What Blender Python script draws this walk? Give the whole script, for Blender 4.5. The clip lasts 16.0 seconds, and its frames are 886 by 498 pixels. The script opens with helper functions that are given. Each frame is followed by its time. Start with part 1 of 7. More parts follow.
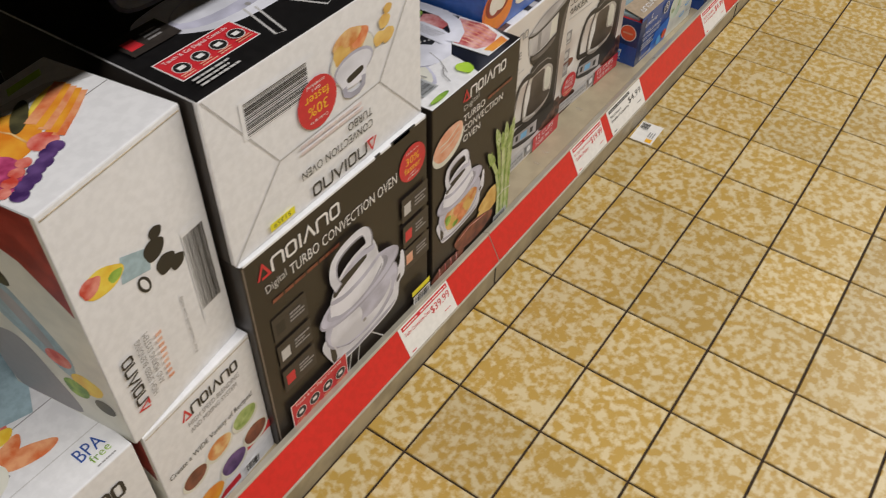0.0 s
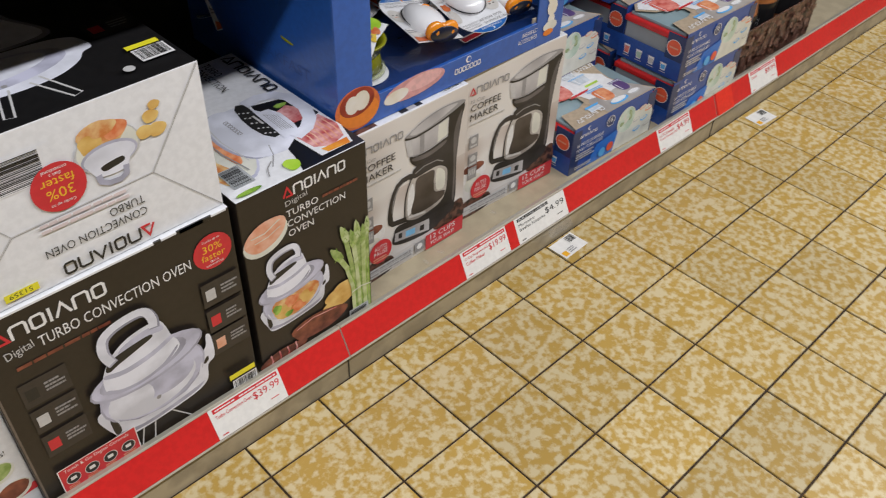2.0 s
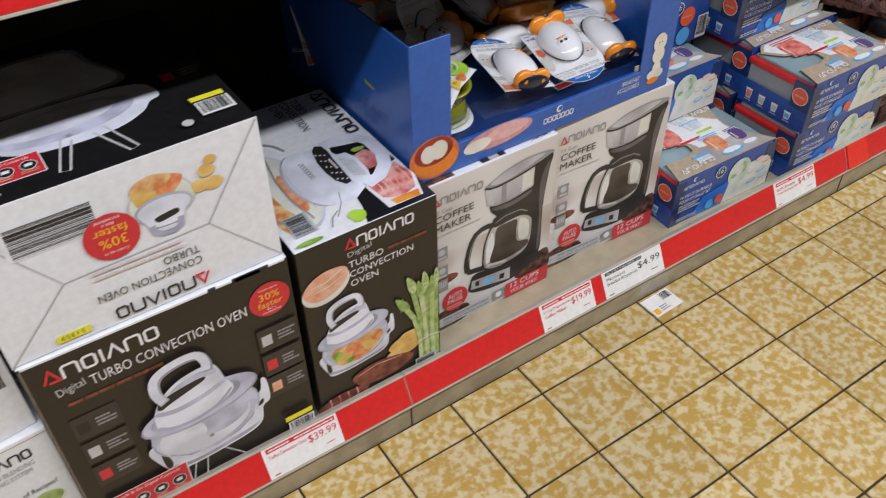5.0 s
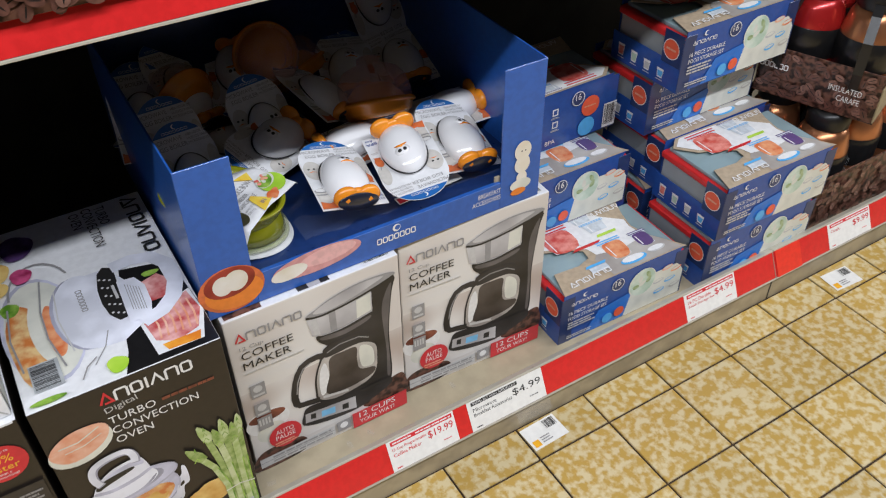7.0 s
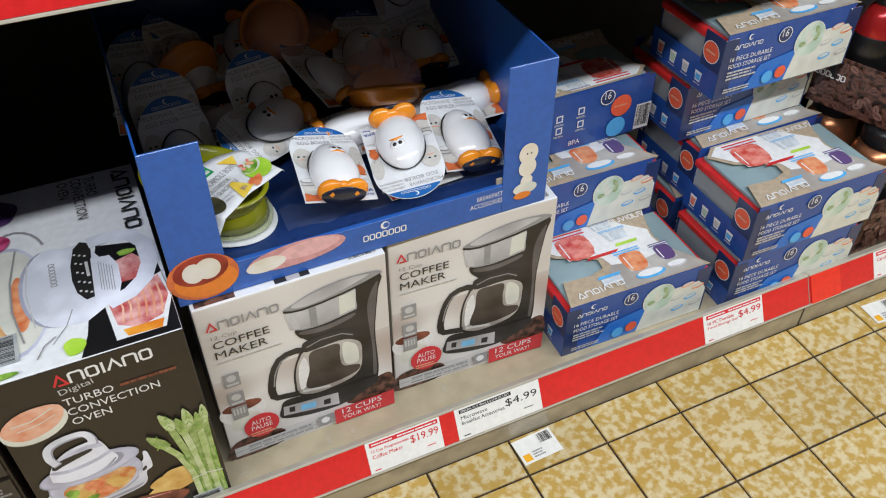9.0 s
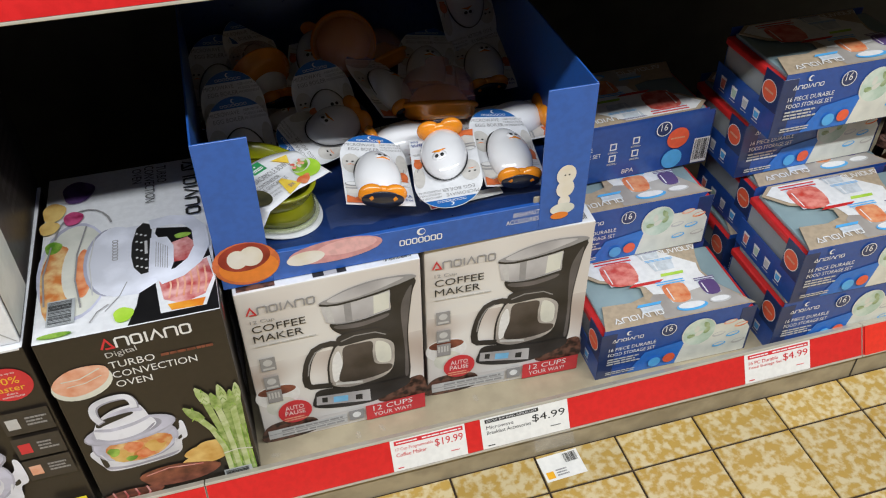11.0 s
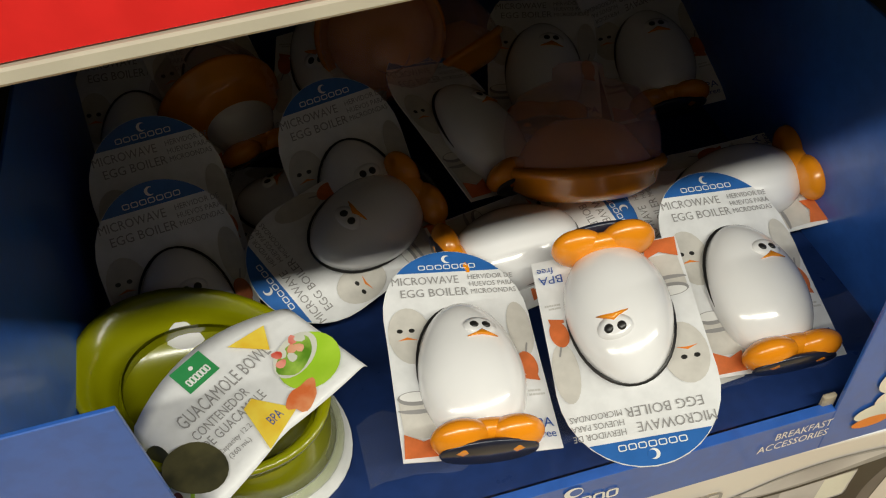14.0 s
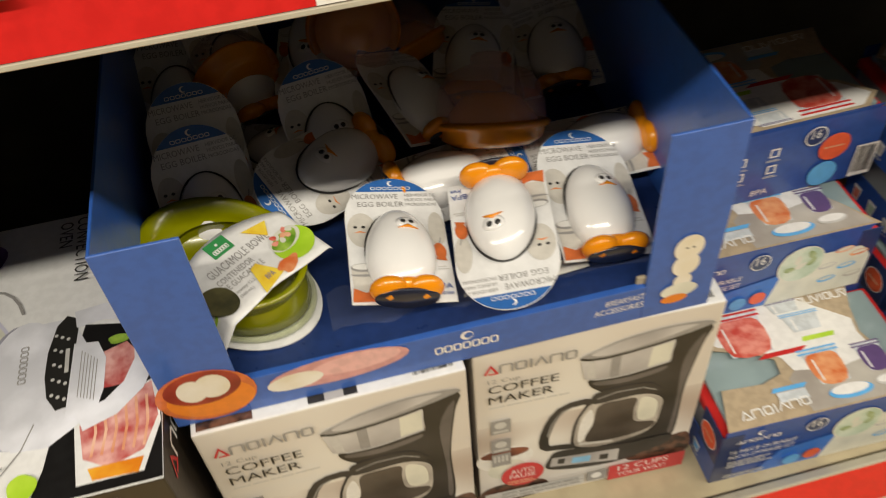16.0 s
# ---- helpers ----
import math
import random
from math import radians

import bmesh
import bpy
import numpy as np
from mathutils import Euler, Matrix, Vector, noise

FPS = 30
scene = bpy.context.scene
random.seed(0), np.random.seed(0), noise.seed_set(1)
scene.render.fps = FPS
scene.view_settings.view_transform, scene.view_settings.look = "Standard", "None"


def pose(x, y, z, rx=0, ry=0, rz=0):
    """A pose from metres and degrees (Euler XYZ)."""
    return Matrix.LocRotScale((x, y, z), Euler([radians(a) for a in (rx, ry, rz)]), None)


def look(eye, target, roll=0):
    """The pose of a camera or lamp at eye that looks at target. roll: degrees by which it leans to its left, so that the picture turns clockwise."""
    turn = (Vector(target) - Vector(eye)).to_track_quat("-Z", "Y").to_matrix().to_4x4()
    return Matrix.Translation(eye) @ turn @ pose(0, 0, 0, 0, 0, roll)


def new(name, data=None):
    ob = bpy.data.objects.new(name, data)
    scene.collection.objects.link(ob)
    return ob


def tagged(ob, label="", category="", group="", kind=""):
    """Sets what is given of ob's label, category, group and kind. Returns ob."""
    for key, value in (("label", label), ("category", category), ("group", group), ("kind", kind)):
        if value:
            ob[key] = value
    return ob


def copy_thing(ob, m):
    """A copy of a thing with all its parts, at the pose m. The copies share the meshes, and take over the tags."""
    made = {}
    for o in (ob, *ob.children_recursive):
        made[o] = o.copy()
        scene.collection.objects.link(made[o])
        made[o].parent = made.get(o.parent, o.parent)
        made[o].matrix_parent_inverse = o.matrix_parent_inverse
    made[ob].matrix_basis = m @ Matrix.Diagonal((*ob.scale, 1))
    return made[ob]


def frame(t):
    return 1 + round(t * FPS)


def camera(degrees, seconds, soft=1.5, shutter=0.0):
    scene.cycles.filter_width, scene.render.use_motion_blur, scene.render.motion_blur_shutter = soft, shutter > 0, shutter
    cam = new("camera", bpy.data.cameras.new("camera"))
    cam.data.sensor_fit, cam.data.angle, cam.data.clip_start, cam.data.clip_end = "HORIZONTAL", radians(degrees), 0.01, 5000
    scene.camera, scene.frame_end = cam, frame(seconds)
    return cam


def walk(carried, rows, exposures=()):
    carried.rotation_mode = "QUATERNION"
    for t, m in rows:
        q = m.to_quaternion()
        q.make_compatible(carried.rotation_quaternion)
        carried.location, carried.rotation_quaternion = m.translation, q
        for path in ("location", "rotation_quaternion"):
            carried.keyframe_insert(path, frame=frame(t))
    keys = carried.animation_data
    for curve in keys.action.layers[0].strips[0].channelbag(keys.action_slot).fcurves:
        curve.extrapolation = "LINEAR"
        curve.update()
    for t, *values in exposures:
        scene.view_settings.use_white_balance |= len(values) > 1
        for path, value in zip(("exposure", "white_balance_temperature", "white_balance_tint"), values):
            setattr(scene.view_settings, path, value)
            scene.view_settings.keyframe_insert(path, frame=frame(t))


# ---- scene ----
cam = camera(55.5, 16.0, 1.1, 0.35)
PATH = [
    (0, (-0.728, -0.46, 1.193), (0.437, 0.339, -0.223), 0.8),
    (0.5, (-0.673, -0.616, 1.225), (0.471, 0.25, -0.168), 0.4),
    (1, (-0.543, -0.796, 1.225), (0.572, 0.141, -0.146), 1.8),
    (1.5, (-0.421, -0.761, 1.214), (0.679, 0.24, -0.124), 1.8),
    (2, (-0.382, -0.769, 1.244), (0.684, 0.288, -0.077), 2.2),
    (2.5, (-0.367, -0.772, 1.243), (0.598, 0.358, -0.094), 2.2),
    (3, (-0.363, -0.78, 1.245), (0.537, 0.395, -0.1), 1.8),
    (3.2, (-0.366, -0.777, 1.237), (0.491, 0.432, -0.106), 1.0),
    (5.3, (-0.154, -0.75, 1.3), (0.665, 0.509, -0.021), -1.2),
    (5.5, (-0.064, -0.759, 1.311), (0.759, 0.536, 0.027), -1.2),
    (6, (0.088, -0.768, 1.319), (0.912, 0.56, 0.071), -0.8),
    (6.5, (0.147, -0.773, 1.31), (0.951, 0.551, 0.045), -1.0),
    (7, (0.18, -0.696, 1.282), (0.965, 0.61, -0.013), -0.7),
    (7.5, (0.226, -0.613, 1.26), (0.991, 0.685, -0.055), -0.1),
    (8, (0.246, -0.577, 1.257), (0.989, 0.713, -0.078), 0.2),
    (8.2, (0.257, -0.593, 1.258), (0.985, 0.698, -0.085), 0.1),
    (10.3, (0.395, -0.755, 1.291), (0.835, 0.691, -0.019), -0.0),
    (10.5, (0.395, -0.76, 1.289), (0.826, 0.697, -0.011), -0.3),
    (11, (0.395, -0.762, 1.288), (0.808, 0.699, -0.013), -0.7),
    (11.5, (0.397, -0.762, 1.287), (0.794, 0.703, -0.015), -1.1),
    (12, (0.399, -0.717, 1.281), (0.799, 0.75, -0.019), -1.2),
    (12.5, (0.428, -0.462, 1.22), (0.822, 1.013, -0.072), -1.6),
    (13, (0.477, -0.202, 1.108), (0.818, 1.288, -0.183), -4.1),
    (13.5, (0.513, -0.077, 1.026), (0.803, 1.313, -0.382), -5.8),
    (14, (0.516, -0.054, 1.01), (0.763, 1.291, -0.45), -6.4),
    (14.5, (0.519, -0.054, 1.015), (0.728, 1.274, -0.467), -6.7),
    (15, (0.52, -0.065, 1.028), (0.709, 1.248, -0.468), -6.8),
    (15.5, (0.505, -0.124, 1.071), (0.701, 1.178, -0.434), -6.3),
    (16, (0.523, -0.314, 1.162), (0.765, 1.031, -0.299), -5.2),
]
EXPOSURES = [(0, 0.0, 6900, 14), (1, 0.06, 6600, 14), (3, 0.12, 6350, 14), (6, 0.23, 6150, 16), (8, 0.36, 6150, 10), (12, 0.4, 6450, 10), (13.5, 0.32, 7200, 5), (15, 0.3, 8000, 5), (16, 0.32, 8200, 9)]
walk(cam, [(t, look(eye, target, roll)) for t, eye, target, roll in PATH], EXPOSURES)

# ---- light ----
world = bpy.data.worlds.new("store_air")
world.use_nodes = True
scene.world = world
world.node_tree.nodes["Background"].inputs[0].default_value = (1.0, 0.96, 0.88, 1)
world.node_tree.nodes["Background"].inputs[1].default_value = 0.003


def tube_lamp(name, x, y, z, length, width, watts):
    d = bpy.data.lights.new(name, "AREA")
    d.shape, d.size, d.size_y, d.energy, d.color = "RECTANGLE", length, width, watts, (0.955, 0.98, 0.985)
    ob = new(name, d)
    ob.matrix_basis = pose(x, y, z)
    return ob


for lx in (-2.6, 0.4, 3.4, 6.4):
    tube_lamp("tube_light", lx, -1.41, 2.93, 2.7, 0.12, 66)


# ---- materials ----
def mat(name, col, rough=0.5, metal=0.0, vary=0.06, scale=60.0, bump=0.0, coat=0.0, col2=None, edge=(0.4, 0.6), trans=0.0, alpha=1.0, big=6.0, ior=1.5, detail=4.0):
    """A surface with grain at two scales; with col2, blotches of a second colour."""
    m = bpy.data.materials.new(name)
    m.use_nodes = True
    nt = m.node_tree
    b = nt.nodes["Principled BSDF"]
    tc = nt.nodes.new("ShaderNodeTexCoord")
    n1 = nt.nodes.new("ShaderNodeTexNoise")
    n1.inputs["Scale"].default_value, n1.inputs["Detail"].default_value = scale, detail
    n2 = nt.nodes.new("ShaderNodeTexNoise")
    n2.inputs["Scale"].default_value, n2.inputs["Detail"].default_value = big, 2.0
    for n in (n1, n2):
        nt.links.new(tc.outputs["Object"], n.inputs["Vector"])
    ramp = nt.nodes.new("ShaderNodeValToRGB")
    lo, hi = (col, col2) if col2 else ([c * (1 - vary) for c in col], [min(1, c * (1 + vary)) for c in col])
    ramp.color_ramp.elements[0].position, ramp.color_ramp.elements[1].position = edge
    ramp.color_ramp.elements[0].color, ramp.color_ramp.elements[1].color = (*lo, 1), (*hi, 1)
    nt.links.new(n1.outputs["Fac"], ramp.inputs["Fac"])
    mx = nt.nodes.new("ShaderNodeMix")
    mx.data_type, mx.blend_type = "RGBA", "MULTIPLY"
    mx.inputs["Factor"].default_value = 1.0
    r2 = nt.nodes.new("ShaderNodeValToRGB")
    r2.color_ramp.elements[0].position, r2.color_ramp.elements[1].position = 0.3, 0.65
    g = 1 - 1.2 * vary
    r2.color_ramp.elements[0].color = (g, g, g, 1)
    nt.links.new(n2.outputs["Fac"], r2.inputs["Fac"])
    nt.links.new(ramp.outputs["Color"], mx.inputs["A"])
    nt.links.new(r2.outputs["Color"], mx.inputs["B"])
    nt.links.new(mx.outputs["Result"], b.inputs["Base Color"])
    mr = nt.nodes.new("ShaderNodeMapRange")
    mr.inputs["To Min"].default_value, mr.inputs["To Max"].default_value = max(0.02, rough - 0.07), min(1, rough + 0.07)
    nt.links.new(n1.outputs["Fac"], mr.inputs["Value"])
    nt.links.new(mr.outputs["Result"], b.inputs["Roughness"])
    b.inputs["Metallic"].default_value = metal
    b.inputs["Coat Weight"].default_value = coat
    b.inputs["Coat Roughness"].default_value = 0.12
    b.inputs["Transmission Weight"].default_value = trans
    b.inputs["Alpha"].default_value = alpha
    b.inputs["IOR"].default_value = ior
    if bump:
        bp = nt.nodes.new("ShaderNodeBump")
        bp.inputs["Strength"].default_value, bp.inputs["Distance"].default_value = bump, 0.001
        nt.links.new(n1.outputs["Fac"], bp.inputs["Height"])
        nt.links.new(bp.outputs["Normal"], b.inputs["Normal"])
    return m


def ink(name, col, rough=0.38, vary=0.04, **k):
    return mat(name, col, rough, vary=vary, scale=90, big=9, **k)


def tile_material():
    """Glazed quarry tile: ochre ground with pale flakes, each tile shifted a little."""
    m = mat("floor_tile", (0.48, 0.305, 0.07), 0.42, vary=0.1, scale=66, col2=(0.62, 0.505, 0.285), edge=(0.43, 0.595), big=2.0, detail=3.0, bump=0.12)
    nt = m.node_tree
    b = nt.nodes["Principled BSDF"]
    oi = nt.nodes.new("ShaderNodeObjectInfo")
    tc = next(n for n in nt.nodes if n.type == "TEX_COORD")
    add = nt.nodes.new("ShaderNodeVectorMath")
    add.operation = "MULTIPLY_ADD"
    add.inputs[1].default_value = (40, 23, 31)
    comb = nt.nodes.new("ShaderNodeCombineXYZ")
    for i in range(3):
        nt.links.new(oi.outputs["Random"], comb.inputs[i])
    nt.links.new(comb.outputs[0], add.inputs[0])
    nt.links.new(tc.outputs["Object"], add.inputs[2])
    for n in nt.nodes:
        if n.type == "TEX_NOISE":
            nt.links.new(add.outputs[0], n.inputs["Vector"])
    hsv = nt.nodes.new("ShaderNodeHueSaturation")
    mr = nt.nodes.new("ShaderNodeMapRange")
    mr.inputs["To Min"].default_value, mr.inputs["To Max"].default_value = 0.9, 1.08
    nt.links.new(oi.outputs["Random"], mr.inputs["Value"])
    nt.links.new(mr.outputs["Result"], hsv.inputs["Value"])
    src = b.inputs["Base Color"].links[0].from_socket
    nt.links.new(src, hsv.inputs["Color"])
    nt.links.new(hsv.outputs["Color"], b.inputs["Base Color"])
    return m


M_TILE = tile_material()
M_GROUT = mat("grout", (0.045, 0.026, 0.012), 0.9, vary=0.3, scale=150, bump=0.6)
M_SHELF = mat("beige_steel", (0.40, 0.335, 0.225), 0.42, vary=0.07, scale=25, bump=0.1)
# dark grey picked to swallow bounced light under the upper shelf
M_UNDER = mat("bounce_cut_dark_grey", (0.05, 0.047, 0.042), 0.6, vary=0.12, scale=20)
M_KICK = mat("scuffed_beige_steel", (0.36, 0.30, 0.20), 0.5, vary=0.16, scale=18, bump=0.15)
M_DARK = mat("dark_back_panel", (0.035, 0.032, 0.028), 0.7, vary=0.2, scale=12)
# unseen surroundings, coloured far darker than paint to hold back bounced light
M_WALL = mat("near_black_bounce_cut", (0.04, 0.037, 0.033), 0.85, vary=0.05, scale=20)
M_CEIL = mat("ceiling_bounce_cut_grey", (0.12, 0.118, 0.11), 0.9, vary=0.04, scale=30)
M_RAIL = mat("clear_edged_rail", (0.46, 0.42, 0.34), 0.3, vary=0.05, scale=30, coat=0.4)
M_REDSTRIP = ink("red_paper", (0.66, 0.02, 0.02), 0.33, 0.05, coat=0.5)
M_REDSTRIP2 = ink("bright_red_paper", (0.8, 0.035, 0.02), 0.33, 0.05, coat=0.5)
M_TAG = ink("tag_white", (0.8, 0.78, 0.74), 0.4, 0.03, coat=0.3)
M_REDINK = ink("red_ink", (0.62, 0.03, 0.04))
M_BLACKINK = ink("black_ink", (0.02, 0.019, 0.018))
M_GREYINK = ink("grey_ink", (0.3, 0.29, 0.29))
M_LTGREY = ink("pale_grey_ink", (0.55, 0.54, 0.53))
M_WHITEINK = ink("white_ink", (0.8, 0.79, 0.78))
M_YELLOW = ink("yellow_ink", (0.8, 0.72, 0.03))
M_GOLD = ink("gold_ink", (0.85, 0.5, 0.03))
M_CARTON = ink("white_carton", (0.78, 0.78, 0.795), 0.42, 0.035, coat=0.15)
M_CARTONEDGE = mat("raw_board_edge", (0.45, 0.38, 0.28), 0.85, vary=0.15, scale=120)
M_BROWNBOX = ink("dark_brown_print", (0.024, 0.018, 0.014), 0.4, 0.08, coat=0.08)
M_BLACKBOX = ink("black_print", (0.011, 0.0105, 0.011), 0.33, 0.1, coat=0.3)
M_PANELDARK = ink("feature_panel_print", (0.04, 0.033, 0.029), 0.35, 0.1)
M_PALEBLUE = ink("pale_blue_print", (0.34, 0.47, 0.52), 0.35, 0.1)
M_TAUPE = ink("taupe_fade_print", (0.17, 0.135, 0.11), 0.35, 0.1)
M_MACHINE = mat("machine_white_print", (0.76, 0.77, 0.85), 0.38, vary=0.14, scale=14, big=5)
M_MACHINE2 = mat("machine_shade_print", (0.42, 0.42, 0.52), 0.38, vary=0.2, scale=16)
M_LAVENDER = mat("glass_bowl_print", (0.57, 0.57, 0.7), 0.38, vary=0.16, scale=22)
M_ROAST = mat("roast_food_print", (0.62, 0.2, 0.05), 0.38, scale=48, col2=(0.8, 0.56, 0.26), edge=(0.38, 0.62))
M_SALMON = mat("salmon_print", (0.72, 0.27, 0.14), 0.38, scale=35, col2=(0.85, 0.52, 0.38), edge=(0.35, 0.65))
M_MEAT = mat("meat_print", (0.1, 0.025, 0.015), 0.38, scale=40, col2=(0.3, 0.09, 0.05), edge=(0.35, 0.65))
M_RAW = mat("raw_meat_print", (0.5, 0.07, 0.07), 0.38, scale=45, col2=(0.82, 0.45, 0.42), edge=(0.35, 0.65))
M_POTATO = mat("potato_print", (0.62, 0.33, 0.07), 0.38, scale=30, col2=(0.82, 0.58, 0.2), edge=(0.35, 0.65))
M_ASPARA = mat("asparagus_print", (0.19, 0.3, 0.055), 0.38, scale=70, col2=(0.46, 0.55, 0.22), edge=(0.35, 0.65))
M_ASPARA2 = mat("pale_asparagus_print", (0.38, 0.49, 0.16), 0.38, scale=70, col2=(0.6, 0.66, 0.38), edge=(0.35, 0.65))
M_LEAF = mat("leaf_print", (0.1, 0.25, 0.02), 0.38, scale=50, col2=(0.4, 0.6, 0.1), edge=(0.35, 0.65))
M_BERRY = mat("berry_print", (0.3, 0.02, 0.08), 0.38, scale=60, col2=(0.65, 0.1, 0.25), edge=(0.35, 0.65))
M_PUMPKIN = mat("pumpkin_print", (0.75, 0.22, 0.02), 0.38, scale=25, col2=(0.9, 0.45, 0.05), edge=(0.35, 0.65))
M_PLUM = mat("plum_print", (0.05, 0.02, 0.1), 0.38, scale=50, col2=(0.16, 0.08, 0.25), edge=(0.35, 0.65))
M_COFBOX = mat("coffee_box_print", (0.68, 0.62, 0.57), 0.38, vary=0.1, scale=5, col2=(0.78, 0.75, 0.71), edge=(0.3, 0.65), big=3, detail=1.0)
M_KITCHEN = mat("kitchen_photo_print", (0.5, 0.41, 0.36), 0.38, vary=0.08, scale=9, col2=(0.78, 0.75, 0.72), edge=(0.28, 0.55), big=4, detail=0.5)
M_STEEL = mat("steel_print", (0.28, 0.26, 0.27), 0.35, scale=9, col2=(0.62, 0.6, 0.6), edge=(0.3, 0.7))
M_MAKER = mat("maker_dark_print", (0.016, 0.014, 0.014), 0.4, scale=12, col2=(0.045, 0.04, 0.04), edge=(0.4, 0.7))
M_GLASSPR = mat("carafe_print", (0.3, 0.27, 0.25), 0.33, scale=14, col2=(0.55, 0.51, 0.47), edge=(0.38, 0.62))
M_LCD = ink("blue_display_print", (0.2, 0.5, 0.78))
M_BEANS = mat("bean_print", (0.022, 0.01, 0.007), 0.36, scale=75, col2=(0.17, 0.075, 0.05), edge=(0.4, 0.6), vary=0.15, detail=1.5)
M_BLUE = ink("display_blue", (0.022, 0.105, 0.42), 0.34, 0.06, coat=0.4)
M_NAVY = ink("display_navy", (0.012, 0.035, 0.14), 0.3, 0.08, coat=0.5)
M_SETBLUE = ink("set_blue", (0.018, 0.075, 0.32), 0.34, 0.06, coat=0.3)
M_SETNAVY = ink("set_navy", (0.016, 0.035, 0.12), 0.34, 0.06, coat=0.3)
M_SETLIGHT = ink("set_light_blue", (0.1, 0.42, 0.8))
M_SETTAN = ink("set_tan", (0.46, 0.36, 0.25), 0.36, 0.08)
M_SETGREY = mat("set_grey_photo", (0.34, 0.3, 0.27), 0.36, scale=10, col2=(0.6, 0.57, 0.52), edge=(0.3, 0.7))
M_CORAL = ink("coral_seal", (0.82, 0.12, 0.05))
M_LIDRED = mat("red_lid", (0.62, 0.025, 0.025), 0.35, vary=0.06, scale=30)
M_LIDGLASS = mat("tinted_lid_plastic", (0.27, 0.36, 0.38), 0.12, vary=0.05, scale=15, coat=0.3)
M_CLEAR = mat("frosted_plastic", (0.68, 0.72, 0.74), 0.22, vary=0.03, scale=20, alpha=0.42)
M_BOWLPR = mat("pale_green_bowl_print", (0.4, 0.55, 0.42), 0.38, scale=25, col2=(0.68, 0.76, 0.66), edge=(0.35, 0.6))
M_PALEPR = mat("pale_photo_print", (0.62, 0.62, 0.55), 0.38, scale=20, col2=(0.76, 0.75, 0.66), edge=(0.35, 0.6))
M_PURPLE = ink("purple_print", (0.12, 0.07, 0.2))
M_TOMATO = mat("tomato_print", (0.6, 0.06, 0.04), 0.38, scale=60, col2=(0.82, 0.3, 0.24), edge=(0.35, 0.65))
M_CARROT = mat("carrot_print", (0.7, 0.16, 0.05), 0.38, scale=55, col2=(0.85, 0.4, 0.2), edge=(0.35, 0.65))
M_EGG = mat("white_plastic_egg", (0.8, 0.79, 0.8), 0.16, vary=0.015, scale=20, coat=0.6)
M_ORANGE = mat("orange_plastic", (0.82, 0.27, 0.015), 0.25, vary=0.05, scale=25, coat=0.4)
M_ORANGEPR = ink("orange_print", (0.78, 0.22, 0.03))
M_DOME = mat("smoky_translucent_plastic", (0.82, 0.46, 0.38), 0.15, vary=0.03, scale=20, alpha=0.36)
M_OLIVE = mat("olive_green_plastic", (0.23, 0.235, 0.006), 0.2, vary=0.05, scale=20, coat=0.4)
M_OLIVECLEAR = mat("clear_lid_plastic", (0.55, 0.6, 0.3), 0.08, vary=0.03, scale=20, alpha=0.3)
M_LIME = mat("lime_print", (0.32, 0.58, 0.03), 0.38, scale=20, col2=(0.5, 0.72, 0.08), edge=(0.35, 0.65))
M_CHIP = mat("chip_print", (0.82, 0.5, 0.04), 0.38, scale=50, col2=(0.9, 0.7, 0.1), edge=(0.35, 0.65))
M_GREENBADGE = ink("green_badge", (0.03, 0.28, 0.09))
M_AVO = mat("avocado_skin_print", (0.03, 0.03, 0.018), 0.38, scale=50, col2=(0.1, 0.09, 0.04), edge=(0.35, 0.65))
M_TRAY = mat("tan_cardboard", (0.34, 0.27, 0.15), 0.8, vary=0.1, scale=60, bump=0.2)
M_TRAYEDGE = mat("cream_board_edge", (0.6, 0.54, 0.38), 0.8, vary=0.1, scale=80)
M_COPPER = mat("copper_metal", (0.62, 0.26, 0.12), 0.3, 0.8, vary=0.06, scale=20)
M_REDMETAL = mat("red_metal", (0.5, 0.02, 0.02), 0.25, 0.4, vary=0.05, scale=20, coat=0.4)
M_BLACKPL = mat("black_plastic", (0.015, 0.014, 0.014), 0.35, vary=0.1, scale=20)
M_CERAMIC = mat("white_ceramic", (0.78, 0.76, 0.72), 0.15, vary=0.03, scale=20, coat=0.4)
M_FOIL = mat("grey_barcode_print", (0.45, 0.47, 0.48), 0.3, vary=0.1, scale=30)
M_ORANGELOGO = ink("amber_ink", (0.85, 0.42, 0.02))
M_FILM = mat("clear_film", (0.8, 0.82, 0.85), 0.06, vary=0.02, scale=8, alpha=0.035, bump=0.3)
M_CARDBLUE = ink("card_header_blue", (0.02, 0.13, 0.42))
M_PALEEGG = ink("pale_egg_shadow_print", (0.6, 0.57, 0.53), 0.4, 0.05)
M_CORALPR = ink("burnt_orange_print", (0.66, 0.16, 0.05), 0.38, 0.1)
M_SAUCE = mat("red_sauce_print", (0.22, 0.02, 0.012), 0.38, scale=30, col2=(0.4, 0.05, 0.03), edge=(0.35, 0.65))
M_FAINT = ink("faint_pink_ink", (0.7, 0.6, 0.6))
M_MAKERLIT = mat("maker_grey_print", (0.1, 0.09, 0.09), 0.33, scale=12, col2=(0.17, 0.15, 0.15), edge=(0.4, 0.7))
M_COFFEE = mat("coffee_dark_print", (0.035, 0.026, 0.022), 0.33, scale=14, col2=(0.1, 0.08, 0.07), edge=(0.4, 0.7))
M_CUP = mat("dark_plastic_cup", (0.015, 0.018, 0.035), 0.3, vary=0.1, scale=20, coat=0.3)
M_SETMID = ink("set_mid_blue", (0.03, 0.17, 0.58))
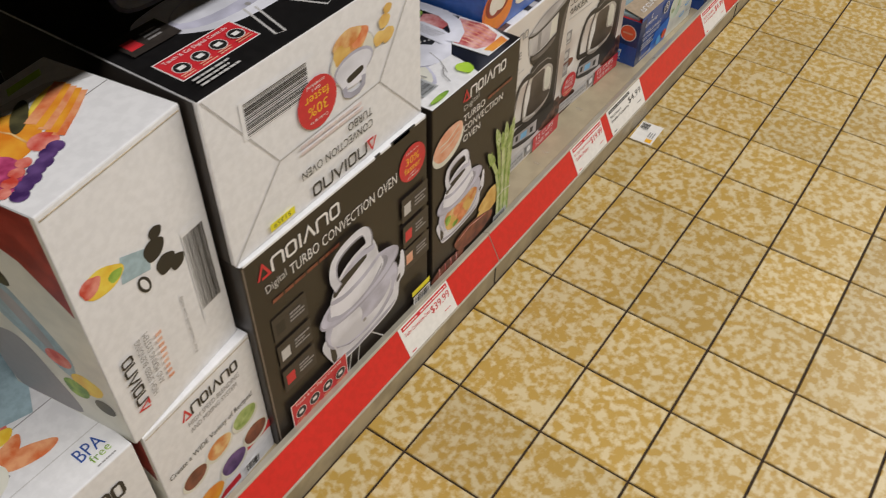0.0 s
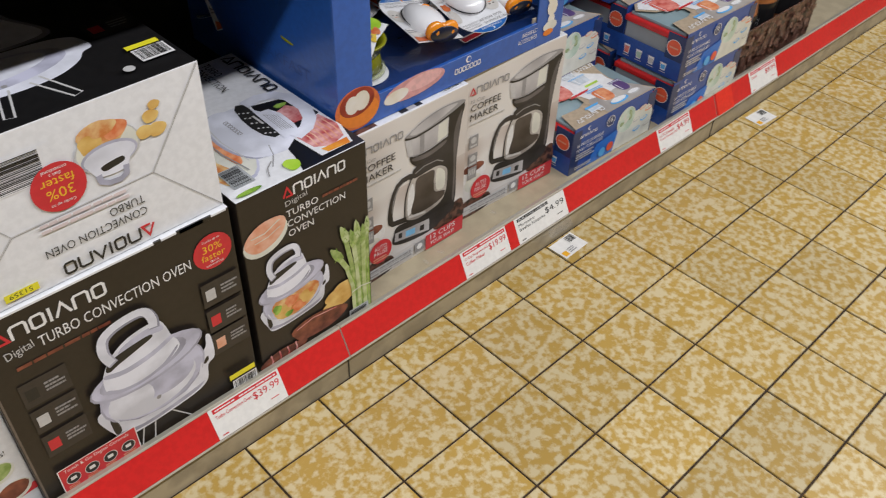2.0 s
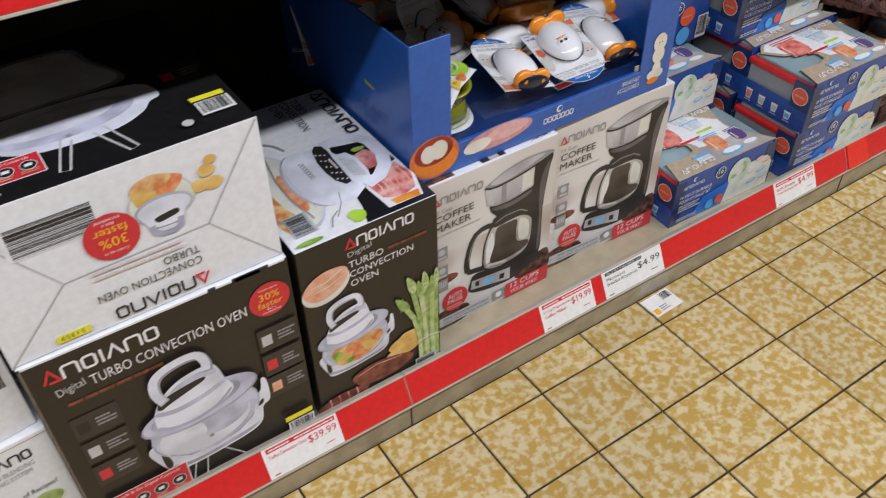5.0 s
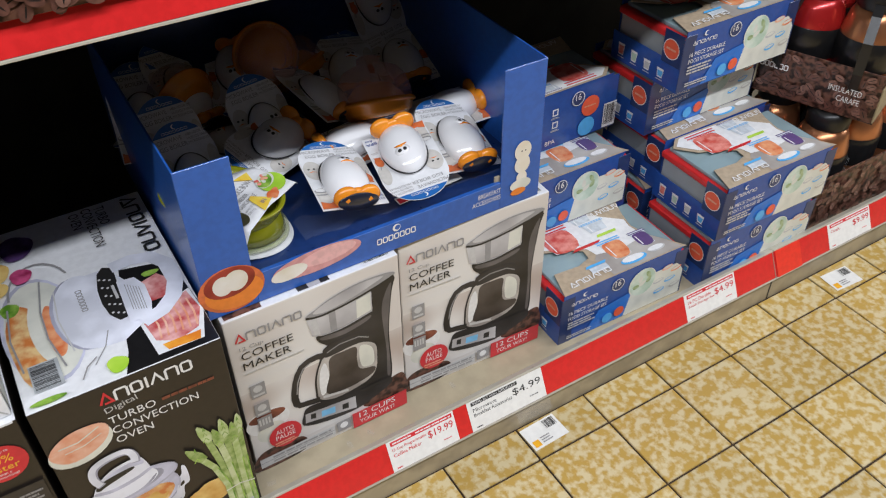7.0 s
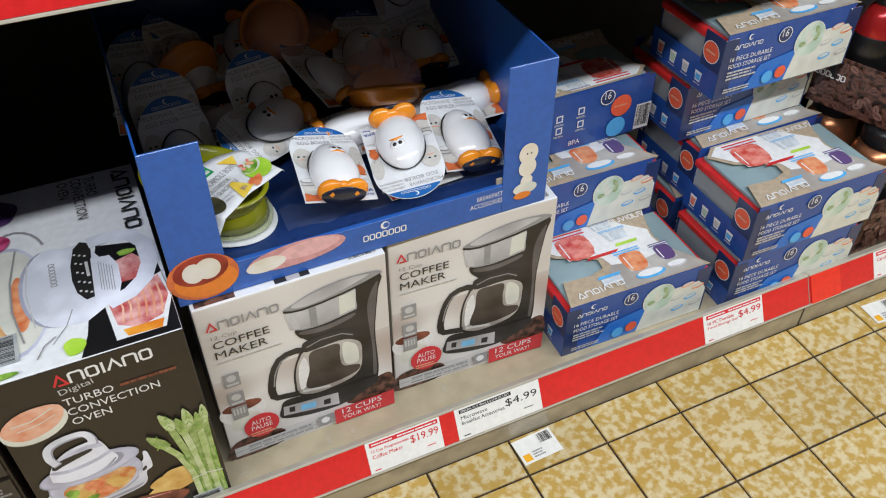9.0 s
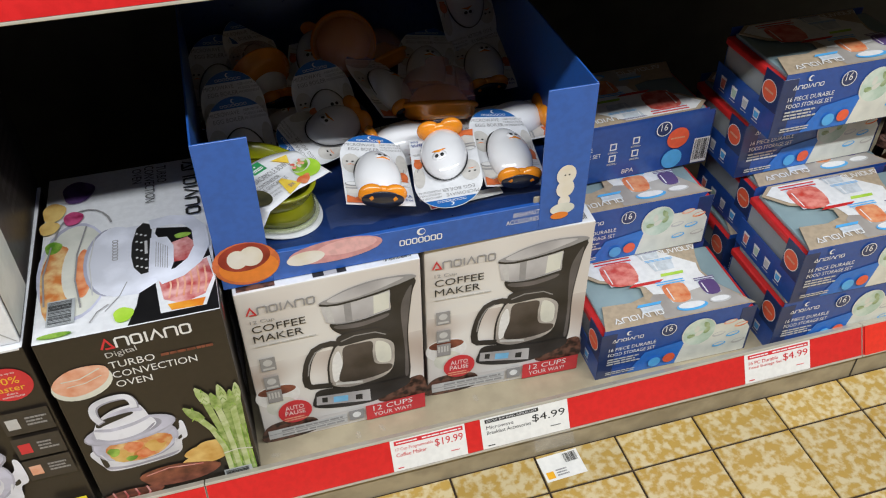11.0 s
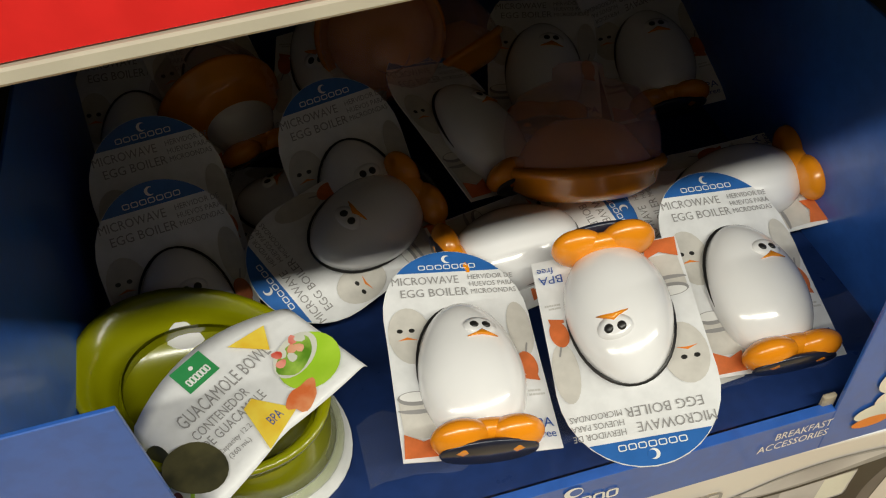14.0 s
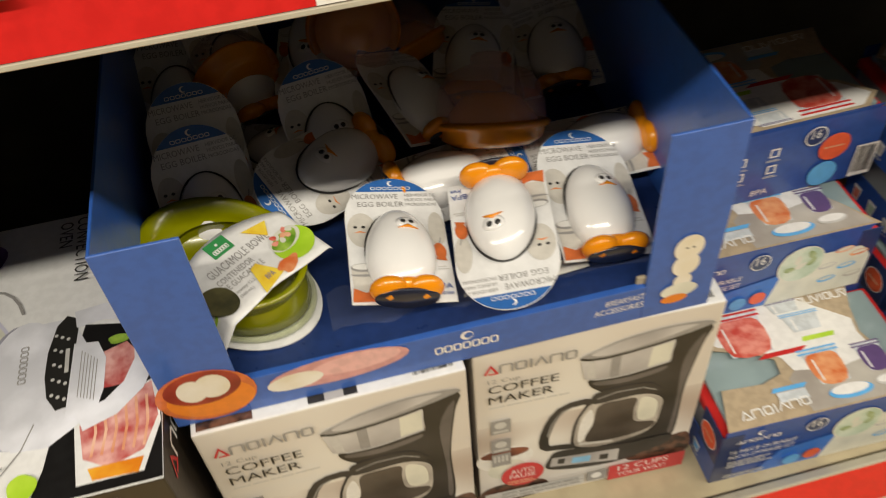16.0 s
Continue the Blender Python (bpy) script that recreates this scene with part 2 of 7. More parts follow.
M_SALADGREEN = mat("salad_print", (0.22, 0.32, 0.12), 0.38, scale=60, col2=(0.5, 0.58, 0.36), edge=(0.35, 0.65))
M_TUB = ink("clear_tub_print", (0.62, 0.66, 0.7), 0.36, 0.1)
M_PINK = ink("pink_tray_print", (0.62, 0.3, 0.3), 0.36, 0.08)
M_PINKLIT = ink("pale_pink_tray_print", (0.74, 0.42, 0.41), 0.36, 0.08)
M_EGGPHOTO = mat("boiled_egg_print", (0.72, 0.64, 0.5), 0.38, scale=22, col2=(0.82, 0.78, 0.72), edge=(0.35, 0.65))


# ---- building helpers ----
def thing(name, m, label, category, group="", kind=""):
    ob = new(name)
    ob.empty_display_size = 0.05
    ob.matrix_basis = m
    return tagged(ob, label, category, group, kind)


def part(name, bm, material, parent, label=""):
    me = bpy.data.meshes.new(name)
    bm.to_mesh(me)
    bm.free()
    for m in material if isinstance(material, (list, tuple)) else (material,):
        me.materials.append(m)
    ob = new(name, me)
    ob.parent = parent
    return tagged(ob, label)


def smooth(ob, on=True):
    for p in ob.data.polygons:
        p.use_smooth = on
    return ob


def block(x0, x1, y0, y1, z0, z1, bevel=0.0, seg=2):
    bm = bmesh.new()
    bmesh.ops.create_cube(bm, size=1)
    for v in bm.verts:
        v.co = Vector(((x0 + x1) / 2 + v.co.x * (x1 - x0), (y0 + y1) / 2 + v.co.y * (y1 - y0), (z0 + z1) / 2 + v.co.z * (z1 - z0)))
    if bevel:
        bmesh.ops.bevel(bm, geom=bm.edges[:], offset=bevel, segments=seg, affect="EDGES", profile=0.6)
    return bm


def lathe(profile, n=28, sx=1.0, sy=1.0, warp=None):
    """A turned shape from (radius, height) pairs."""
    bm = bmesh.new()
    rings = []
    for r, z in profile:
        if r < 1e-6:
            rings.append([bm.verts.new((0, 0, z))])
        else:
            ring = []
            for i in range(n):
                a = 2 * math.pi * i / n
                k = warp(a) if warp else 1.0
                ring.append(bm.verts.new((r * k * sx * math.cos(a), r * k * sy * math.sin(a), z)))
            rings.append(ring)
    for a, b in zip(rings, rings[1:]):
        for i in range(n):
            j = (i + 1) % n
            if len(a) == 1:
                bm.faces.new((a[0], b[i], b[j]))
            elif len(b) == 1:
                bm.faces.new((a[i], a[j], b[0]))
            else:
                bm.faces.new((a[i], a[j], b[j], b[i]))
    bmesh.ops.recalc_face_normals(bm, faces=bm.faces)
    return bm


def sheet(outline, thick):
    """A flat piece of board with the given outline, in the plane z = 0."""
    bm = bmesh.new()
    f = bm.faces.new([bm.verts.new((x, y, 0)) for x, y in outline])
    if f.normal.z < 0:
        f.normal_flip()
    up = bmesh.ops.extrude_face_region(bm, geom=[f])
    for v in up["geom"]:
        if isinstance(v, bmesh.types.BMVert):
            v.co.z += thick
    bmesh.ops.recalc_face_normals(bm, faces=bm.faces)
    return bm


def rounded(pts, steps=5):
    """A closed smooth outline through a few corners."""
    out, n = [], len(pts)
    for i in range(n):
        a, c, d, e = (Vector(pts[(i + q) % n]) for q in (-1, 0, 1, 2))
        for s in range(steps):
            t = s / steps
            v = 0.5 * (2 * c + (d - a) * t + (2 * a - 5 * c + 4 * d - e) * t * t + (3 * c - a - 3 * d + e) * t ** 3)
            out.append((v.x, v.y))
    return out


GLYPHS = {}


def lettering_points(text):
    """Vertices and faces of a line of lettering one unit high."""
    if text not in GLYPHS:
        cu = bpy.data.curves.new("line", "FONT")
        cu.body, cu.size, cu.resolution_u = text, 1.0, 2
        ob = bpy.data.objects.new("line", cu)
        scene.collection.objects.link(ob)
        me = bpy.data.meshes.new_from_object(ob.evaluated_get(bpy.context.evaluated_depsgraph_get()))
        GLYPHS[text] = ([tuple(v.co) for v in me.vertices], [tuple(p.vertices) for p in me.polygons])
        bpy.data.objects.remove(ob)
        bpy.data.curves.remove(cu)
        bpy.data.meshes.remove(me)
    return GLYPHS[text]


class Print:
    """Flat printing on one face of a thing: u to the right and v up, in shares of the face's width and height."""

    def __init__(self, parent, m, w, h):
        self.parent, self.m, self.w, self.h, self.lift, self.items = parent, m, w, h, 0.0006, {}

    def _put(self, name, material, verts, faces):
        if name in ("side_photo", "blender_picture", "leaf_picture", "berry_picture", "raw_meat_picture"):
            name = "%s#%d" % (name, len(self.items))
        vs, fs, mi, ms = self.items.setdefault(name, ([], [], [], []))
        if material not in ms:
            ms.append(material)
        k = len(vs)
        self.lift += 0.00004
        vs.extend(self.m @ Vector((x, y, self.lift)) for x, y in verts)
        fs.extend(tuple(i + k for i in f) for f in faces)
        mi.extend([ms.index(material)] * len(faces))
        return self

    def poly(self, name, material, pts):
        return self._put(name, material, [(u * self.w, v * self.h) for u, v in pts], [tuple(range(len(pts)))])

    def rect(self, name, material, u0, v0, u1, v1, skew=0.0):
        return self.poly(name, material, [(u0, v0), (u1, v0), (u1 + skew, v1), (u0 + skew, v1)])

    def oval(self, name, material, u, v, ru, rv, turn=0.0, n=24, a0=0.0, a1=360.0, flat=0.0):
        """ru, rv in shares of the width; turn in degrees."""
        c, s = math.cos(radians(turn)), math.sin(radians(turn))
        pts = []
        for i in range(n):
            a = radians(a0 + (a1 - a0) * i / (n if a1 - a0 == 360 else n - 1))
            x, y = ru * self.w * math.cos(a), rv * self.w * math.sin(a)
            k = 1 + flat * math.sin(3 * a + 1) + 0.5 * flat * math.sin(5 * a)
            pts.append((u * self.w + k * (c * x - s * y), v * self.h + k * (s * x + c * y)))
        return self._put(name, material, pts, [tuple(range(n))])

    def arc(self, name, material, pts, thick):
        """A stroke through points."""
        q = [Vector((u * self.w, v * self.h)) for u, v in pts]
        vs, fs = [], []
        for i, p in enumerate(q):
            d = (q[min(i + 1, len(q) - 1)] - q[max(i - 1, 0)]).normalized()
            nrm = Vector((-d.y, d.x)) * thick * self.w / 2
            vs += [tuple(p - nrm), tuple(p + nrm)]
            if i:
                k = 2 * i
                fs.append((k - 2, k, k + 1, k - 1))
        return self._put(name, material, vs, fs)

    def text(self, material, words, u, v, width, height, turn=0.0, name="lettering"):
        """A line of lettering that fills width x height (shares), from its lower left corner."""
        vs, fs = lettering_points(words)
        x0, x1 = min(p[0] for p in vs), max(p[0] for p in vs)
        y0, y1 = min(p[1] for p in vs), max(p[1] for p in vs)
        c, s = math.cos(radians(turn)), math.sin(radians(turn))
        pts = []
        for x, y, _ in vs:
            a, b = (x - x0) / (x1 - x0) * width * self.w, (y - y0) / (y1 - y0) * height * self.h
            pts.append((u * self.w + c * a - s * b, v * self.h + s * a + c * b))
        return self._put(name, material, pts, fs)

    def brand(self, material, accent, u, v, width, height, turn=0.0, count=6):
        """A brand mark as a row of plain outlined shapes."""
        c, s = math.cos(radians(turn)), math.sin(radians(turn))

        def stroke(pts, m, k):
            q = [Vector((x * width * self.w, y * height * self.h)) for x, y in pts]
            vs, n = [], len(q)
            for i, p in enumerate(q):
                d0 = (p - q[i - 1]).normalized() if i else (q[1] - p).normalized()
                d1 = (q[i + 1] - p).normalized() if i < n - 1 else d0
                d = (d0 + d1).normalized()
                nrm = Vector((-d.y, d.x)) * k * height * self.h / 2 / max(0.5, d.dot(d1))
                for e in (p - nrm, p + nrm):
                    vs.append((u * self.w + c * e.x - s * e.y, v * self.h + s * e.x + c * e.y))
            self._put("brand_mark", m, vs, [(2 * i, 2 * i + 2, 2 * i + 3, 2 * i + 1) for i in range(n - 1)])

        # open arches, rings, bars and peaks of the mark's widths
        kinds = ("peak", "arch", "ring", "bar", "peak", "arch", "ring") if accent or count == 7 and height > 0.05 else ("ring",) * count
        sizes = {"peak": 1.15, "arch": 1.3, "ring": 1.1, "bar": 0.35}
        unit = 1.0 / sum(sizes[k] + 0.2 for k in kinds)
        x, k = 0.0, 0.17
        for i, kind in enumerate(kinds):
            a, b = x, x + sizes[kind] * unit
            e = 0.18 * unit
            m = accent if accent and i == 0 else material
            if kind == "peak":
                stroke([(a, 0.06), ((a + b) / 2, 0.95), (b, 0.06)] + ([(a + 0.3 * (b - a), 0.06)] if i == 0 else []), m, k)
            elif kind == "arch":
                stroke([(a + e / 2, 0), (a + e / 2, 0.8), (a + 1.4 * e, 0.92), (b - 1.4 * e, 0.92), (b - e / 2, 0.8), (b - e / 2, 0)], m, k)
            elif kind == "ring":
                stroke([(a + e / 2, 0.5), (a + e / 2, 0.8), (a + 1.4 * e, 0.92), (b - 1.4 * e, 0.92), (b - e / 2, 0.8), (b - e / 2, 0.2), (b - 1.4 * e, 0.08), (a + 1.4 * e, 0.08), (a + e / 2, 0.2), (a + e / 2, 0.5)], m, k)
            else:
                stroke([((a + b) / 2, 0), ((a + b) / 2, 1)], m, k)
            x = b + 0.2 * unit
        return self

    def lines(self, material, u0, v0, u1, v1, rows, name="small_print", ragged=0.25, seed=1):
        """Writing too small to read, as bars."""
        rnd = random.Random(seed)
        step = (v1 - v0) / rows
        for i in range(rows):
            e = u1 - (u1 - u0) * ragged * rnd.random()
            x = u0
            while x < e:
                w = min(e - x, (u1 - u0) * rnd.uniform(0.08, 0.24))
                self.rect(name, material, x, v0 + step * (i + 0.2), x + w * 0.88, v0 + step * (i + 0.72))
                x += w
        return self

    def barcode(self, paper, u0, v0, u1, v1, upright=True, seed=3, name="barcode"):
        self.rect(name, paper, u0, v0, u1, v1)
        rnd = random.Random(seed)
        x = 0.04
        while x < 0.95:
            w = rnd.choice((0.012, 0.02, 0.032))
            if upright:
                self.rect(name, M_BLACKINK, u0 + (u1 - u0) * x, v0 + (v1 - v0) * 0.12, u0 + (u1 - u0) * (x + w), v1 - (v1 - v0) * 0.05)
            else:
                self.rect(name, M_BLACKINK, u0 + (u1 - u0) * 0.05, v0 + (v1 - v0) * x, u1 - (u1 - u0) * 0.12, v0 + (v1 - v0) * (x + w))
            x += w + rnd.choice((0.012, 0.02, 0.03))
        return self

    def done(self):
        for key, (vs, fs, mi, ms) in self.items.items():
            name = key.split("#")[0]
            me = bpy.data.meshes.new(name)
            me.from_pydata(vs, [], fs)
            for m in ms:
                me.materials.append(m)
            me.polygons.foreach_set("material_index", mi)
            up = self.m.to_3x3() @ Vector((0, 0, 1))
            bm = bmesh.new()
            bm.from_mesh(me)
            bmesh.ops.reverse_faces(bm, faces=[f for f in bm.faces if f.normal.dot(up) < 0])
            bm.to_mesh(me)
            bm.free()
            ob = new(name, me)
            ob.parent = self.parent
            if name in ("barcode", "small_print", "lettering", "bean_print", "header_mark", "brand_mark"):
                tagged(ob, "", "", "", "stuff")
        self.items = {}


def front_of(x0, y, z0):
    """The frame of a face that looks towards -y."""
    return Matrix(((1, 0, 0, x0), (0, 0, -1, y), (0, 1, 0, z0), (0, 0, 0, 1)))


def top_of(x0, y0, z):
    return Matrix.Translation((x0, y0, z))


def left_of(x, y1, z0):
    """The frame of a face that looks towards -x; u runs from the back to the front."""
    return Matrix(((0, 0, -1, x), (-1, 0, 0, y1), (0, 1, 0, z0), (0, 0, 0, 1)))


def right_of(x, y0, z0):
    return Matrix(((0, 0, 1, x), (1, 0, 0, y0), (0, 1, 0, z0), (0, 0, 0, 1)))


def carton(parent, w, d, h, side, top=None, name="body", seam=True):
    """A closed cardboard box with soft, slightly bulged edges; its top may have a colour of its own. Origin: front left bottom corner."""
    bm = block(0, w, 0, d, 0, h, 0.0022, 2)
    mats = [side, top or side]
    for f in bm.faces:
        f.material_index = 1 if f.normal.z > 0.9 else 0
    ob = part(name, bm, mats, parent)
    if seam:
        s = block(0.002, w - 0.002, d * 0.5 - 0.0006, d * 0.5 + 0.0006, h - 0.0015, h + 0.0003)
        part("flap_seam", s, M_GREYINK, parent)
    return ob


# ---- structure ----
def slab(name, x0, x1, y0, y1, z0, z1, material, label, category, bevel=0.0):
    ob = part(name, block(x0, x1, y0, y1, z0, z1, bevel), material, None)
    return tagged(ob, label, category, "", "structure")


DECK, UPPER = 0.09, 0.962
FLOOR = slab("floor", -6, 9, -2.1, 1.2, -0.1, -0.004, M_GROUT, "dark brown grout bed of the tiled store floor", "floor")
# walls and ceiling are unseen; their dark colours keep the shelf's shade deep
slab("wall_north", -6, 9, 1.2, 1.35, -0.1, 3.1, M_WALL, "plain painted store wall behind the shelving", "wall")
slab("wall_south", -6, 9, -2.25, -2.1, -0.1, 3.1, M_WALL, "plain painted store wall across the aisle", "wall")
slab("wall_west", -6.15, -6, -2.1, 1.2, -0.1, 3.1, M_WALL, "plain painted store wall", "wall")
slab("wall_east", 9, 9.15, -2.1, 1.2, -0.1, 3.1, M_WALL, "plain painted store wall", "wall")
# added unseen block: shades the far floor so less light bounces in
BOUNCE_BLOCK = slab("opposite_shelving", -6, 9, -2.1, -1.5, -0.004, 1.8, M_WALL, "plain dark back of the shelving across the aisle", "shelf")
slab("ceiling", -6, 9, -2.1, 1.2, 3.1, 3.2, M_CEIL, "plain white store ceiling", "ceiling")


def shelving():
    """Two levels of a long steel shop shelf, with price rails along their front edges."""
    sh = thing("shelving_unit", pose(0, 0, 0), "beige steel store shelving with red price rails", "shelf", "", "structure")
    part("kick_plate", block(-3, 5, 0.08, 0.095, -0.003, 0.066, 0.001), M_KICK, sh, "scuffed beige steel kick plate")
    for x in (-2.2, -1.0, 0.235, 1.47, 2.7):
        part("kick_joint", block(x - 0.0012, x + 0.0012, 0.0785, 0.081, 0, 0.064), M_BLACKPL, sh)
    part("bottom_deck", block(-3, 5, 0.1, 0.86, 0.06, DECK, 0.0015), M_SHELF, sh, "beige steel bottom shelf")
    part("upper_shelf", block(-3, 5, 0.107, 0.859, 0.93, UPPER, 0.0015), M_SHELF, sh, "beige steel upper shelf")
    # added unseen sheet: its dark colour deepens the shade over the tray
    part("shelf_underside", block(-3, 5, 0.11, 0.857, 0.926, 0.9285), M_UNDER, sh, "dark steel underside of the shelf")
    part("top_shelf", block(-3, 5, 0.2, 0.859, 1.5, 1.53, 0.0015), M_SHELF, sh)
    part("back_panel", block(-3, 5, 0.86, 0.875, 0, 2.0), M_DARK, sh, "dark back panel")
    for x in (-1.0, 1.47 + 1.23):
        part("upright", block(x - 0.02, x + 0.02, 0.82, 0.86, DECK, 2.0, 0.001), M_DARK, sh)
    return sh


SHELF = shelving()


def price_rail(name, y_low, z_low, y_top, z_top, joints):
    """A leaning price rail: a shallow channel with lips at top and bottom, in lengths."""
    rail = thing(name, pose(0, y_low, z_low), "leaning plastic price rail with red paper strips", "price rail", "", "structure")
    dy, dz = y_top - y_low, z_top - z_low
    ln = math.hypot(dy, dz)
    tilt = math.degrees(math.atan2(dy, dz))
    face = pose(0, 0, 0, -tilt, 0, 0)
    for a, b in zip(joints, joints[1:]):
        bm = block(a + 0.0006, b - 0.0006, 0.0005, 0.003, 0, ln)
        lips = block(a + 0.0006, b - 0.0006, -0.0022, 0.003, -0.0015, 0.002, 0.0006, 1)
        lips2 = block(a + 0.0006, b - 0.0006, -0.0025, 0.012, ln - 0.0015, ln + 0.0035, 0.0008, 1)
        for extra in (lips, lips2):
            me = bpy.data.meshes.new("x")
            extra.to_mesh(me)
            extra.free()
            bm.from_mesh(me)
            bpy.data.meshes.remove(me)
        bmesh.ops.transform(bm, matrix=face, verts=bm.verts)
        part("rail_length", bm, M_RAIL, rail)
        st = block(a + 0.0015, b - 0.0015, -0.0004, 0.0004, 0.0025, ln - 0.002)
        bmesh.ops.transform(bm_t := st, matrix=face, verts=st.verts)
        part("red_strip", bm_t, M_REDSTRIP, rail, "red paper strip")
    return rail, face, ln


RAIL_LOW, FACE_LOW, LEN_LOW = price_rail("price_rail_low", 0.072, 0.064, 0.1, 0.12, (-3, -2.2, -1.0, 0.235, 1.47, 2.7, 5))
RAIL_UP, FACE_UP, LEN_UP = price_rail("price_rail_upper", 0.0955, 0.9235, 0.1032, 0.966, (-3, -1.0, 0.10, 1.33, 2.7, 5))


def price_tag(rail, face, ln, x, w, price, words, ink_m, sale=True, lead=""):
    tag = thing("price_tag", Matrix.Translation(rail.location) @ face @ pose(x, 0, 0), "white paper price tag with printed price in red rail", "price tag", "price tags")
    body = part("card", block(0, w, -0.0012, -0.0006, 0.0028, ln - 0.0022), M_TAG, tag)
    p = Print(body, front_of(0, -0.0012, 0.0028), w, ln - 0.005)
    p.lift = 0.0002
    if sale:
        p.rect("header_bar", M_REDINK, 0.05, 0.82, 0.97, 0.96)
        p.lines(M_WHITEINK, 0.08, 0.85, 0.36, 0.93, 1, "header_mark", 0.0, 4)
        p.lines(M_WHITEINK, 0.42, 0.85, 0.95, 0.93, 1, "header_mark", 0.0, 9)
    else:
        p.rect("header_bar", M_BLACKINK, 0.05, 0.83, 0.66, 0.95)
        p.text(M_WHITEINK, lead, 0.07, 0.855, 0.57, 0.065)
    p.text(ink_m, price, 0.58, 0.48, 0.38, 0.27, name="price")
    for i, wd in enumerate(words):
        if wd:
            p.text(ink_m, wd, 0.06, 0.62 - 0.17 * i, min(0.5, 0.034 * len(wd)), 0.12)
    if len(words) > 1 and not words[0]:
        p.brand(ink_m, None, 0.06, 0.63, 0.22, 0.09, 0, 7)
    p.lines(ink_m, 0.06, 0.06, 0.14, 0.13, 1)
    p.lines(ink_m, 0.78, 0.22, 0.9, 0.27, 1)
    p.done()
    return tag


price_tag(RAIL_LOW, FACE_LOW, LEN_LOW, -0.043, 0.139, "$39.99", ("", "Turbo Convection Oven")[1:], M_REDINK)
price_tag(RAIL_LOW, FACE_LOW, LEN_LOW, 0.54, 0.132, "$19.99", ("12 Cup Programmable", "Coffee Maker"), M_REDINK)
price_tag(RAIL_LOW, FACE_LOW, LEN_LOW, 0.7, 0.162, "$4.99", ("Microwave", "Breakfast Accessories"), M_BLACKINK, False, "SPECIAL BUY WHILE SUPPLIES LAST")
price_tag(RAIL_LOW, FACE_LOW, LEN_LOW, 1.215, 0.139, "$4.99", ("16 PC Durable", "Food Storage Set"), M_REDINK)
price_tag(RAIL_LOW, FACE_LOW, LEN_LOW, 1.64, 0.139, "$9.99", ("Carafe",), M_REDINK)
price_tag(RAIL_UP, FACE_UP, LEN_UP, -0.025, 0.139, "$14.99", ("Coffee Maker",), M_REDINK)
price_tag(RAIL_UP, FACE_UP, LEN_UP, 0.5405, 0.113, "$2.99", ("", "Reactive Glaze Mugs"), M_REDINK)
price_tag(RAIL_UP, FACE_UP, LEN_UP, 0.85, 0.139, "$2.99", ("Mugs",), M_REDINK)
patch = thing("loose_red_strip", Matrix.Translation(RAIL_LOW.location) @ FACE_LOW @ pose(1.475, 0, 0), "brighter red paper strip overlapping the rail joint", "paper strip")
part("paper", block(0, 0.075, -0.0022, -0.0014, 0.001, LEN_LOW), M_REDSTRIP2, patch)


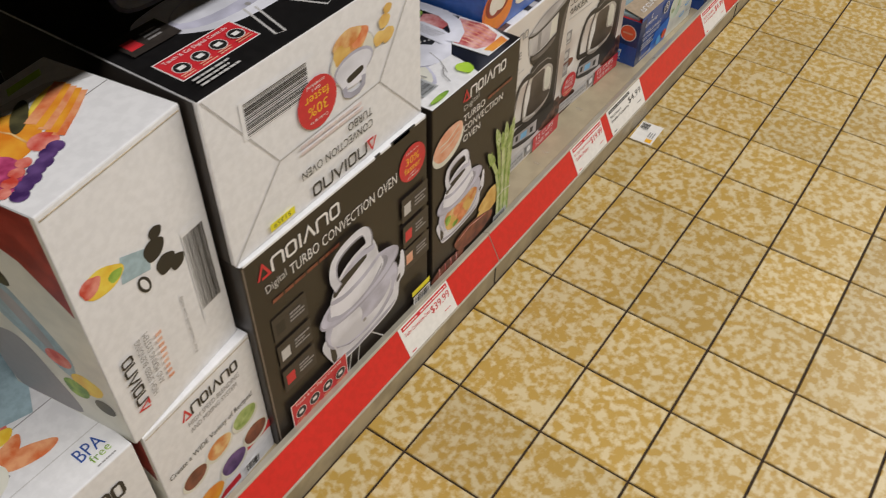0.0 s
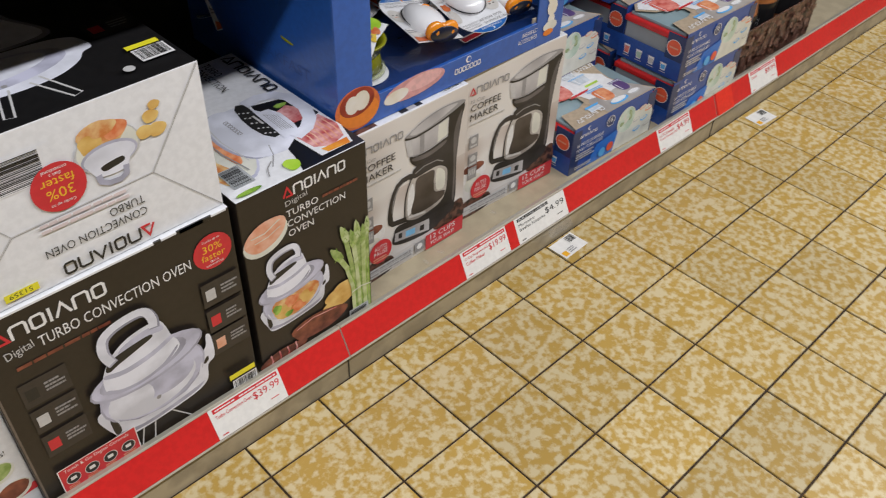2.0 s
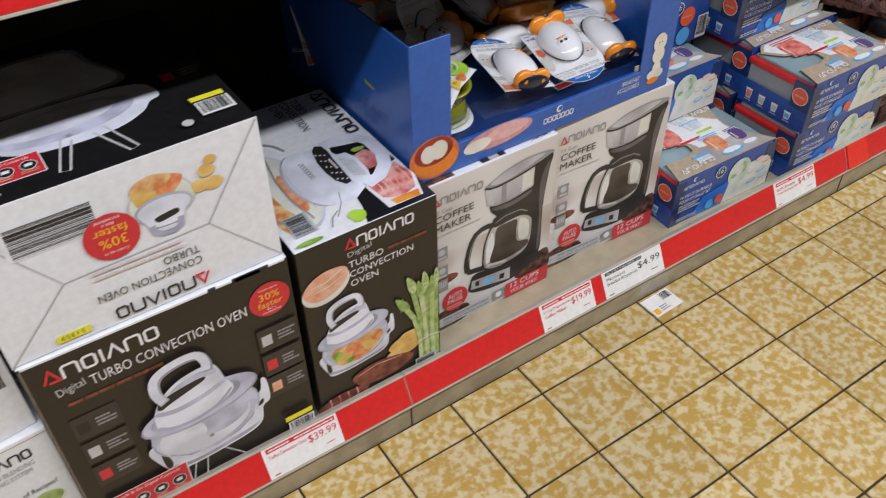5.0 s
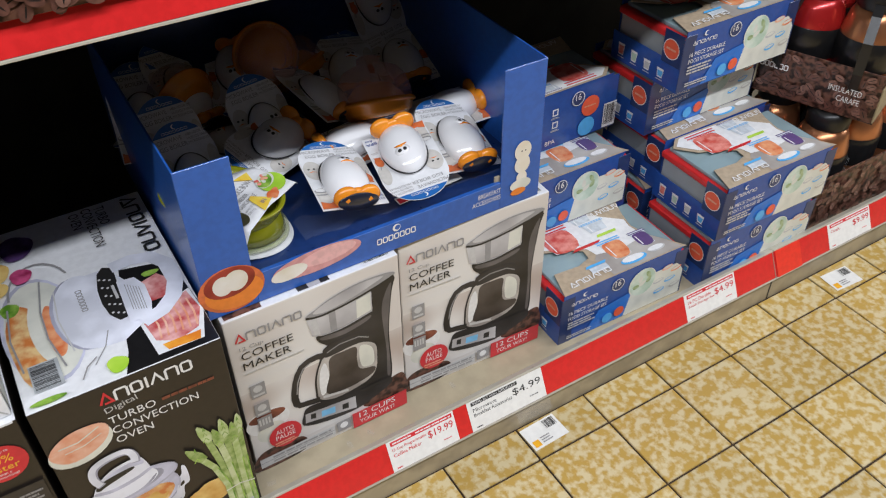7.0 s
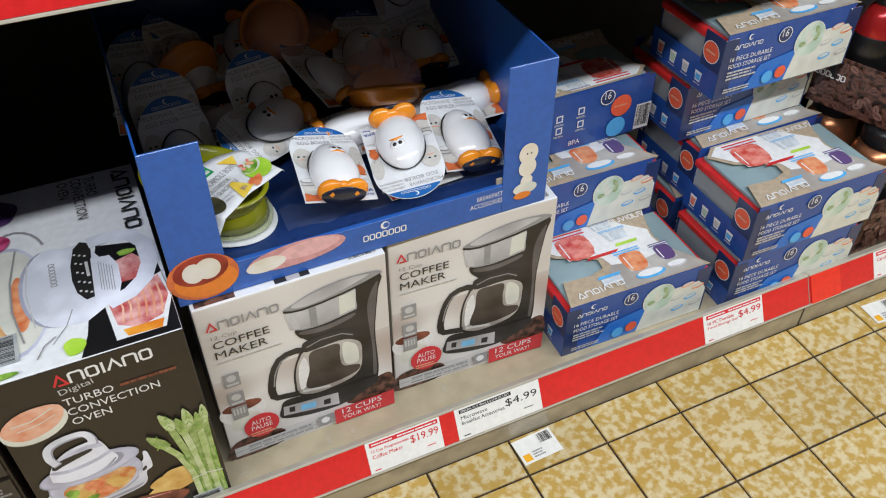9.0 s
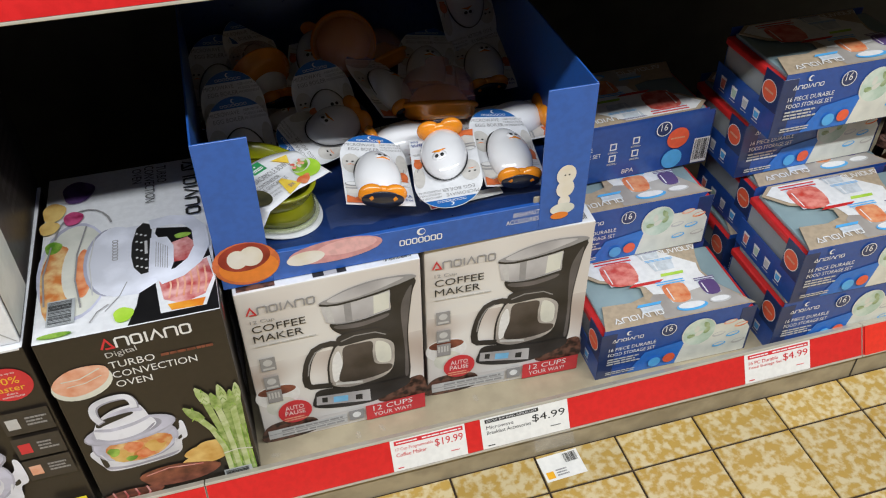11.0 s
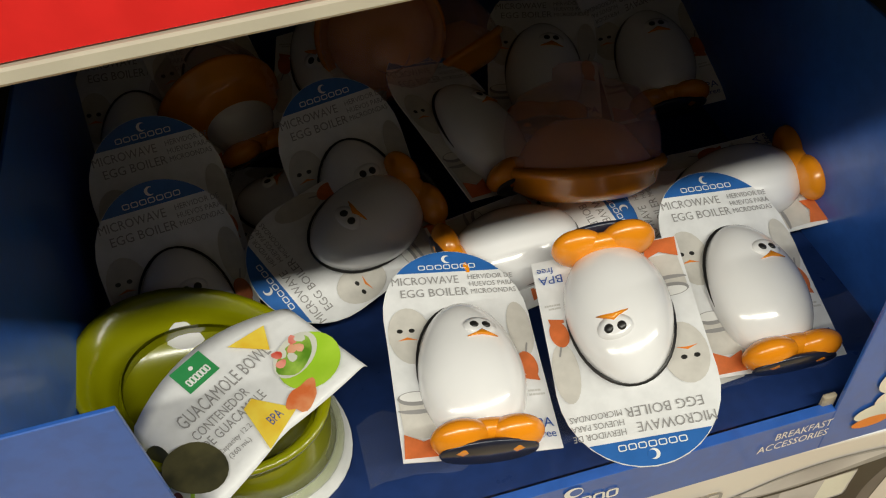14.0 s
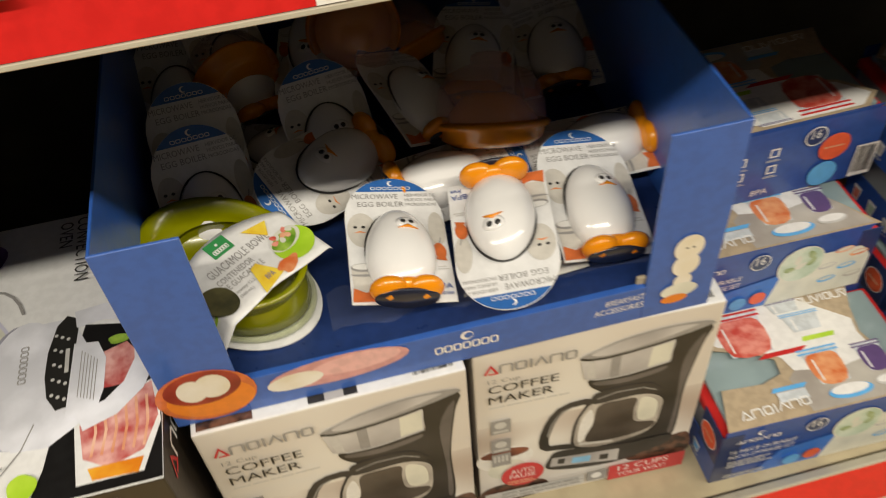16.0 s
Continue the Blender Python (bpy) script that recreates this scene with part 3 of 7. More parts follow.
# ---- boxes of appliances ----
def oven_picture(p, u, v, k, name="oven_picture", food=False, sx=0.85):
    """A white tabletop oven: glass bowl in a frame, wide lid with a dark panel, a strap handle; k is its height in shares of the face's height."""
    r = sx * k * p.h / p.w

    def s(pts):
        return [(u + a * r, v + b * k) for a, b in pts]

    def disc(m, a, b, ra, rb, turn=0.0, flat=0.0):
        p.oval(name, m, u + a * r, v + b * k, ra * r, rb * k * p.h / p.w, turn, flat=flat)

    def soft(m, pts):
        p.poly(name, m, rounded(s(pts), 4))

    soft(M_MACHINE, [(-0.5, 0.3), (-0.44, 0.35), (-0.2, 0.36), (0.2, 0.36), (0.42, 0.38), (0.46, 0.5), (0.5, 0.47), (0.5, 0.28), (0.43, 0.23), (0.4, 0.1), (0.3, 0.04), (0.05, 0.01), (-0.2, 0.0), (-0.37, 0.02), (-0.42, 0.1), (-0.47, 0.2)])
    soft(M_MACHINE2, [(-0.4, 0.09), (-0.36, 0.04), (-0.18, 0.015), (0.05, 0.025), (0.28, 0.05), (0.37, 0.1), (0.28, 0.085), (0.05, 0.055), (-0.2, 0.045)])
    soft(M_BLACKBOX, [(-0.42, 0.24), (-0.38, 0.22), (-0.36, 0.1), (-0.41, 0.09)])
    soft(M_BLACKBOX, [(0.4, 0.28), (0.44, 0.31), (0.44, 0.27), (0.4, 0.25)])
    disc(M_MACHINE2, -0.02, 0.355, 0.44, 0.285)
    disc(M_LAVENDER, -0.02, 0.36, 0.425, 0.27)
    if food:
        disc(M_ROAST, -0.01, 0.27, 0.34, 0.18, 4, 0.06)
        for a, b, ra, rb, m in ((-0.2, 0.2, 0.12, 0.09, M_POTATO), (0.04, 0.17, 0.1, 0.06, M_CARROT), (-0.27, 0.27, 0.06, 0.06, M_LEAF), (0.16, 0.25, 0.11, 0.08, M_POTATO), (-0.06, 0.29, 0.1, 0.07, M_CARROT), (0.24, 0.32, 0.07, 0.06, M_ROAST), (-0.12, 0.14, 0.06, 0.035, M_LEAF)):
            disc(m, a, b, ra, rb, 8, 0.1)
    else:
        disc(M_MACHINE, -0.04, 0.31, 0.37, 0.2)
        disc(M_LAVENDER, 0.06, 0.34, 0.26, 0.14)
        disc(M_MACHINE, -0.16, 0.29, 0.12, 0.12)
        disc(M_GREYINK, -0.02, 0.2, 0.02, 0.017)
    p.arc(name, M_MACHINE, s([(-0.4, 0.28), (-0.36, 0.18), (-0.22, 0.1), (0.0, 0.075), (0.2, 0.1), (0.34, 0.18), (0.38, 0.28)]), 0.018 * r)
    disc(M_MACHINE2, -0.03, 0.525, 0.47, 0.155, 4)
    disc(M_LAVENDER, -0.03, 0.535, 0.455, 0.145, 4)
    disc(M_MACHINE2, -0.06, 0.54, 0.36, 0.12, 4)
    soft(M_MACHINE, [(-0.375, 0.54), (-0.36, 0.63), (-0.28, 0.74), (-0.15, 0.82), (0.0, 0.85), (0.13, 0.84), (0.175, 0.76), (0.2, 0.66), (0.235, 0.6), (0.23, 0.53), (0.08, 0.45), (-0.1, 0.415), (-0.28, 0.43), (-0.36, 0.48)])
    soft(M_MACHINE2, [(-0.36, 0.5), (-0.26, 0.45), (-0.1, 0.435), (0.08, 0.47), (0.22, 0.56), (0.2, 0.52), (0.08, 0.445), (-0.1, 0.41), (-0.28, 0.425), (-0.36, 0.475)])
    soft(M_LAVENDER, [(-0.35, 0.6), (-0.2, 0.56), (0.02, 0.58), (0.2, 0.64), (0.19, 0.67), (0.02, 0.62), (-0.2, 0.6), (-0.34, 0.63)])
    soft(M_LAVENDER, [(-0.18, 0.78), (0.0, 0.82), (0.13, 0.81), (0.15, 0.75), (0.02, 0.76), (-0.2, 0.72)])
    soft(M_BLACKINK, [(-0.33, 0.665), (-0.28, 0.725), (-0.12, 0.755), (0.04, 0.765), (0.05, 0.735), (-0.08, 0.7), (-0.24, 0.66), (-0.3, 0.64)])
    grip = rounded([(-0.27, 0.7), (-0.31, 0.8), (-0.29, 0.91), (-0.2, 0.965), (-0.05, 0.985), (0.05, 0.965), (0.09, 0.88), (0.08, 0.8), (0.09, 0.88), (0.05, 0.965), (-0.05, 0.985), (-0.2, 0.965), (-0.29, 0.91), (-0.31, 0.8)], 4)[:28]
    p.arc(name, M_MACHINE2, s([(a + 0.01, b - 0.012) for a, b in grip]), 0.08 * r)
    p.arc(name, M_MACHINE, s(grip), 0.068 * r)


def seal(p, u, v, r, words, turn=0.0, lines=True):
    p.oval("seal", M_REDINK, u, v, r, r)
    c = math.cos(radians(turn))
    rr = r * p.w / p.h
    if c > 0:
        p.text(M_GOLD, words[0], u - 0.5 * r, v + 0.02 * rr, r, 0.42 * rr)
        p.text(M_GOLD, words[1], u - 0.62 * r, v - 0.42 * rr, 1.24 * r, 0.36 * rr)
    else:
        p.text(M_GOLD, words[0], u + 0.5 * r, v - 0.02 * rr, r, 0.42 * rr, 180)
        p.text(M_GOLD, words[1], u + 0.62 * r, v + 0.42 * rr, 1.24 * r, 0.36 * rr, 180)
    k = 1 if c > 0 else -1
    p.text(M_WHITEINK, "Cooks up to", u - 0.45 * r * k, v + 0.58 * rr * k, 0.9 * r, 0.17 * rr, 0 if k > 0 else 180)
    p.text(M_WHITEINK, "than a", u - 0.22 * r * k, v - 0.62 * rr * k, 0.44 * r, 0.14 * rr, 0 if k > 0 else 180)
    p.text(M_WHITEINK, "conventional", u - 0.45 * r * k, v - 0.8 * rr * k, 0.9 * r, 0.14 * rr, 0 if k > 0 else 180)


def feature_icon(p, u, v, picture, k=0.055):
    p.rect("feature_panel#%s%s" % (u, v), M_PANELDARK, u - 0.015, v - 0.035, u + 0.16, v + 0.085)
    p.rect("feature_panel#%s%s" % (u, v), picture, u, v - 0.005, u + k * 0.8, v + 0.05)
    p.lines(M_GREYINK, u + 0.07, v, u + 0.15, v + 0.055, 3, "small_print", 0.4, int(u * 100 + v * 50))


def red_panel(p, u0, v0, u1, v1):
    p.rect("red_panel", M_WHITEINK, u0 - 0.004, v0 - 0.004, u1 + 0.004, v1 + 0.004)
    p.rect("red_panel", M_REDINK, u0, v0, u1, v1)
    p.text(M_WHITEINK, "Touch & Go Digital Controls", u0 + 0.02, v1 - (v1 - v0) * 0.24, u1 - u0 - 0.05, (v1 - v0) * 0.17)
    for i in range(4):
        uc = u0 + (u1 - u0) * (0.14 + 0.24 * i)
        p.oval("red_panel", M_WHITEINK, uc, v0 + (v1 - v0) * 0.42, (u1 - u0) * 0.093, (u1 - u0) * 0.093)
        p.oval("red_panel", M_BLACKINK, uc, v0 + (v1 - v0) * 0.42, (u1 - u0) * 0.085, (u1 - u0) * 0.085)
        p.rect("red_panel", M_WHITEINK, uc - 0.012, v0 + (v1 - v0) * 0.36, uc + 0.012, v0 + (v1 - v0) * 0.5)
        p.lines(M_SALMON, uc - 0.03, v0 + (v1 - v0) * 0.04, uc + 0.03, v0 + (v1 - v0) * 0.2, 2, "red_panel", 0.3, i)


def wide_panel_art(p):
    """The wide dark face of the oven carton."""
    p.rect("panel_fade", M_TAUPE, 0.004, 0.006, 0.012, 0.99)
    p.brand(M_WHITEINK, M_REDINK, 0.06, 0.885, 0.42, 0.062)
    p.text(M_LTGREY, "Digital", 0.085, 0.80, 0.1, 0.048, 6)
    p.text(M_WHITEINK, "TURBO CONVECTION OVEN", 0.2, 0.805, 0.6, 0.048)
    p.lines(M_MEAT, 0.1, 0.745, 0.46, 0.775, 1, "small_print", 0.05, 3)
    seal(p, 0.9, 0.84, 0.085, ("30%", "faster"))
    for v, pic in ((0.6, M_BLACKINK), (0.46, M_LTGREY), (0.32, M_REDINK)):
        feature_icon(p, 0.09, v, pic)
    for v, pic in ((0.62, M_LTGREY), (0.48, M_REDINK), (0.35, M_SALMON)):
        feature_icon(p, 0.83, v, pic)
    for a, b, c in ((0.45, 0.2, 0.41), (0.41, 0.04, 0.48), (0.56, 0.18, 0.66)):
        p.arc("stand_wire#%s" % a, M_LTGREY, [(a, b), (c, 0.055), (c + 0.03, 0.05)], 0.006)
    p.arc("stand_wire#d", M_LTGREY, [(0.5, 0.2), (0.47, 0.06)], 0.006)
    oven_picture(p, 0.545, 0.16, 0.6)
    red_panel(p, 0.075, 0.07, 0.4, 0.2)
    p.rect("stock_label", M_YELLOW, 0.85, 0.135, 0.98, 0.165)
    p.barcode(M_WHITEINK, 0.86, 0.02, 0.985, 0.125)
    p.oval("ring_mark", M_LTGREY, 0.82, 0.045, 0.018, 0.018)


def narrow_panel_art(p):
    """The narrow dark face of the oven carton, with food pictures."""
    p.brand(M_WHITEINK, M_REDINK, 0.33, 0.915, 0.5, 0.05)
    p.text(M_LTGREY, "Digital", 0.34, 0.865, 0.17, 0.034, 6)
    p.text(M_WHITEINK, "TURBO", 0.335, 0.818, 0.25, 0.034)
    p.text(M_WHITEINK, "CONVECTION", 0.335, 0.768, 0.47, 0.034)
    p.text(M_WHITEINK, "OVEN", 0.335, 0.718, 0.2, 0.034)
    p.lines(M_MEAT, 0.62, 0.825, 0.92, 0.85, 1, "small_print", 0.05, 3)
    p.oval("salmon_picture", M_PALEPR, 0.165, 0.775, 0.175, 0.125, 18)
    p.oval("salmon_picture", M_SALMON, 0.165, 0.79, 0.165, 0.105, 18, flat=0.03)
    p.arc("salmon_picture", M_PALEPR, [(0.06, 0.8), (0.16, 0.8), (0.28, 0.835)], 0.008)
    p.arc("salmon_picture", M_PALEPR, [(0.08, 0.77), (0.18, 0.775), (0.28, 0.8)], 0.006)
    oven_picture(p, 0.33, 0.25, 0.43, food=True)
    for a, c, r in ((0.66, 0.25, 0.1), (0.75, 0.22, 0.1), (0.62, 0.2, 0.09), (0.72, 0.28, 0.08), (0.8, 0.26, 0.07)):
        p.oval("potato_picture#%s" % a, M_POTATO, a, c, r, r * 0.62, 15, flat=0.07)
    p.oval("meat_picture", M_MEAT, 0.5, 0.15, 0.25, 0.1, -4, flat=0.05)
    p.oval("meat_slice_picture", M_MEAT, 0.17, 0.075, 0.2, 0.075, 4, flat=0.07)
    for i in range(4):
        p.arc("meat_slice_picture", M_RAW, [(0.05 + 0.07 * i, 0.04), (0.08 + 0.07 * i, 0.08), (0.07 + 0.07 * i, 0.12)], 0.012)
    p.arc("meat_picture", M_RAW, [(0.3, 0.18), (0.45, 0.2), (0.66, 0.18)], 0.01)
    for i in (5, 3, 1, 4, 0, 2):
        a = 0.82 + 0.027 * i
        e = (0.69, 0.77, 0.835, 0.88, 0.93, 0.968)[i]
        t = (0.49, 0.58, 0.535, 0.57, 0.53, 0.56)[i]
        k = "asparagus_picture#%d" % i
        m = (M_ASPARA2, M_ASPARA)[i % 2]
        p.arc(k, m, [(a + 0.006, 0.07), (a, 0.25), (a * 0.65 + e * 0.35, 0.38), (e, t)], 0.04)
        lean = math.degrees(math.atan2((a - e) * ND, 0.15 * OH)) * 1.1
        dx, dy = -math.sin(radians(lean)), math.cos(radians(lean)) * ND / OH
        p.poly(k, (M_ASPARA, M_ASPARA2)[i % 2], [(e + w * 0.03 + dx * h, t + dy * h + w * 0.012) for w, h in ((-0.7, -0.08), (-1, -0.02), (-0.8, 0.03), (-0.25, 0.085), (0.15, 0.09), (0.7, 0.04), (1, -0.02), (0.7, -0.08))])
        for j in range(3):
            p.arc(k, (M_LEAF, M_ASPARA)[j % 2], [(e - 0.018 + 0.008 * j, t - 0.04 + 0.03 * j), (e + 0.004, t - 0.02 + 0.03 * j), (e + 0.02 - 0.006 * j, t - 0.04 + 0.03 * j)], 0.007)
        p.arc(k, M_LEAF, [(a + 0.024, 0.08), (a + 0.018, 0.25), (a * 0.65 + e * 0.35 + 0.018, 0.37)], 0.008)
    p.arc("asparagus_tie", M_PALEPR, [(0.8, 0.215), (0.89, 0.225), (0.985, 0.21)], 0.01)
    p.barcode(M_FOIL, 0.77, 0.02, 0.95, 0.105, False)


def top_photo_art(p):
    """The photograph on the light top of the oven carton."""
    p.poly("top_photo", M_BLACKBOX, [(0.5, 0.004), (0.996, 0.004), (0.996, 0.2), (0.97, 0.4), (0.9, 0.5), (0.68, 0.535), (0.6, 0.3), (0.55, 0.1)])
    p.oval("glass_bowl_picture", M_LAVENDER, 0.2, 0.37, 0.21, 0.45, 0)
    p.oval("glass_bowl_picture", M_PALEPR, 0.205, 0.37, 0.195, 0.42, 0)
    p.oval("glass_bowl_picture", M_ROAST, 0.12, 0.31, 0.11, 0.34, 0, flat=0.04)
    p.oval("glass_bowl_picture", M_PALEPR, 0.23, 0.36, 0.1, 0.3, 0)
    p.oval("glass_bowl_picture", M_CARROT, 0.255, 0.34, 0.05, 0.22, 0, flat=0.04)
    p.oval("glass_bowl_picture", M_LEAF, 0.07, 0.52, 0.05, 0.06, flat=0.06)
    p.oval("oven_picture", M_MACHINE2, 0.41, 0.38, 0.16, 0.32)
    p.oval("oven_picture", M_MACHINE, 0.435, 0.38, 0.165, 0.325)
    p.poly("oven_picture", M_MACHINE, [(0.42, 0.57), (0.62, 0.57), (0.7, 0.45), (0.75, 0.3), (0.7, 0.22), (0.56, 0.16), (0.42, 0.17)])
    p.arc("oven_picture", M_GREYINK, [(0.38, 0.1), (0.46, 0.17), (0.5, 0.24)], 0.006)
    p.arc("oven_picture", M_LTGREY, [(0.31, 0.2), (0.285, 0.38), (0.31, 0.54)], 0.008)
    p.brand(M_GREYINK, None, 0.415, 0.5, 0.2, 0.022, -90, 7)
    p.poly("control_panel", M_BLACKINK, [(0.53, 0.46), (0.56, 0.55), (0.6, 0.58), (0.655, 0.56), (0.64, 0.42), (0.625, 0.27), (0.58, 0.265), (0.54, 0.31), (0.525, 0.38)])
    for i in range(5):
        for j in range(3):
            p.oval("control_panel", M_LTGREY, 0.56 + 0.026 * j, 0.515 - 0.05 * i - 0.01 * j, 0.008, 0.008)
    p.rect("control_panel", M_LTGREY, 0.605, 0.38, 0.622, 0.46)
    p.poly("raw_meat_picture", M_RAW, [(0.76, 0.42), (0.86, 0.44), (0.92, 0.38), (0.86, 0.3), (0.76, 0.3)])
    p.oval("raw_meat_picture", M_LEAF, 0.83, 0.455, 0.05, 0.025, flat=0.08)
    p.poly("raw_meat_picture", M_CARTON, [(0.66, 0.2), (0.74, 0.24), (0.98, 0.3), (0.995, 0.16), (0.93, 0.03), (0.68, 0.03)])
    p.poly("raw_meat_picture", M_RAW, [(0.68, 0.2), (0.74, 0.23), (0.96, 0.29), (0.985, 0.18), (0.93, 0.09), (0.8, 0.06), (0.7, 0.1)])
    for i in range(6):
        p.arc("raw_meat_picture", M_SALMON, [(0.73 + 0.04 * i, 0.1), (0.745 + 0.04 * i, 0.17), (0.73 + 0.042 * i, 0.25)], 0.011)
    p.poly("raw_meat_picture", M_PUMPKIN, [(0.72, 0.07), (0.93, 0.07), (0.91, 0.03), (0.74, 0.035)])
    p.poly("oven_neck_picture", M_MACHINE, [(0.64, 0.47), (0.74, 0.46), (0.775, 0.4), (0.77, 0.3), (0.74, 0.23), (0.62, 0.23)])
    for i in range(6):
        p.arc("vent_slot#%d" % i, M_GREYINK, [(0.675 + 0.013 * i, 0.44 - 0.008 * i), (0.665 + 0.013 * i, 0.29 - 0.004 * i)], 0.004)
    p.arc("oven_handle_picture", M_MACHINE, [(0.64, 0.555), (0.76, 0.565), (0.87, 0.545), (0.935, 0.48), (0.94, 0.37), (0.89, 0.29), (0.8, 0.235), (0.68, 0.21)], 0.095)
    p.arc("glass_lid_picture", M_GREYINK, [(0.25 + 0.17 * math.cos(radians(a)), 0.56 + 0.17 * math.sin(radians(a))) for a in range(20, 181, 16)], 0.014)
    p.arc("glass_lid_picture", M_GREYINK, [(0.26, 0.62), (0.215, 0.45), (0.21, 0.3), (0.25, 0.14)], 0.01)
    p.arc("glass_lid_picture", M_GREYINK, [(0.06, 0.52), (0.03, 0.35), (0.05, 0.18)], 0.01)
    p.arc("glass_lid_picture", M_GREYINK, [(0.3, 0.05), (0.34, 0.1), (0.4, 0.13)], 0.008)
    p.oval("leaf_picture", M_LIME, 0.48, 0.06, 0.055, 0.06, flat=0.06)
    p.barcode(M_FOIL, 0.07, 0.07, 0.22, 0.2, False)
    p.oval("leaf_picture", M_LEAF, 0.12, 0.02, 0.09, 0.02)
    p.brand(M_BLACKINK, None, 0.865, 0.96, 0.62, 0.06, -90, 7)
    p.text(M_BLACKINK, "TURBO", 0.7, 0.96, 0.2, 0.04, -90)
    p.text(M_BLACKINK, "CONVECTION", 0.62, 0.97, 0.42, 0.04, -90)
    p.text(M_BLACKINK, "OVEN", 0.54, 0.96, 0.17, 0.04, -90)
    p.oval("berry_picture", M_PLUM, 0.2, 0.86, 0.1, 0.12, flat=0.06)
    p.oval("berry_picture", M_POTATO, 0.06, 0.74, 0.07, 0.1, flat=0.06)
    p.oval("berry_picture", M_BERRY, 0.18, 0.68, 0.06, 0.07, flat=0.05)
    p.oval("food_picture", M_POTATO, 0.04, 0.64, 0.06, 0.07, flat=0.05)


OW, OD, OH = 0.374, 0.37, 0.388
ND = 0.245


def oven_box(m, label):
    b = thing("oven_box", m, label, "cardboard box", "oven boxes")
    body = carton(b, OW, OD, OH, M_BROWNBOX, M_CARTON, seam=False)
    p = Print(body, front_of(0, 0, 0), OW, OH)
    wide_panel_art(p)
    p.done()
    part("worn_edge", block(0.004, OW - 0.004, -0.0012, 0.003, OH - 0.004, OH + 0.0012, 0.001, 1), M_CARTON, b, "worn white front edge")
    rnd = random.Random(2)
    for i in range(5):
        x = rnd.uniform(0.25, OW - 0.06)
        part("scuff", block(x, x + rnd.uniform(0.01, 0.035), -0.0016, 0.001, OH - 0.006, OH + 0.0016, 0.0008, 1), M_BLACKBOX, b)
    return b


oven_box(pose(-0.305, 0.118, DECK), "dark brown oven carton with white oven picture, standing on shelf")


def laid_oven_box(m, label):
    """The same carton laid on its back, so that its white bottom with folded flaps faces the aisle."""
    w, d, h = OW, 0.37, 0.232
    b = thing("oven_box", m, label, "cardboard box", "oven boxes")
    body = carton(b, w, d, h, M_CARTON, M_BLACKBOX, seam=False)
    p = Print(body, front_of(0, 0, 0), w, h)
    for pts in ([(0.01, 0.99), (0.25, 0.42), (0.0, 0.0)], [(0.99, 0.99), (0.755, 0.44), (0.99, 0.02)], [(0.25, 0.42), (0.755, 0.44)]):
        p.arc("fold_line", M_LTGREY, pts, 0.006)
        p.arc("fold_line", M_GREYINK, [(a + 0.003, c - 0.004) for a, c in pts], 0.0018)
    p.barcode(M_CARTON, 0.13, 0.66, 0.45, 0.87, False)
    p.oval("food_picture", M_LTGREY, 0.625, 0.7, 0.115, 0.085)
    p.oval("food_picture", M_PALEPR, 0.625, 0.705, 0.108, 0.078)
    for a, c, ra, rc, m in ((0.615, 0.79, 0.085, 0.055, M_ROAST), (0.57, 0.76, 0.04, 0.035, M_POTATO), (0.66, 0.8, 0.045, 0.035, M_CARROT), (0.62, 0.83, 0.05, 0.03, M_ROAST)):
        p.oval("food_picture", m, a, c, ra, rc, flat=0.08)
    p.oval("oven_picture", M_MACHINE2, 0.625, 0.66, 0.1, 0.05)
    p.oval("oven_picture", M_MACHINE, 0.625, 0.655, 0.092, 0.042)
    p.poly("oven_picture", M_MACHINE, rounded([(0.54, 0.66), (0.62, 0.67), (0.705, 0.66), (0.69, 0.6), (0.67, 0.55), (0.62, 0.54), (0.57, 0.555), (0.55, 0.6)]))
    p.poly("oven_picture", M_BLACKINK, rounded([(0.585, 0.605), (0.62, 0.62), (0.665, 0.625), (0.668, 0.595), (0.63, 0.58), (0.595, 0.575)]))
    p.arc("oven_picture", M_MACHINE2, [(0.57, 0.565), (0.575, 0.52), (0.6, 0.495), (0.64, 0.49), (0.665, 0.51), (0.67, 0.565)], 0.022)
    for a, c, r in ((0.76, 0.71, 0.032), (0.805, 0.7, 0.034), (0.79, 0.79, 0.03), (0.81, 0.85, 0.022)):
        p.oval("potato_picture#%s" % a, M_POTATO, a, c, r, r * 0.8, flat=0.05)
    seal(p, 0.44, 0.6, 0.092, ("30%", "faster"), 180)
    p.text(M_BLACKINK, "TURBO", 0.7, 0.335, 0.13, 0.055, 180)
    p.text(M_BLACKINK, "CONVECTION OVEN", 0.7, 0.255, 0.37, 0.055, 180)
    p.lines(M_FAINT, 0.34, 0.35, 0.68, 0.43, 2, "small_print", 0.2, 7)
    p.brand(M_BLACKINK, M_REDINK, 0.71, 0.13, 0.35, 0.085, 180)
    p.rect("stock_label", M_YELLOW, 0.16, 0.05, 0.275, 0.1)
    p.text(M_BLACKINK, "51359", 0.255, 0.09, 0.08, 0.03, 180)
    p.done()
    p = Print(body, top_of(0, 0, h), w, d)
    p.poly("oven_picture", M_MACHINE, rounded([(0.14, 0.42), (0.2, 0.3), (0.3, 0.22), (0.45, 0.19), (0.6, 0.2), (0.7, 0.25), (0.74, 0.3), (0.78, 0.32), (0.78, 0.38), (0.74, 0.44), (0.6, 0.47), (0.3, 0.47)]))
    p.oval("oven_picture", M_LAVENDER, 0.46, 0.34, 0.24, 0.1, 3)
    p.oval("oven_picture", M_MACHINE, 0.44, 0.36, 0.2, 0.07, 3)
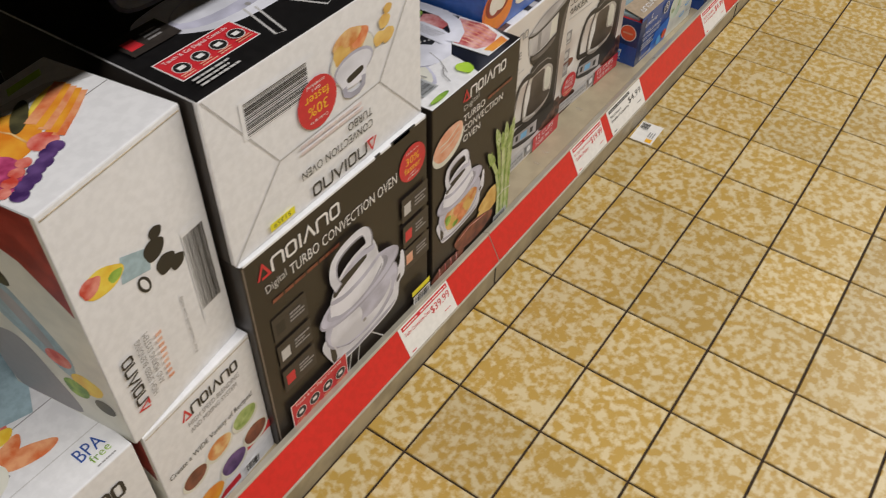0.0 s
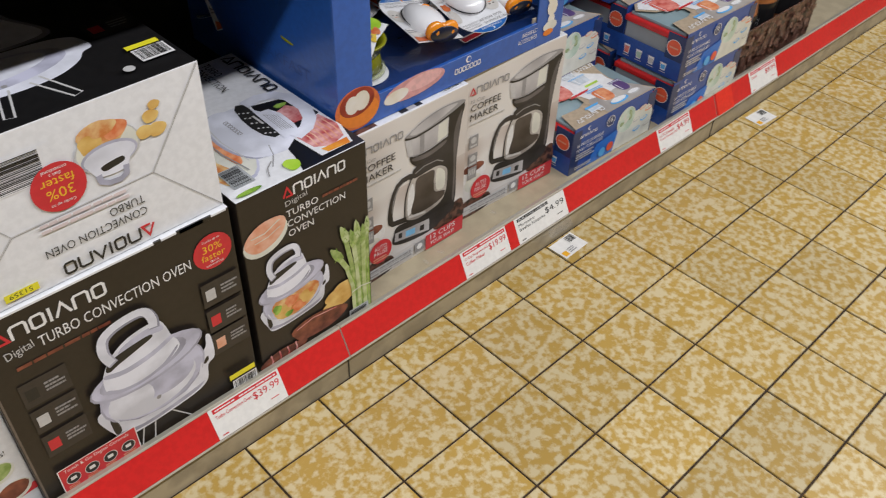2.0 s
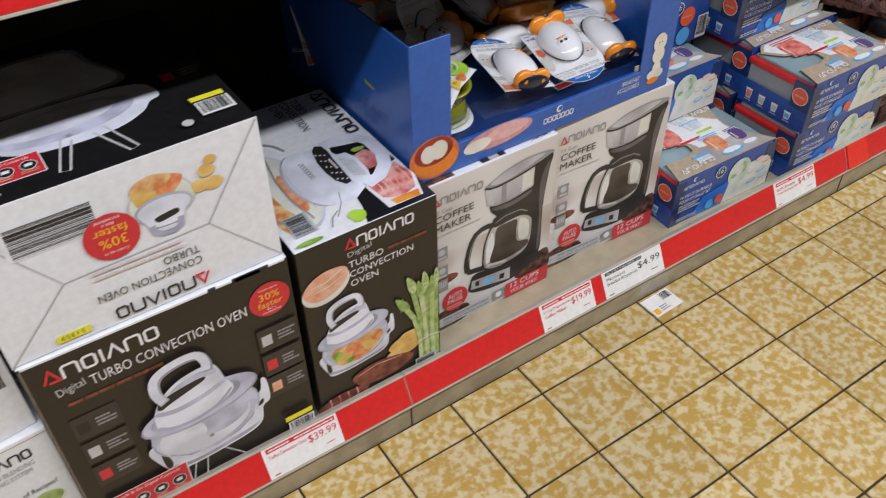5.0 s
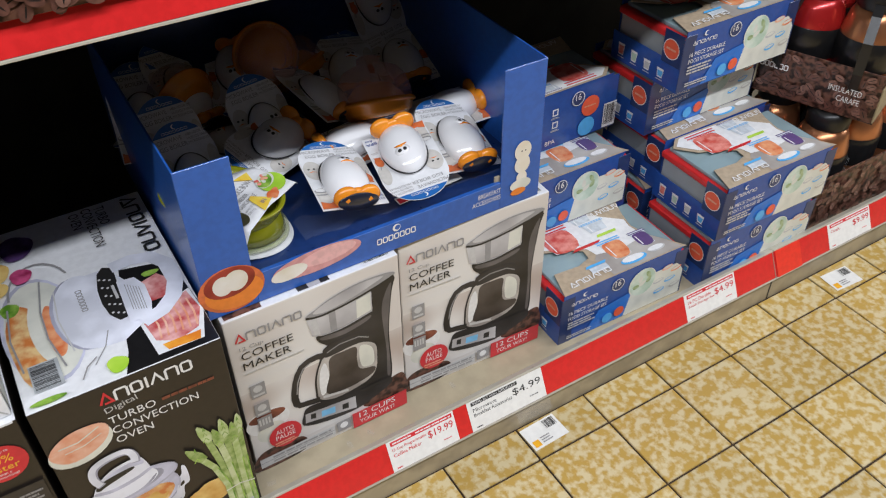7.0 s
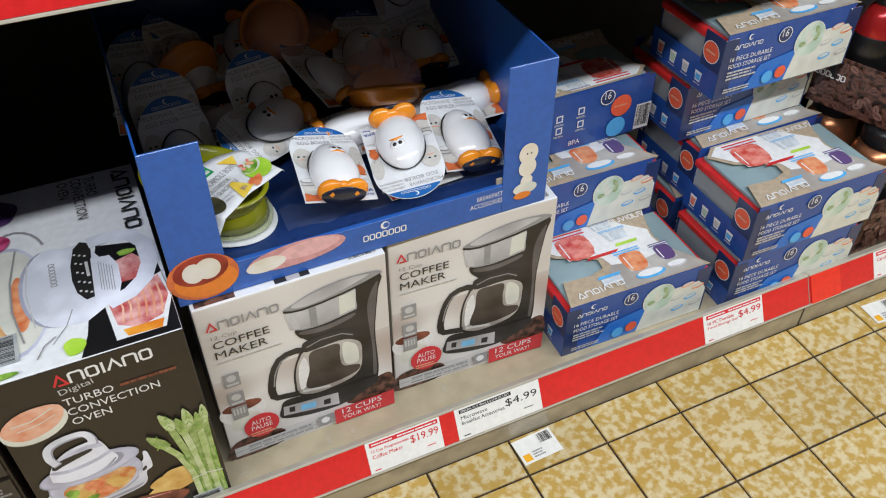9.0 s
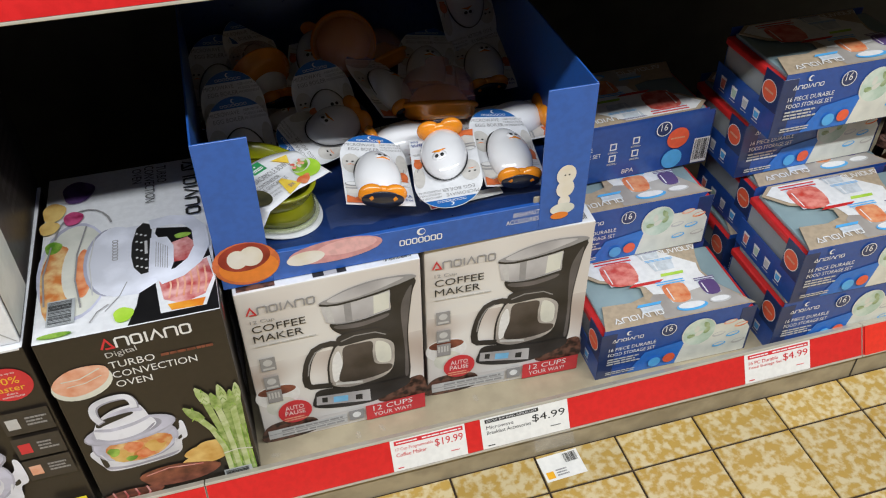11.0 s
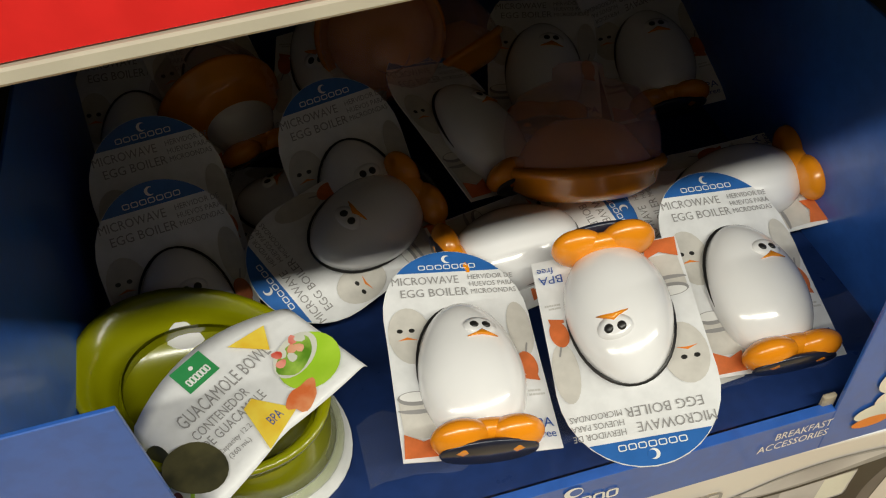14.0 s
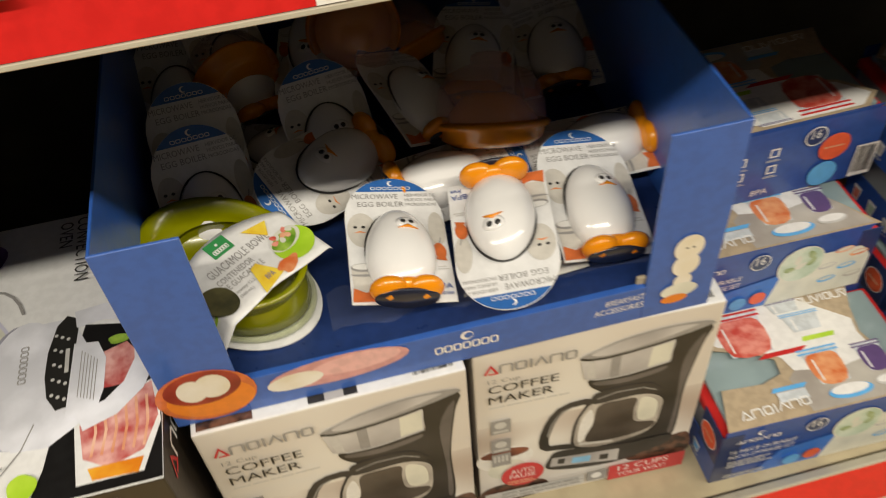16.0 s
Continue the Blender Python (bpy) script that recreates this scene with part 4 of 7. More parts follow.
    p.oval("oven_picture", M_GREYINK, 0.45, 0.25, 0.01, 0.01)
    p.poly("oven_picture", M_MACHINE2, rounded([(0.2, 0.5), (0.45, 0.48), (0.72, 0.5), (0.66, 0.7), (0.6, 0.85), (0.32, 0.85), (0.26, 0.7)]))
    p.poly("oven_picture", M_MACHINE, rounded([(0.22, 0.52), (0.45, 0.5), (0.7, 0.52), (0.64, 0.7), (0.58, 0.83), (0.34, 0.83), (0.28, 0.7)]))
    for pts in ([(0.42, 0.24), (0.37, 0.06), (0.4, 0.05), (0.45, 0.22)], [(0.56, 0.24), (0.62, 0.06), (0.59, 0.05), (0.52, 0.22)]):
        p.arc("stand_wire#%s" % pts[0][0], M_LTGREY, pts, 0.008)
    red_panel(p, 0.05, 0.1, 0.34, 0.22)
    feature_icon(p, 0.06, 0.32, M_REDINK)
    feature_icon(p, 0.82, 0.38, M_REDINK)
    p.rect("stock_label", M_YELLOW, 0.845, 0.185, 0.965, 0.215)
    p.barcode(M_WHITEINK, 0.85, 0.085, 0.97, 0.175)
    p.oval("ring_mark", M_LTGREY, 0.79, 0.07, 0.02, 0.02)
    p.lines(M_LTGREY, 0.05, 0.02, 0.2, 0.07, 3)
    p.done()
    p = Print(body, left_of(0, d, 0), d, h)
    p.rect("side_print", M_BROWNBOX, 0.01, 0.01, 0.985, 0.99)
    p.done()
    p = Print(body, right_of(w, 0, 0), d, h)
    p.rect("side_print", M_BROWNBOX, 0.012, 0.01, 0.99, 0.99)
    p.rect("side_photo", M_PALEPR, 0.02, 0.02, 0.3, 0.7)
    p.oval("side_photo", M_CARROT, 0.16, 0.6, 0.08, 0.05, flat=0.05)
    p.lines(M_PANELDARK, 0.5, 0.3, 0.9, 0.8, 6)
    p.done()
    return b


laid_oven_box(pose(-0.307, 0.122, DECK + OH + 0.0015, 0, 0, 0.6), "black and white oven carton lying on another oven box")


def narrow_oven_box(m, label):
    b = thing("oven_box", m, label, "cardboard box", "oven boxes")
    body = carton(b, ND, 0.385, OH, M_BROWNBOX, M_CARTON, seam=False)
    p = Print(body, front_of(0, 0, 0), ND, OH)
    narrow_panel_art(p)
    p.done()
    p = Print(body, top_of(0, 0, OH), ND, 0.385)
    top_photo_art(p)
    p.done()
    p = Print(body, right_of(ND, 0, 0), 0.385, OH)
    p.brand(M_WHITEINK, M_REDINK, 0.06, 0.885, 0.42, 0.062)
    oven_picture(p, 0.5, 0.17, 0.6)
    p.done()
    return b


narrow_oven_box(pose(0.08, 0.116, DECK), "dark brown oven carton showing asparagus and salmon pictures")


def blender_box(m, label, w=0.168, d=0.27, h=0.315, flip=True):
    """A white blender carton; flipped, its lettering stands on its head."""
    b = thing("blender_box", m, label, "cardboard box", "blender boxes")
    body = carton(b, w, d, h, M_CARTON, M_CARTON)
    part("flap_edge", block(0.003, w - 0.003, -0.0008, 0.0012, h - 0.0075, h - 0.006, 0.0002, 1), M_CARTONEDGE, b, "raw brown edge of the top flap")
    p = Print(body, front_of(0, 0, 0), w, h)
    if flip:
        p.poly("blender_picture", M_PALEBLUE, [(0.3, 0.61), (0.5, 0.575), (0.54, 0.65), (0.34, 0.7)])
        p.oval("blender_picture", M_CHIP, 0.2, 0.675, 0.14, 0.085, -14, flat=0.06)
        p.oval("blender_picture", M_TOMATO, 0.12, 0.69, 0.07, 0.06, flat=0.08)
        p.oval("blender_picture", M_LEAF, 0.28, 0.66, 0.05, 0.035, flat=0.08)
        for a, c, r in ((0.56, 0.63, 0.08), (0.61, 0.55, 0.075), (0.69, 0.52, 0.06), (0.6, 0.68, 0.05)):
            p.oval("blender_picture", M_BLACKPL, a, c, r, r * 0.9, flat=0.06)
        p.oval("blender_picture", M_BLACKINK, 0.43, 0.545, 0.04, 0.07, 20)
        p.oval("blender_picture", M_CARTON, 0.43, 0.545, 0.022, 0.05, 20)
        p.barcode(M_CARTON, 0.76, 0.2, 0.95, 0.6, True, 11)
        p.text(M_GREYINK, "For household use only", 0.65, 0.11, 0.52, 0.02, 90)
        p.brand(M_BLACKINK, M_REDINK, 0.19, 0.1, 0.5, 0.048, 90)
        p.text(M_GREYINK, "HIGH SPEED BLENDING", 0.27, 0.12, 0.5, 0.024, 90)
        p.text(M_GREYINK, "AND MIXING SYSTEM", 0.335, 0.14, 0.46, 0.024, 90)
        p.lines(M_SALMON, 0.37, 0.12, 0.42, 0.36, 9, "small_print", 0.3, 4)
    else:
        p.brand(M_BLACKINK, M_REDINK, 0.3, 0.85, 0.55, 0.07)
        p.text(M_GREYINK, "HIGH SPEED BLENDING", 0.33, 0.79, 0.5, 0.035)
        p.text(M_GREYINK, "AND MIXING SYSTEM", 0.33, 0.74, 0.46, 0.035)
        p.text(M_BLACKINK, "Create a WIDE Variety of Recipes!", 0.06, 0.56, 0.84, 0.05)
        p.rect("ribbon", M_REDINK, 0.55, 0.2, 1.0, 0.26)
        p.rect("ribbon", M_REDINK, 0.1, 0.05, 0.6, 0.1)
        for a, c, r, fm in ((0.24, 0.42, 0.13, M_MEAT), (0.5, 0.45, 0.14, M_ROAST), (0.78, 0.47, 0.14, M_ASPARA), (0.84, 0.28, 0.14, M_MEAT), (0.58, 0.23, 0.15, M_PLUM), (0.3, 0.16, 0.16, M_PUMPKIN)):
            p.oval("dish_picture#%s" % a, M_PALEPR, a, c, r, r * 0.8)
            p.oval("dish_picture#%s" % a, fm, a, c + 0.008, r * 0.86, r * 0.66, flat=0.03)
        p.barcode(M_WHITEINK, 0.66, 0.03, 0.82, 0.1)
    p.done()
    p = Print(body, top_of(0, 0, h), w, d)
    p.poly("cloth_picture", M_LTGREY, [(0.01, 0.7), (0.4, 0.78), (0.7, 0.74), (0.98, 0.6), (0.98, 0.98), (0.01, 0.98)])
    p.poly("cloth_picture", M_WHITEINK, [(0.01, 0.76), (0.35, 0.86), (0.8, 0.78), (0.98, 0.66), (0.98, 0.98), (0.01, 0.98)])
    p.oval("pumpkin_picture", M_PUMPKIN, 0.3, 0.58, 0.27, 0.19, 10, flat=0.02)
    p.arc("pumpkin_picture", M_ROAST, [(0.2, 0.42), (0.17, 0.58), (0.22, 0.74)], 0.012)
    p.arc("pumpkin_picture", M_ROAST, [(0.38, 0.42), (0.4, 0.58), (0.36, 0.74)], 0.012)
    p.oval("cabbage_picture", M_BERRY, 0.09, 0.4, 0.17, 0.17, flat=0.03)
    p.oval("courgette_picture", M_AVO, 0.52, 0.66, 0.15, 0.045, 40)
    p.oval("pepper_picture", M_CHIP, 0.7, 0.64, 0.17, 0.07, 20)
    p.oval("tomato_picture", M_TOMATO, 0.43, 0.39, 0.08, 0.075)
    for i in range(5):
        p.arc("carrot_picture#%d" % i, M_PUMPKIN if i % 2 else M_CARROT, [(0.5, 0.36 + 0.05 * i), (0.68, 0.45 + 0.045 * i), (0.85, 0.55 + 0.04 * i)], 0.065)
    for i in range(7):
        p.oval("blueberry_picture#%d" % i, M_PLUM, 0.08 + 0.058 * i, 0.17 + 0.022 * i + 0.012 * (i % 2), 0.046, 0.046)
    for i in range(4):
        p.oval("raspberry_picture#%d" % i, M_TOMATO, 0.05 + 0.07 * i, 0.25 + 0.03 * i, 0.04, 0.04, flat=0.05)
    p.rect("green_mark", M_LIME, 0.62, 0.85, 0.85, 0.91, 0.04)
    p.done()
    p = Print(body, left_of(0, d, 0), d, h)
    p.rect("side_photo", M_PALEPR, 0.005, 0.005, 0.995, 0.995)
    p.poly("side_photo", M_SAUCE, [(0.2, 0.995), (0.35, 0.86), (0.7, 0.78), (0.97, 0.62), (0.97, 0.995)])
    p.poly("side_photo#jar", M_PALEBLUE, rounded([(0.1, 0.62), (0.3, 0.72), (0.62, 0.5), (0.74, 0.36), (0.66, 0.26), (0.45, 0.36), (0.2, 0.5)]))
    p.poly("side_photo#jar", M_STEEL, rounded([(0.3, 0.6), (0.45, 0.58), (0.62, 0.42), (0.6, 0.36), (0.45, 0.45)]))
    p.oval("side_photo#lid", M_AVO, 0.35, 0.7, 0.2, 0.09, -40)
    p.poly("side_photo#cloth", M_GREYINK, rounded([(0.02, 0.3), (0.3, 0.36), (0.5, 0.2), (0.6, 0.05), (0.3, 0.03), (0.02, 0.05)]))
    p.oval("side_photo", M_TOMATO, 0.62, 0.34, 0.1, 0.08)
    p.oval("side_photo", M_CHIP, 0.78, 0.25, 0.12, 0.1, flat=0.05)
    p.oval("side_photo", M_LEAF, 0.66, 0.2, 0.1, 0.09, flat=0.05)
    p.oval("side_photo", M_AVO, 0.86, 0.16, 0.08, 0.07)
    p.done()
    return b


blender_box(pose(-0.489, 0.118, DECK, 0, 0, 4), "white blender carton with dish pictures, standing on the shelf", 0.184, 0.18, 0.262, False)
blender_box(pose(-0.498, 0.117, DECK + 0.2635, 0, 0, 8), "white blender carton standing on its head, fruit picture on top", 0.188, 0.18, 0.352)


def mixer_box(m, label):
    w, d, h = 0.26, 0.25, 0.272
    b = thing("blender_box", m, label, "cardboard box", "blender boxes")
    body = carton(b, w, d, h, M_CARTON, M_CARTON)
    p = Print(body, top_of(0, 0, h), w, d)
    p.text(M_SETBLUE, "BPA", 0.81, 0.1, 0.13, 0.075, 0)
    p.text(M_LEAF, "free", 0.84, 0.05, 0.1, 0.045, 4)
    p.lines(M_GREYINK, 0.84, 0.02, 0.94, 0.035, 1)
    p.oval("sliced_carrot_picture", M_CARROT, 0.7, 0.33, 0.13, 0.05, -20, flat=0.05)
    p.oval("sliced_carrot_picture#b", M_CARROT, 0.64, 0.4, 0.11, 0.045, 25, flat=0.05)
    p.poly("spoon_picture", M_GREYINK, [(0.45, 0.2), (0.6, 0.3), (0.59, 0.33), (0.44, 0.23)])
    p.oval("plate_picture", M_PALEPR, 0.45, 0.35, 0.16, 0.11)
    p.oval("plate_picture", M_PALEBLUE, 0.43, 0.36, 0.1, 0.07)
    p.oval("soup_picture", M_TOMATO, 0.62, 0.55, 0.12, 0.08)
    p.oval("soup_picture", M_SAUCE, 0.62, 0.55, 0.09, 0.055, flat=0.06)
    p.oval("egg_slice_picture", M_CHIP, 0.68, 0.5, 0.06, 0.04, flat=0.05)
    p.poly("cloth_picture", M_PALEBLUE, [(0.01, 0.62), (0.5, 0.62), (0.85, 0.5), (0.97, 0.72), (0.97, 0.98), (0.01, 0.98)])
    p.rect("fold_line", M_LTGREY, 0.0, 0.205, 1.0, 0.21)
    p.done()
    p = Print(body, front_of(0, 0, 0), w, h)
    p.brand(M_BLACKINK, M_REDINK, 0.4, 0.76, 0.5, 0.1)
    p.lines(M_GREYINK, 0.44, 0.6, 0.9, 0.7, 2)
    p.oval("food_picture", M_PLUM, 0.3, 0.5, 0.14, 0.1)
    p.done()
    return b


mixer_box(pose(-0.762, 0.117, DECK), "low white blender carton with food pictures on its top")


# ---- coffee maker boxes ----
CW, CD, CH = 0.283, 0.2, 0.352


def coffee_box(m, label):
    b = thing("coffee_maker_box", m, label, "cardboard box", "coffee maker boxes")
    body = carton(b, CW, CD, CH, M_COFBOX, M_CARTON, seam=False)
    p = Print(body, front_of(0, 0, 0), CW, CH)
    p.rect("kitchen_photo", M_KITCHEN, 0.004, 0.11, 0.996, 0.6)
    p.rect("kitchen_photo", M_COFBOX, 0.004, 0.56, 0.996, 0.62)
    p.oval("cup_picture", M_WHITEINK, 0.12, 0.33, 0.13, 0.1)
    p.oval("cup_picture", M_PALEPR, 0.13, 0.25, 0.09, 0.08)
    p.oval("cup_picture", M_MEAT, 0.12, 0.365, 0.11, 0.04)
    p.poly("bean_picture", M_BEANS, rounded([(0.706, 0.149), (0.843, 0.216), (0.944, 0.25), (0.996, 0.226), (0.996, 0.1), (0.764, 0.105)]))
    p.poly("bean_picture#b", M_BEANS, rounded([(0.004, 0.1), (0.1, 0.14), (0.3, 0.12), (0.3, 0.02), (0.004, 0.01)]))
    p.poly("maker_picture#column", M_MAKER, rounded([(0.822, 0.858), (0.964, 0.889), (0.944, 0.8), (0.912, 0.562), (0.914, 0.285), (0.856, 0.22), (0.6, 0.25), (0.6, 0.5), (0.7, 0.7), (0.816, 0.73)]))
    p.poly("maker_picture#column", M_MAKERLIT, rounded([(0.875, 0.7), (0.9, 0.8), (0.945, 0.86), (0.935, 0.78), (0.905, 0.56), (0.905, 0.3), (0.882, 0.28), (0.888, 0.45)]))
    p.poly("maker_picture#funnel", M_MAKER, rounded([(0.473, 0.722), (0.524, 0.711), (0.643, 0.709), (0.816, 0.734), (0.856, 0.735), (0.842, 0.681), (0.725, 0.627), (0.701, 0.606), (0.558, 0.61), (0.529, 0.642), (0.485, 0.682)]))
    p.poly("maker_picture#funnel", M_MAKERLIT, rounded([(0.5, 0.705), (0.643, 0.695), (0.8, 0.715), (0.78, 0.69), (0.643, 0.668), (0.52, 0.68)]))
    p.poly("maker_picture#head", M_STEEL, [(0.433, 0.837), (0.453, 0.734), (0.49, 0.722), (0.525, 0.715), (0.58, 0.711), (0.643, 0.713), (0.73, 0.725), (0.816, 0.742), (0.822, 0.852), (0.696, 0.838), (0.546, 0.825)])
    p.poly("maker_picture#head", M_LTGREY, [(0.45, 0.83), (0.468, 0.735), (0.5, 0.726), (0.49, 0.827)])
    p.poly("maker_picture#head", M_PALEPR, [(0.728, 0.838), (0.815, 0.85), (0.81, 0.745), (0.721, 0.729)])
    p.poly("maker_picture#head", M_GREYINK, [(0.56, 0.825), (0.6, 0.829), (0.6, 0.715), (0.56, 0.716)])
    p.poly("maker_picture#lid", M_GREYINK, rounded([(0.43, 0.86), (0.489, 0.88), (0.596, 0.914), (0.756, 0.934), (0.93, 0.925), (0.97, 0.9), (0.87, 0.87), (0.697, 0.845), (0.557, 0.825), (0.45, 0.838)]))
    p.poly("maker_picture#lid", M_STEEL, rounded([(0.489, 0.875), (0.596, 0.905), (0.756, 0.925), (0.9, 0.916), (0.83, 0.892), (0.697, 0.862), (0.557, 0.845), (0.48, 0.857)]))
    p.arc("maker_picture#lid", M_BLACKINK, [(0.43, 0.85), (0.47, 0.838), (0.526, 0.832), (0.631, 0.837), (0.751, 0.852), (0.873, 0.873), (0.964, 0.895)], 0.014)
    p.poly("carafe_picture", M_MAKER, rounded([(0.505, 0.59), (0.7, 0.592), (0.822, 0.54), (0.836, 0.447), (0.82, 0.345), (0.755, 0.29), (0.633, 0.268), (0.525, 0.268), (0.43, 0.308), (0.421, 0.39), (0.43, 0.47), (0.46, 0.545)]))
    p.poly("carafe_picture", M_GLASSPR, rounded([(0.517, 0.581), (0.7, 0.58), (0.811, 0.53), (0.824, 0.447), (0.808, 0.354), (0.751, 0.304), (0.633, 0.284), (0.529, 0.283), (0.442, 0.319), (0.433, 0.39), (0.441, 0.468), (0.47, 0.54)]))
    p.poly("carafe_picture", M_WHITEINK, rounded([(0.5, 0.54), (0.515, 0.45), (0.49, 0.36), (0.455, 0.34), (0.45, 0.42), (0.465, 0.5)]))
    p.poly("carafe_picture", M_COFFEE, rounded([(0.531, 0.555), (0.62, 0.565), (0.698, 0.555), (0.695, 0.48), (0.71, 0.405), (0.803, 0.376), (0.777, 0.333), (0.635, 0.312), (0.489, 0.335), (0.516, 0.45)]))
    p.poly("carafe_picture", M_PALEPR, rounded([(0.72, 0.55), (0.79, 0.52), (0.805, 0.45), (0.79, 0.4), (0.72, 0.42)]))
    p.poly("carafe_picture", M_LTGREY, [(0.46, 0.315), (0.62, 0.29), (0.62, 0.305), (0.46, 0.332)])
    p.poly("carafe_picture#band", M_MAKER, rounded([(0.501, 0.629), (0.572, 0.646), (0.726, 0.64), (0.792, 0.6), (0.812, 0.557), (0.7, 0.576), (0.544, 0.57), (0.502, 0.58)]))
    p.arc("carafe_picture#band", M_GREYINK, [(0.52, 0.6), (0.6, 0.62), (0.72, 0.615), (0.78, 0.585)], 0.008)
    p.arc("carafe_picture#handle", M_MAKER, [(0.502, 0.59), (0.46, 0.602), (0.407, 0.598), (0.365, 0.58), (0.335, 0.54), (0.316, 0.497), (0.3, 0.44), (0.294, 0.397), (0.299, 0.356), (0.32, 0.338), (0.356, 0.334), (0.437, 0.32)], 0.044)
    p.arc("carafe_picture#handle", M_GREYINK, [(0.42, 0.585), (0.37, 0.565), (0.345, 0.53), (0.325, 0.49), (0.31, 0.42)], 0.008)
    p.poly("base_picture", M_MAKER, rounded([(0.327, 0.266), (0.352, 0.301), (0.43, 0.301), (0.653, 0.262), (0.845, 0.262), (0.906, 0.25), (0.892, 0.203), (0.743, 0.154), (0.645, 0.136), (0.471, 0.148), (0.318, 0.191)], 4))
    p.poly("base_picture", M_STEEL, [(0.337, 0.263), (0.658, 0.232), (0.658, 0.148), (0.33, 0.202)])
    p.poly("base_picture", M_LCD, [(0.436, 0.237), (0.524, 0.227), (0.52, 0.185), (0.432, 0.195)])
    p.poly("base_picture", M_BLACKINK, [(0.368, 0.248), (0.401, 0.243), (0.397, 0.207), (0.365, 0.214)])
    p.poly("base_picture", M_BLACKINK, [(0.569, 0.215), (0.61, 0.212), (0.607, 0.173), (0.566, 0.18)])
    p.brand(M_GREYINK, M_REDINK, 0.045, 0.87, 0.375, 0.046)
    p.text(M_GREYINK, "12 Cup", 0.055, 0.815, 0.13, 0.026)
    p.text(M_BLACKINK, "COFFEE", 0.055, 0.765, 0.29, 0.042)
    p.text(M_BLACKINK, "MAKER", 0.055, 0.705, 0.27, 0.042)
    p.lines(M_LTGREY, 0.055, 0.675, 0.4, 0.69, 1, "small_print", 0.05)
    for v in (0.545, 0.42, 0.325):
        p.rect("feature_icon#%s" % v, M_GREYINK, 0.06, v - 0.03, 0.145, v + 0.055)
        if v > 0.4:
            p.oval("feature_icon#%s" % v, M_LTGREY, 0.102, v + 0.022, 0.026, 0.026)
            p.rect("feature_icon#%s" % v, M_LTGREY, 0.07, v - 0.022, 0.135, v - 0.01)
        else:
            for i in range(4):
                p.rect("feature_icon#%s" % v, M_LTGREY, 0.068 + 0.018 * i, v, 0.078 + 0.018 * i, v + 0.04)
    p.oval("red_seal", M_REDINK, 0.2, 0.2, 0.1, 0.1)
    p.text(M_WHITEINK, "AUTO", 0.145, 0.215, 0.11, 0.03)
    p.text(M_WHITEINK, "PAUSE", 0.14, 0.178, 0.12, 0.03)
    p.lines(M_SALMON, 0.13, 0.135, 0.27, 0.168, 2, "red_seal", 0.2)
    p.rect("grey_band", M_LTGREY, 0.02, 0.034, 0.5, 0.098)
    p.rect("grey_band", M_GREYINK, 0.02, 0.064, 0.5, 0.068)
    p.lines(M_GREYINK, 0.1, 0.04, 0.49, 0.062, 1, "small_print", 0.05)
    p.lines(M_GREYINK, 0.1, 0.07, 0.49, 0.094, 1, "small_print", 0.05, 6)
    p.rect("badge", M_GREYINK, 0.516, 0.038, 0.606, 0.11)
    p.oval("badge", M_WHITEINK, 0.56, 0.075, 0.026, 0.026)
    p.rect("red_band", M_REDINK, 0.62, 0.012, 0.996, 0.12)
    p.text(M_WHITEINK, "12 CUPS", 0.665, 0.072, 0.25, 0.036)
    p.text(M_WHITEINK, "YOUR WAY!", 0.665, 0.03, 0.24, 0.028)
    p.done()
    p = Print(body, top_of(0, 0, CH), CW, CD)
    p.rect("bean_picture", M_BEANS, 0.02, 0.02, 0.22, 0.2)
    p.oval("bean_picture", M_CARTON, 0.2, 0.2, 0.12, 0.09)
    p.rect("maker_picture", M_MAKER, 0.42, 0.02, 0.6, 0.3)
    p.rect("maker_picture", M_STEEL, 0.48, 0.02, 0.55, 0.3)
    p.barcode(M_WHITEINK, 0.8, 0.02, 0.97, 0.18)
    p.done()
    p = Print(body, left_of(0, CD, 0), CD, CH)
    p.rect("side_print", M_SETGREY, 0.01, 0.01, 0.99, 0.99)
    p.rect("side_print", M_BEANS, 0.01, 0.01, 0.99, 0.3)
    p.done()
    return b


COF = coffee_box(pose(0.341, 0.176, DECK, 0, 0, 0.2), "pale coffee maker carton with dark coffee maker picture")
copy_thing(COF, pose(0.635, 0.196, DECK, 0, 0, -2.6))


# ---- blue counter display ----
DX0, DX1, DY0, DY1, DZ0, DZ1, DFL = 0.333, 0.898, 0.193, 0.655, 0.4435, 0.694, 0.486


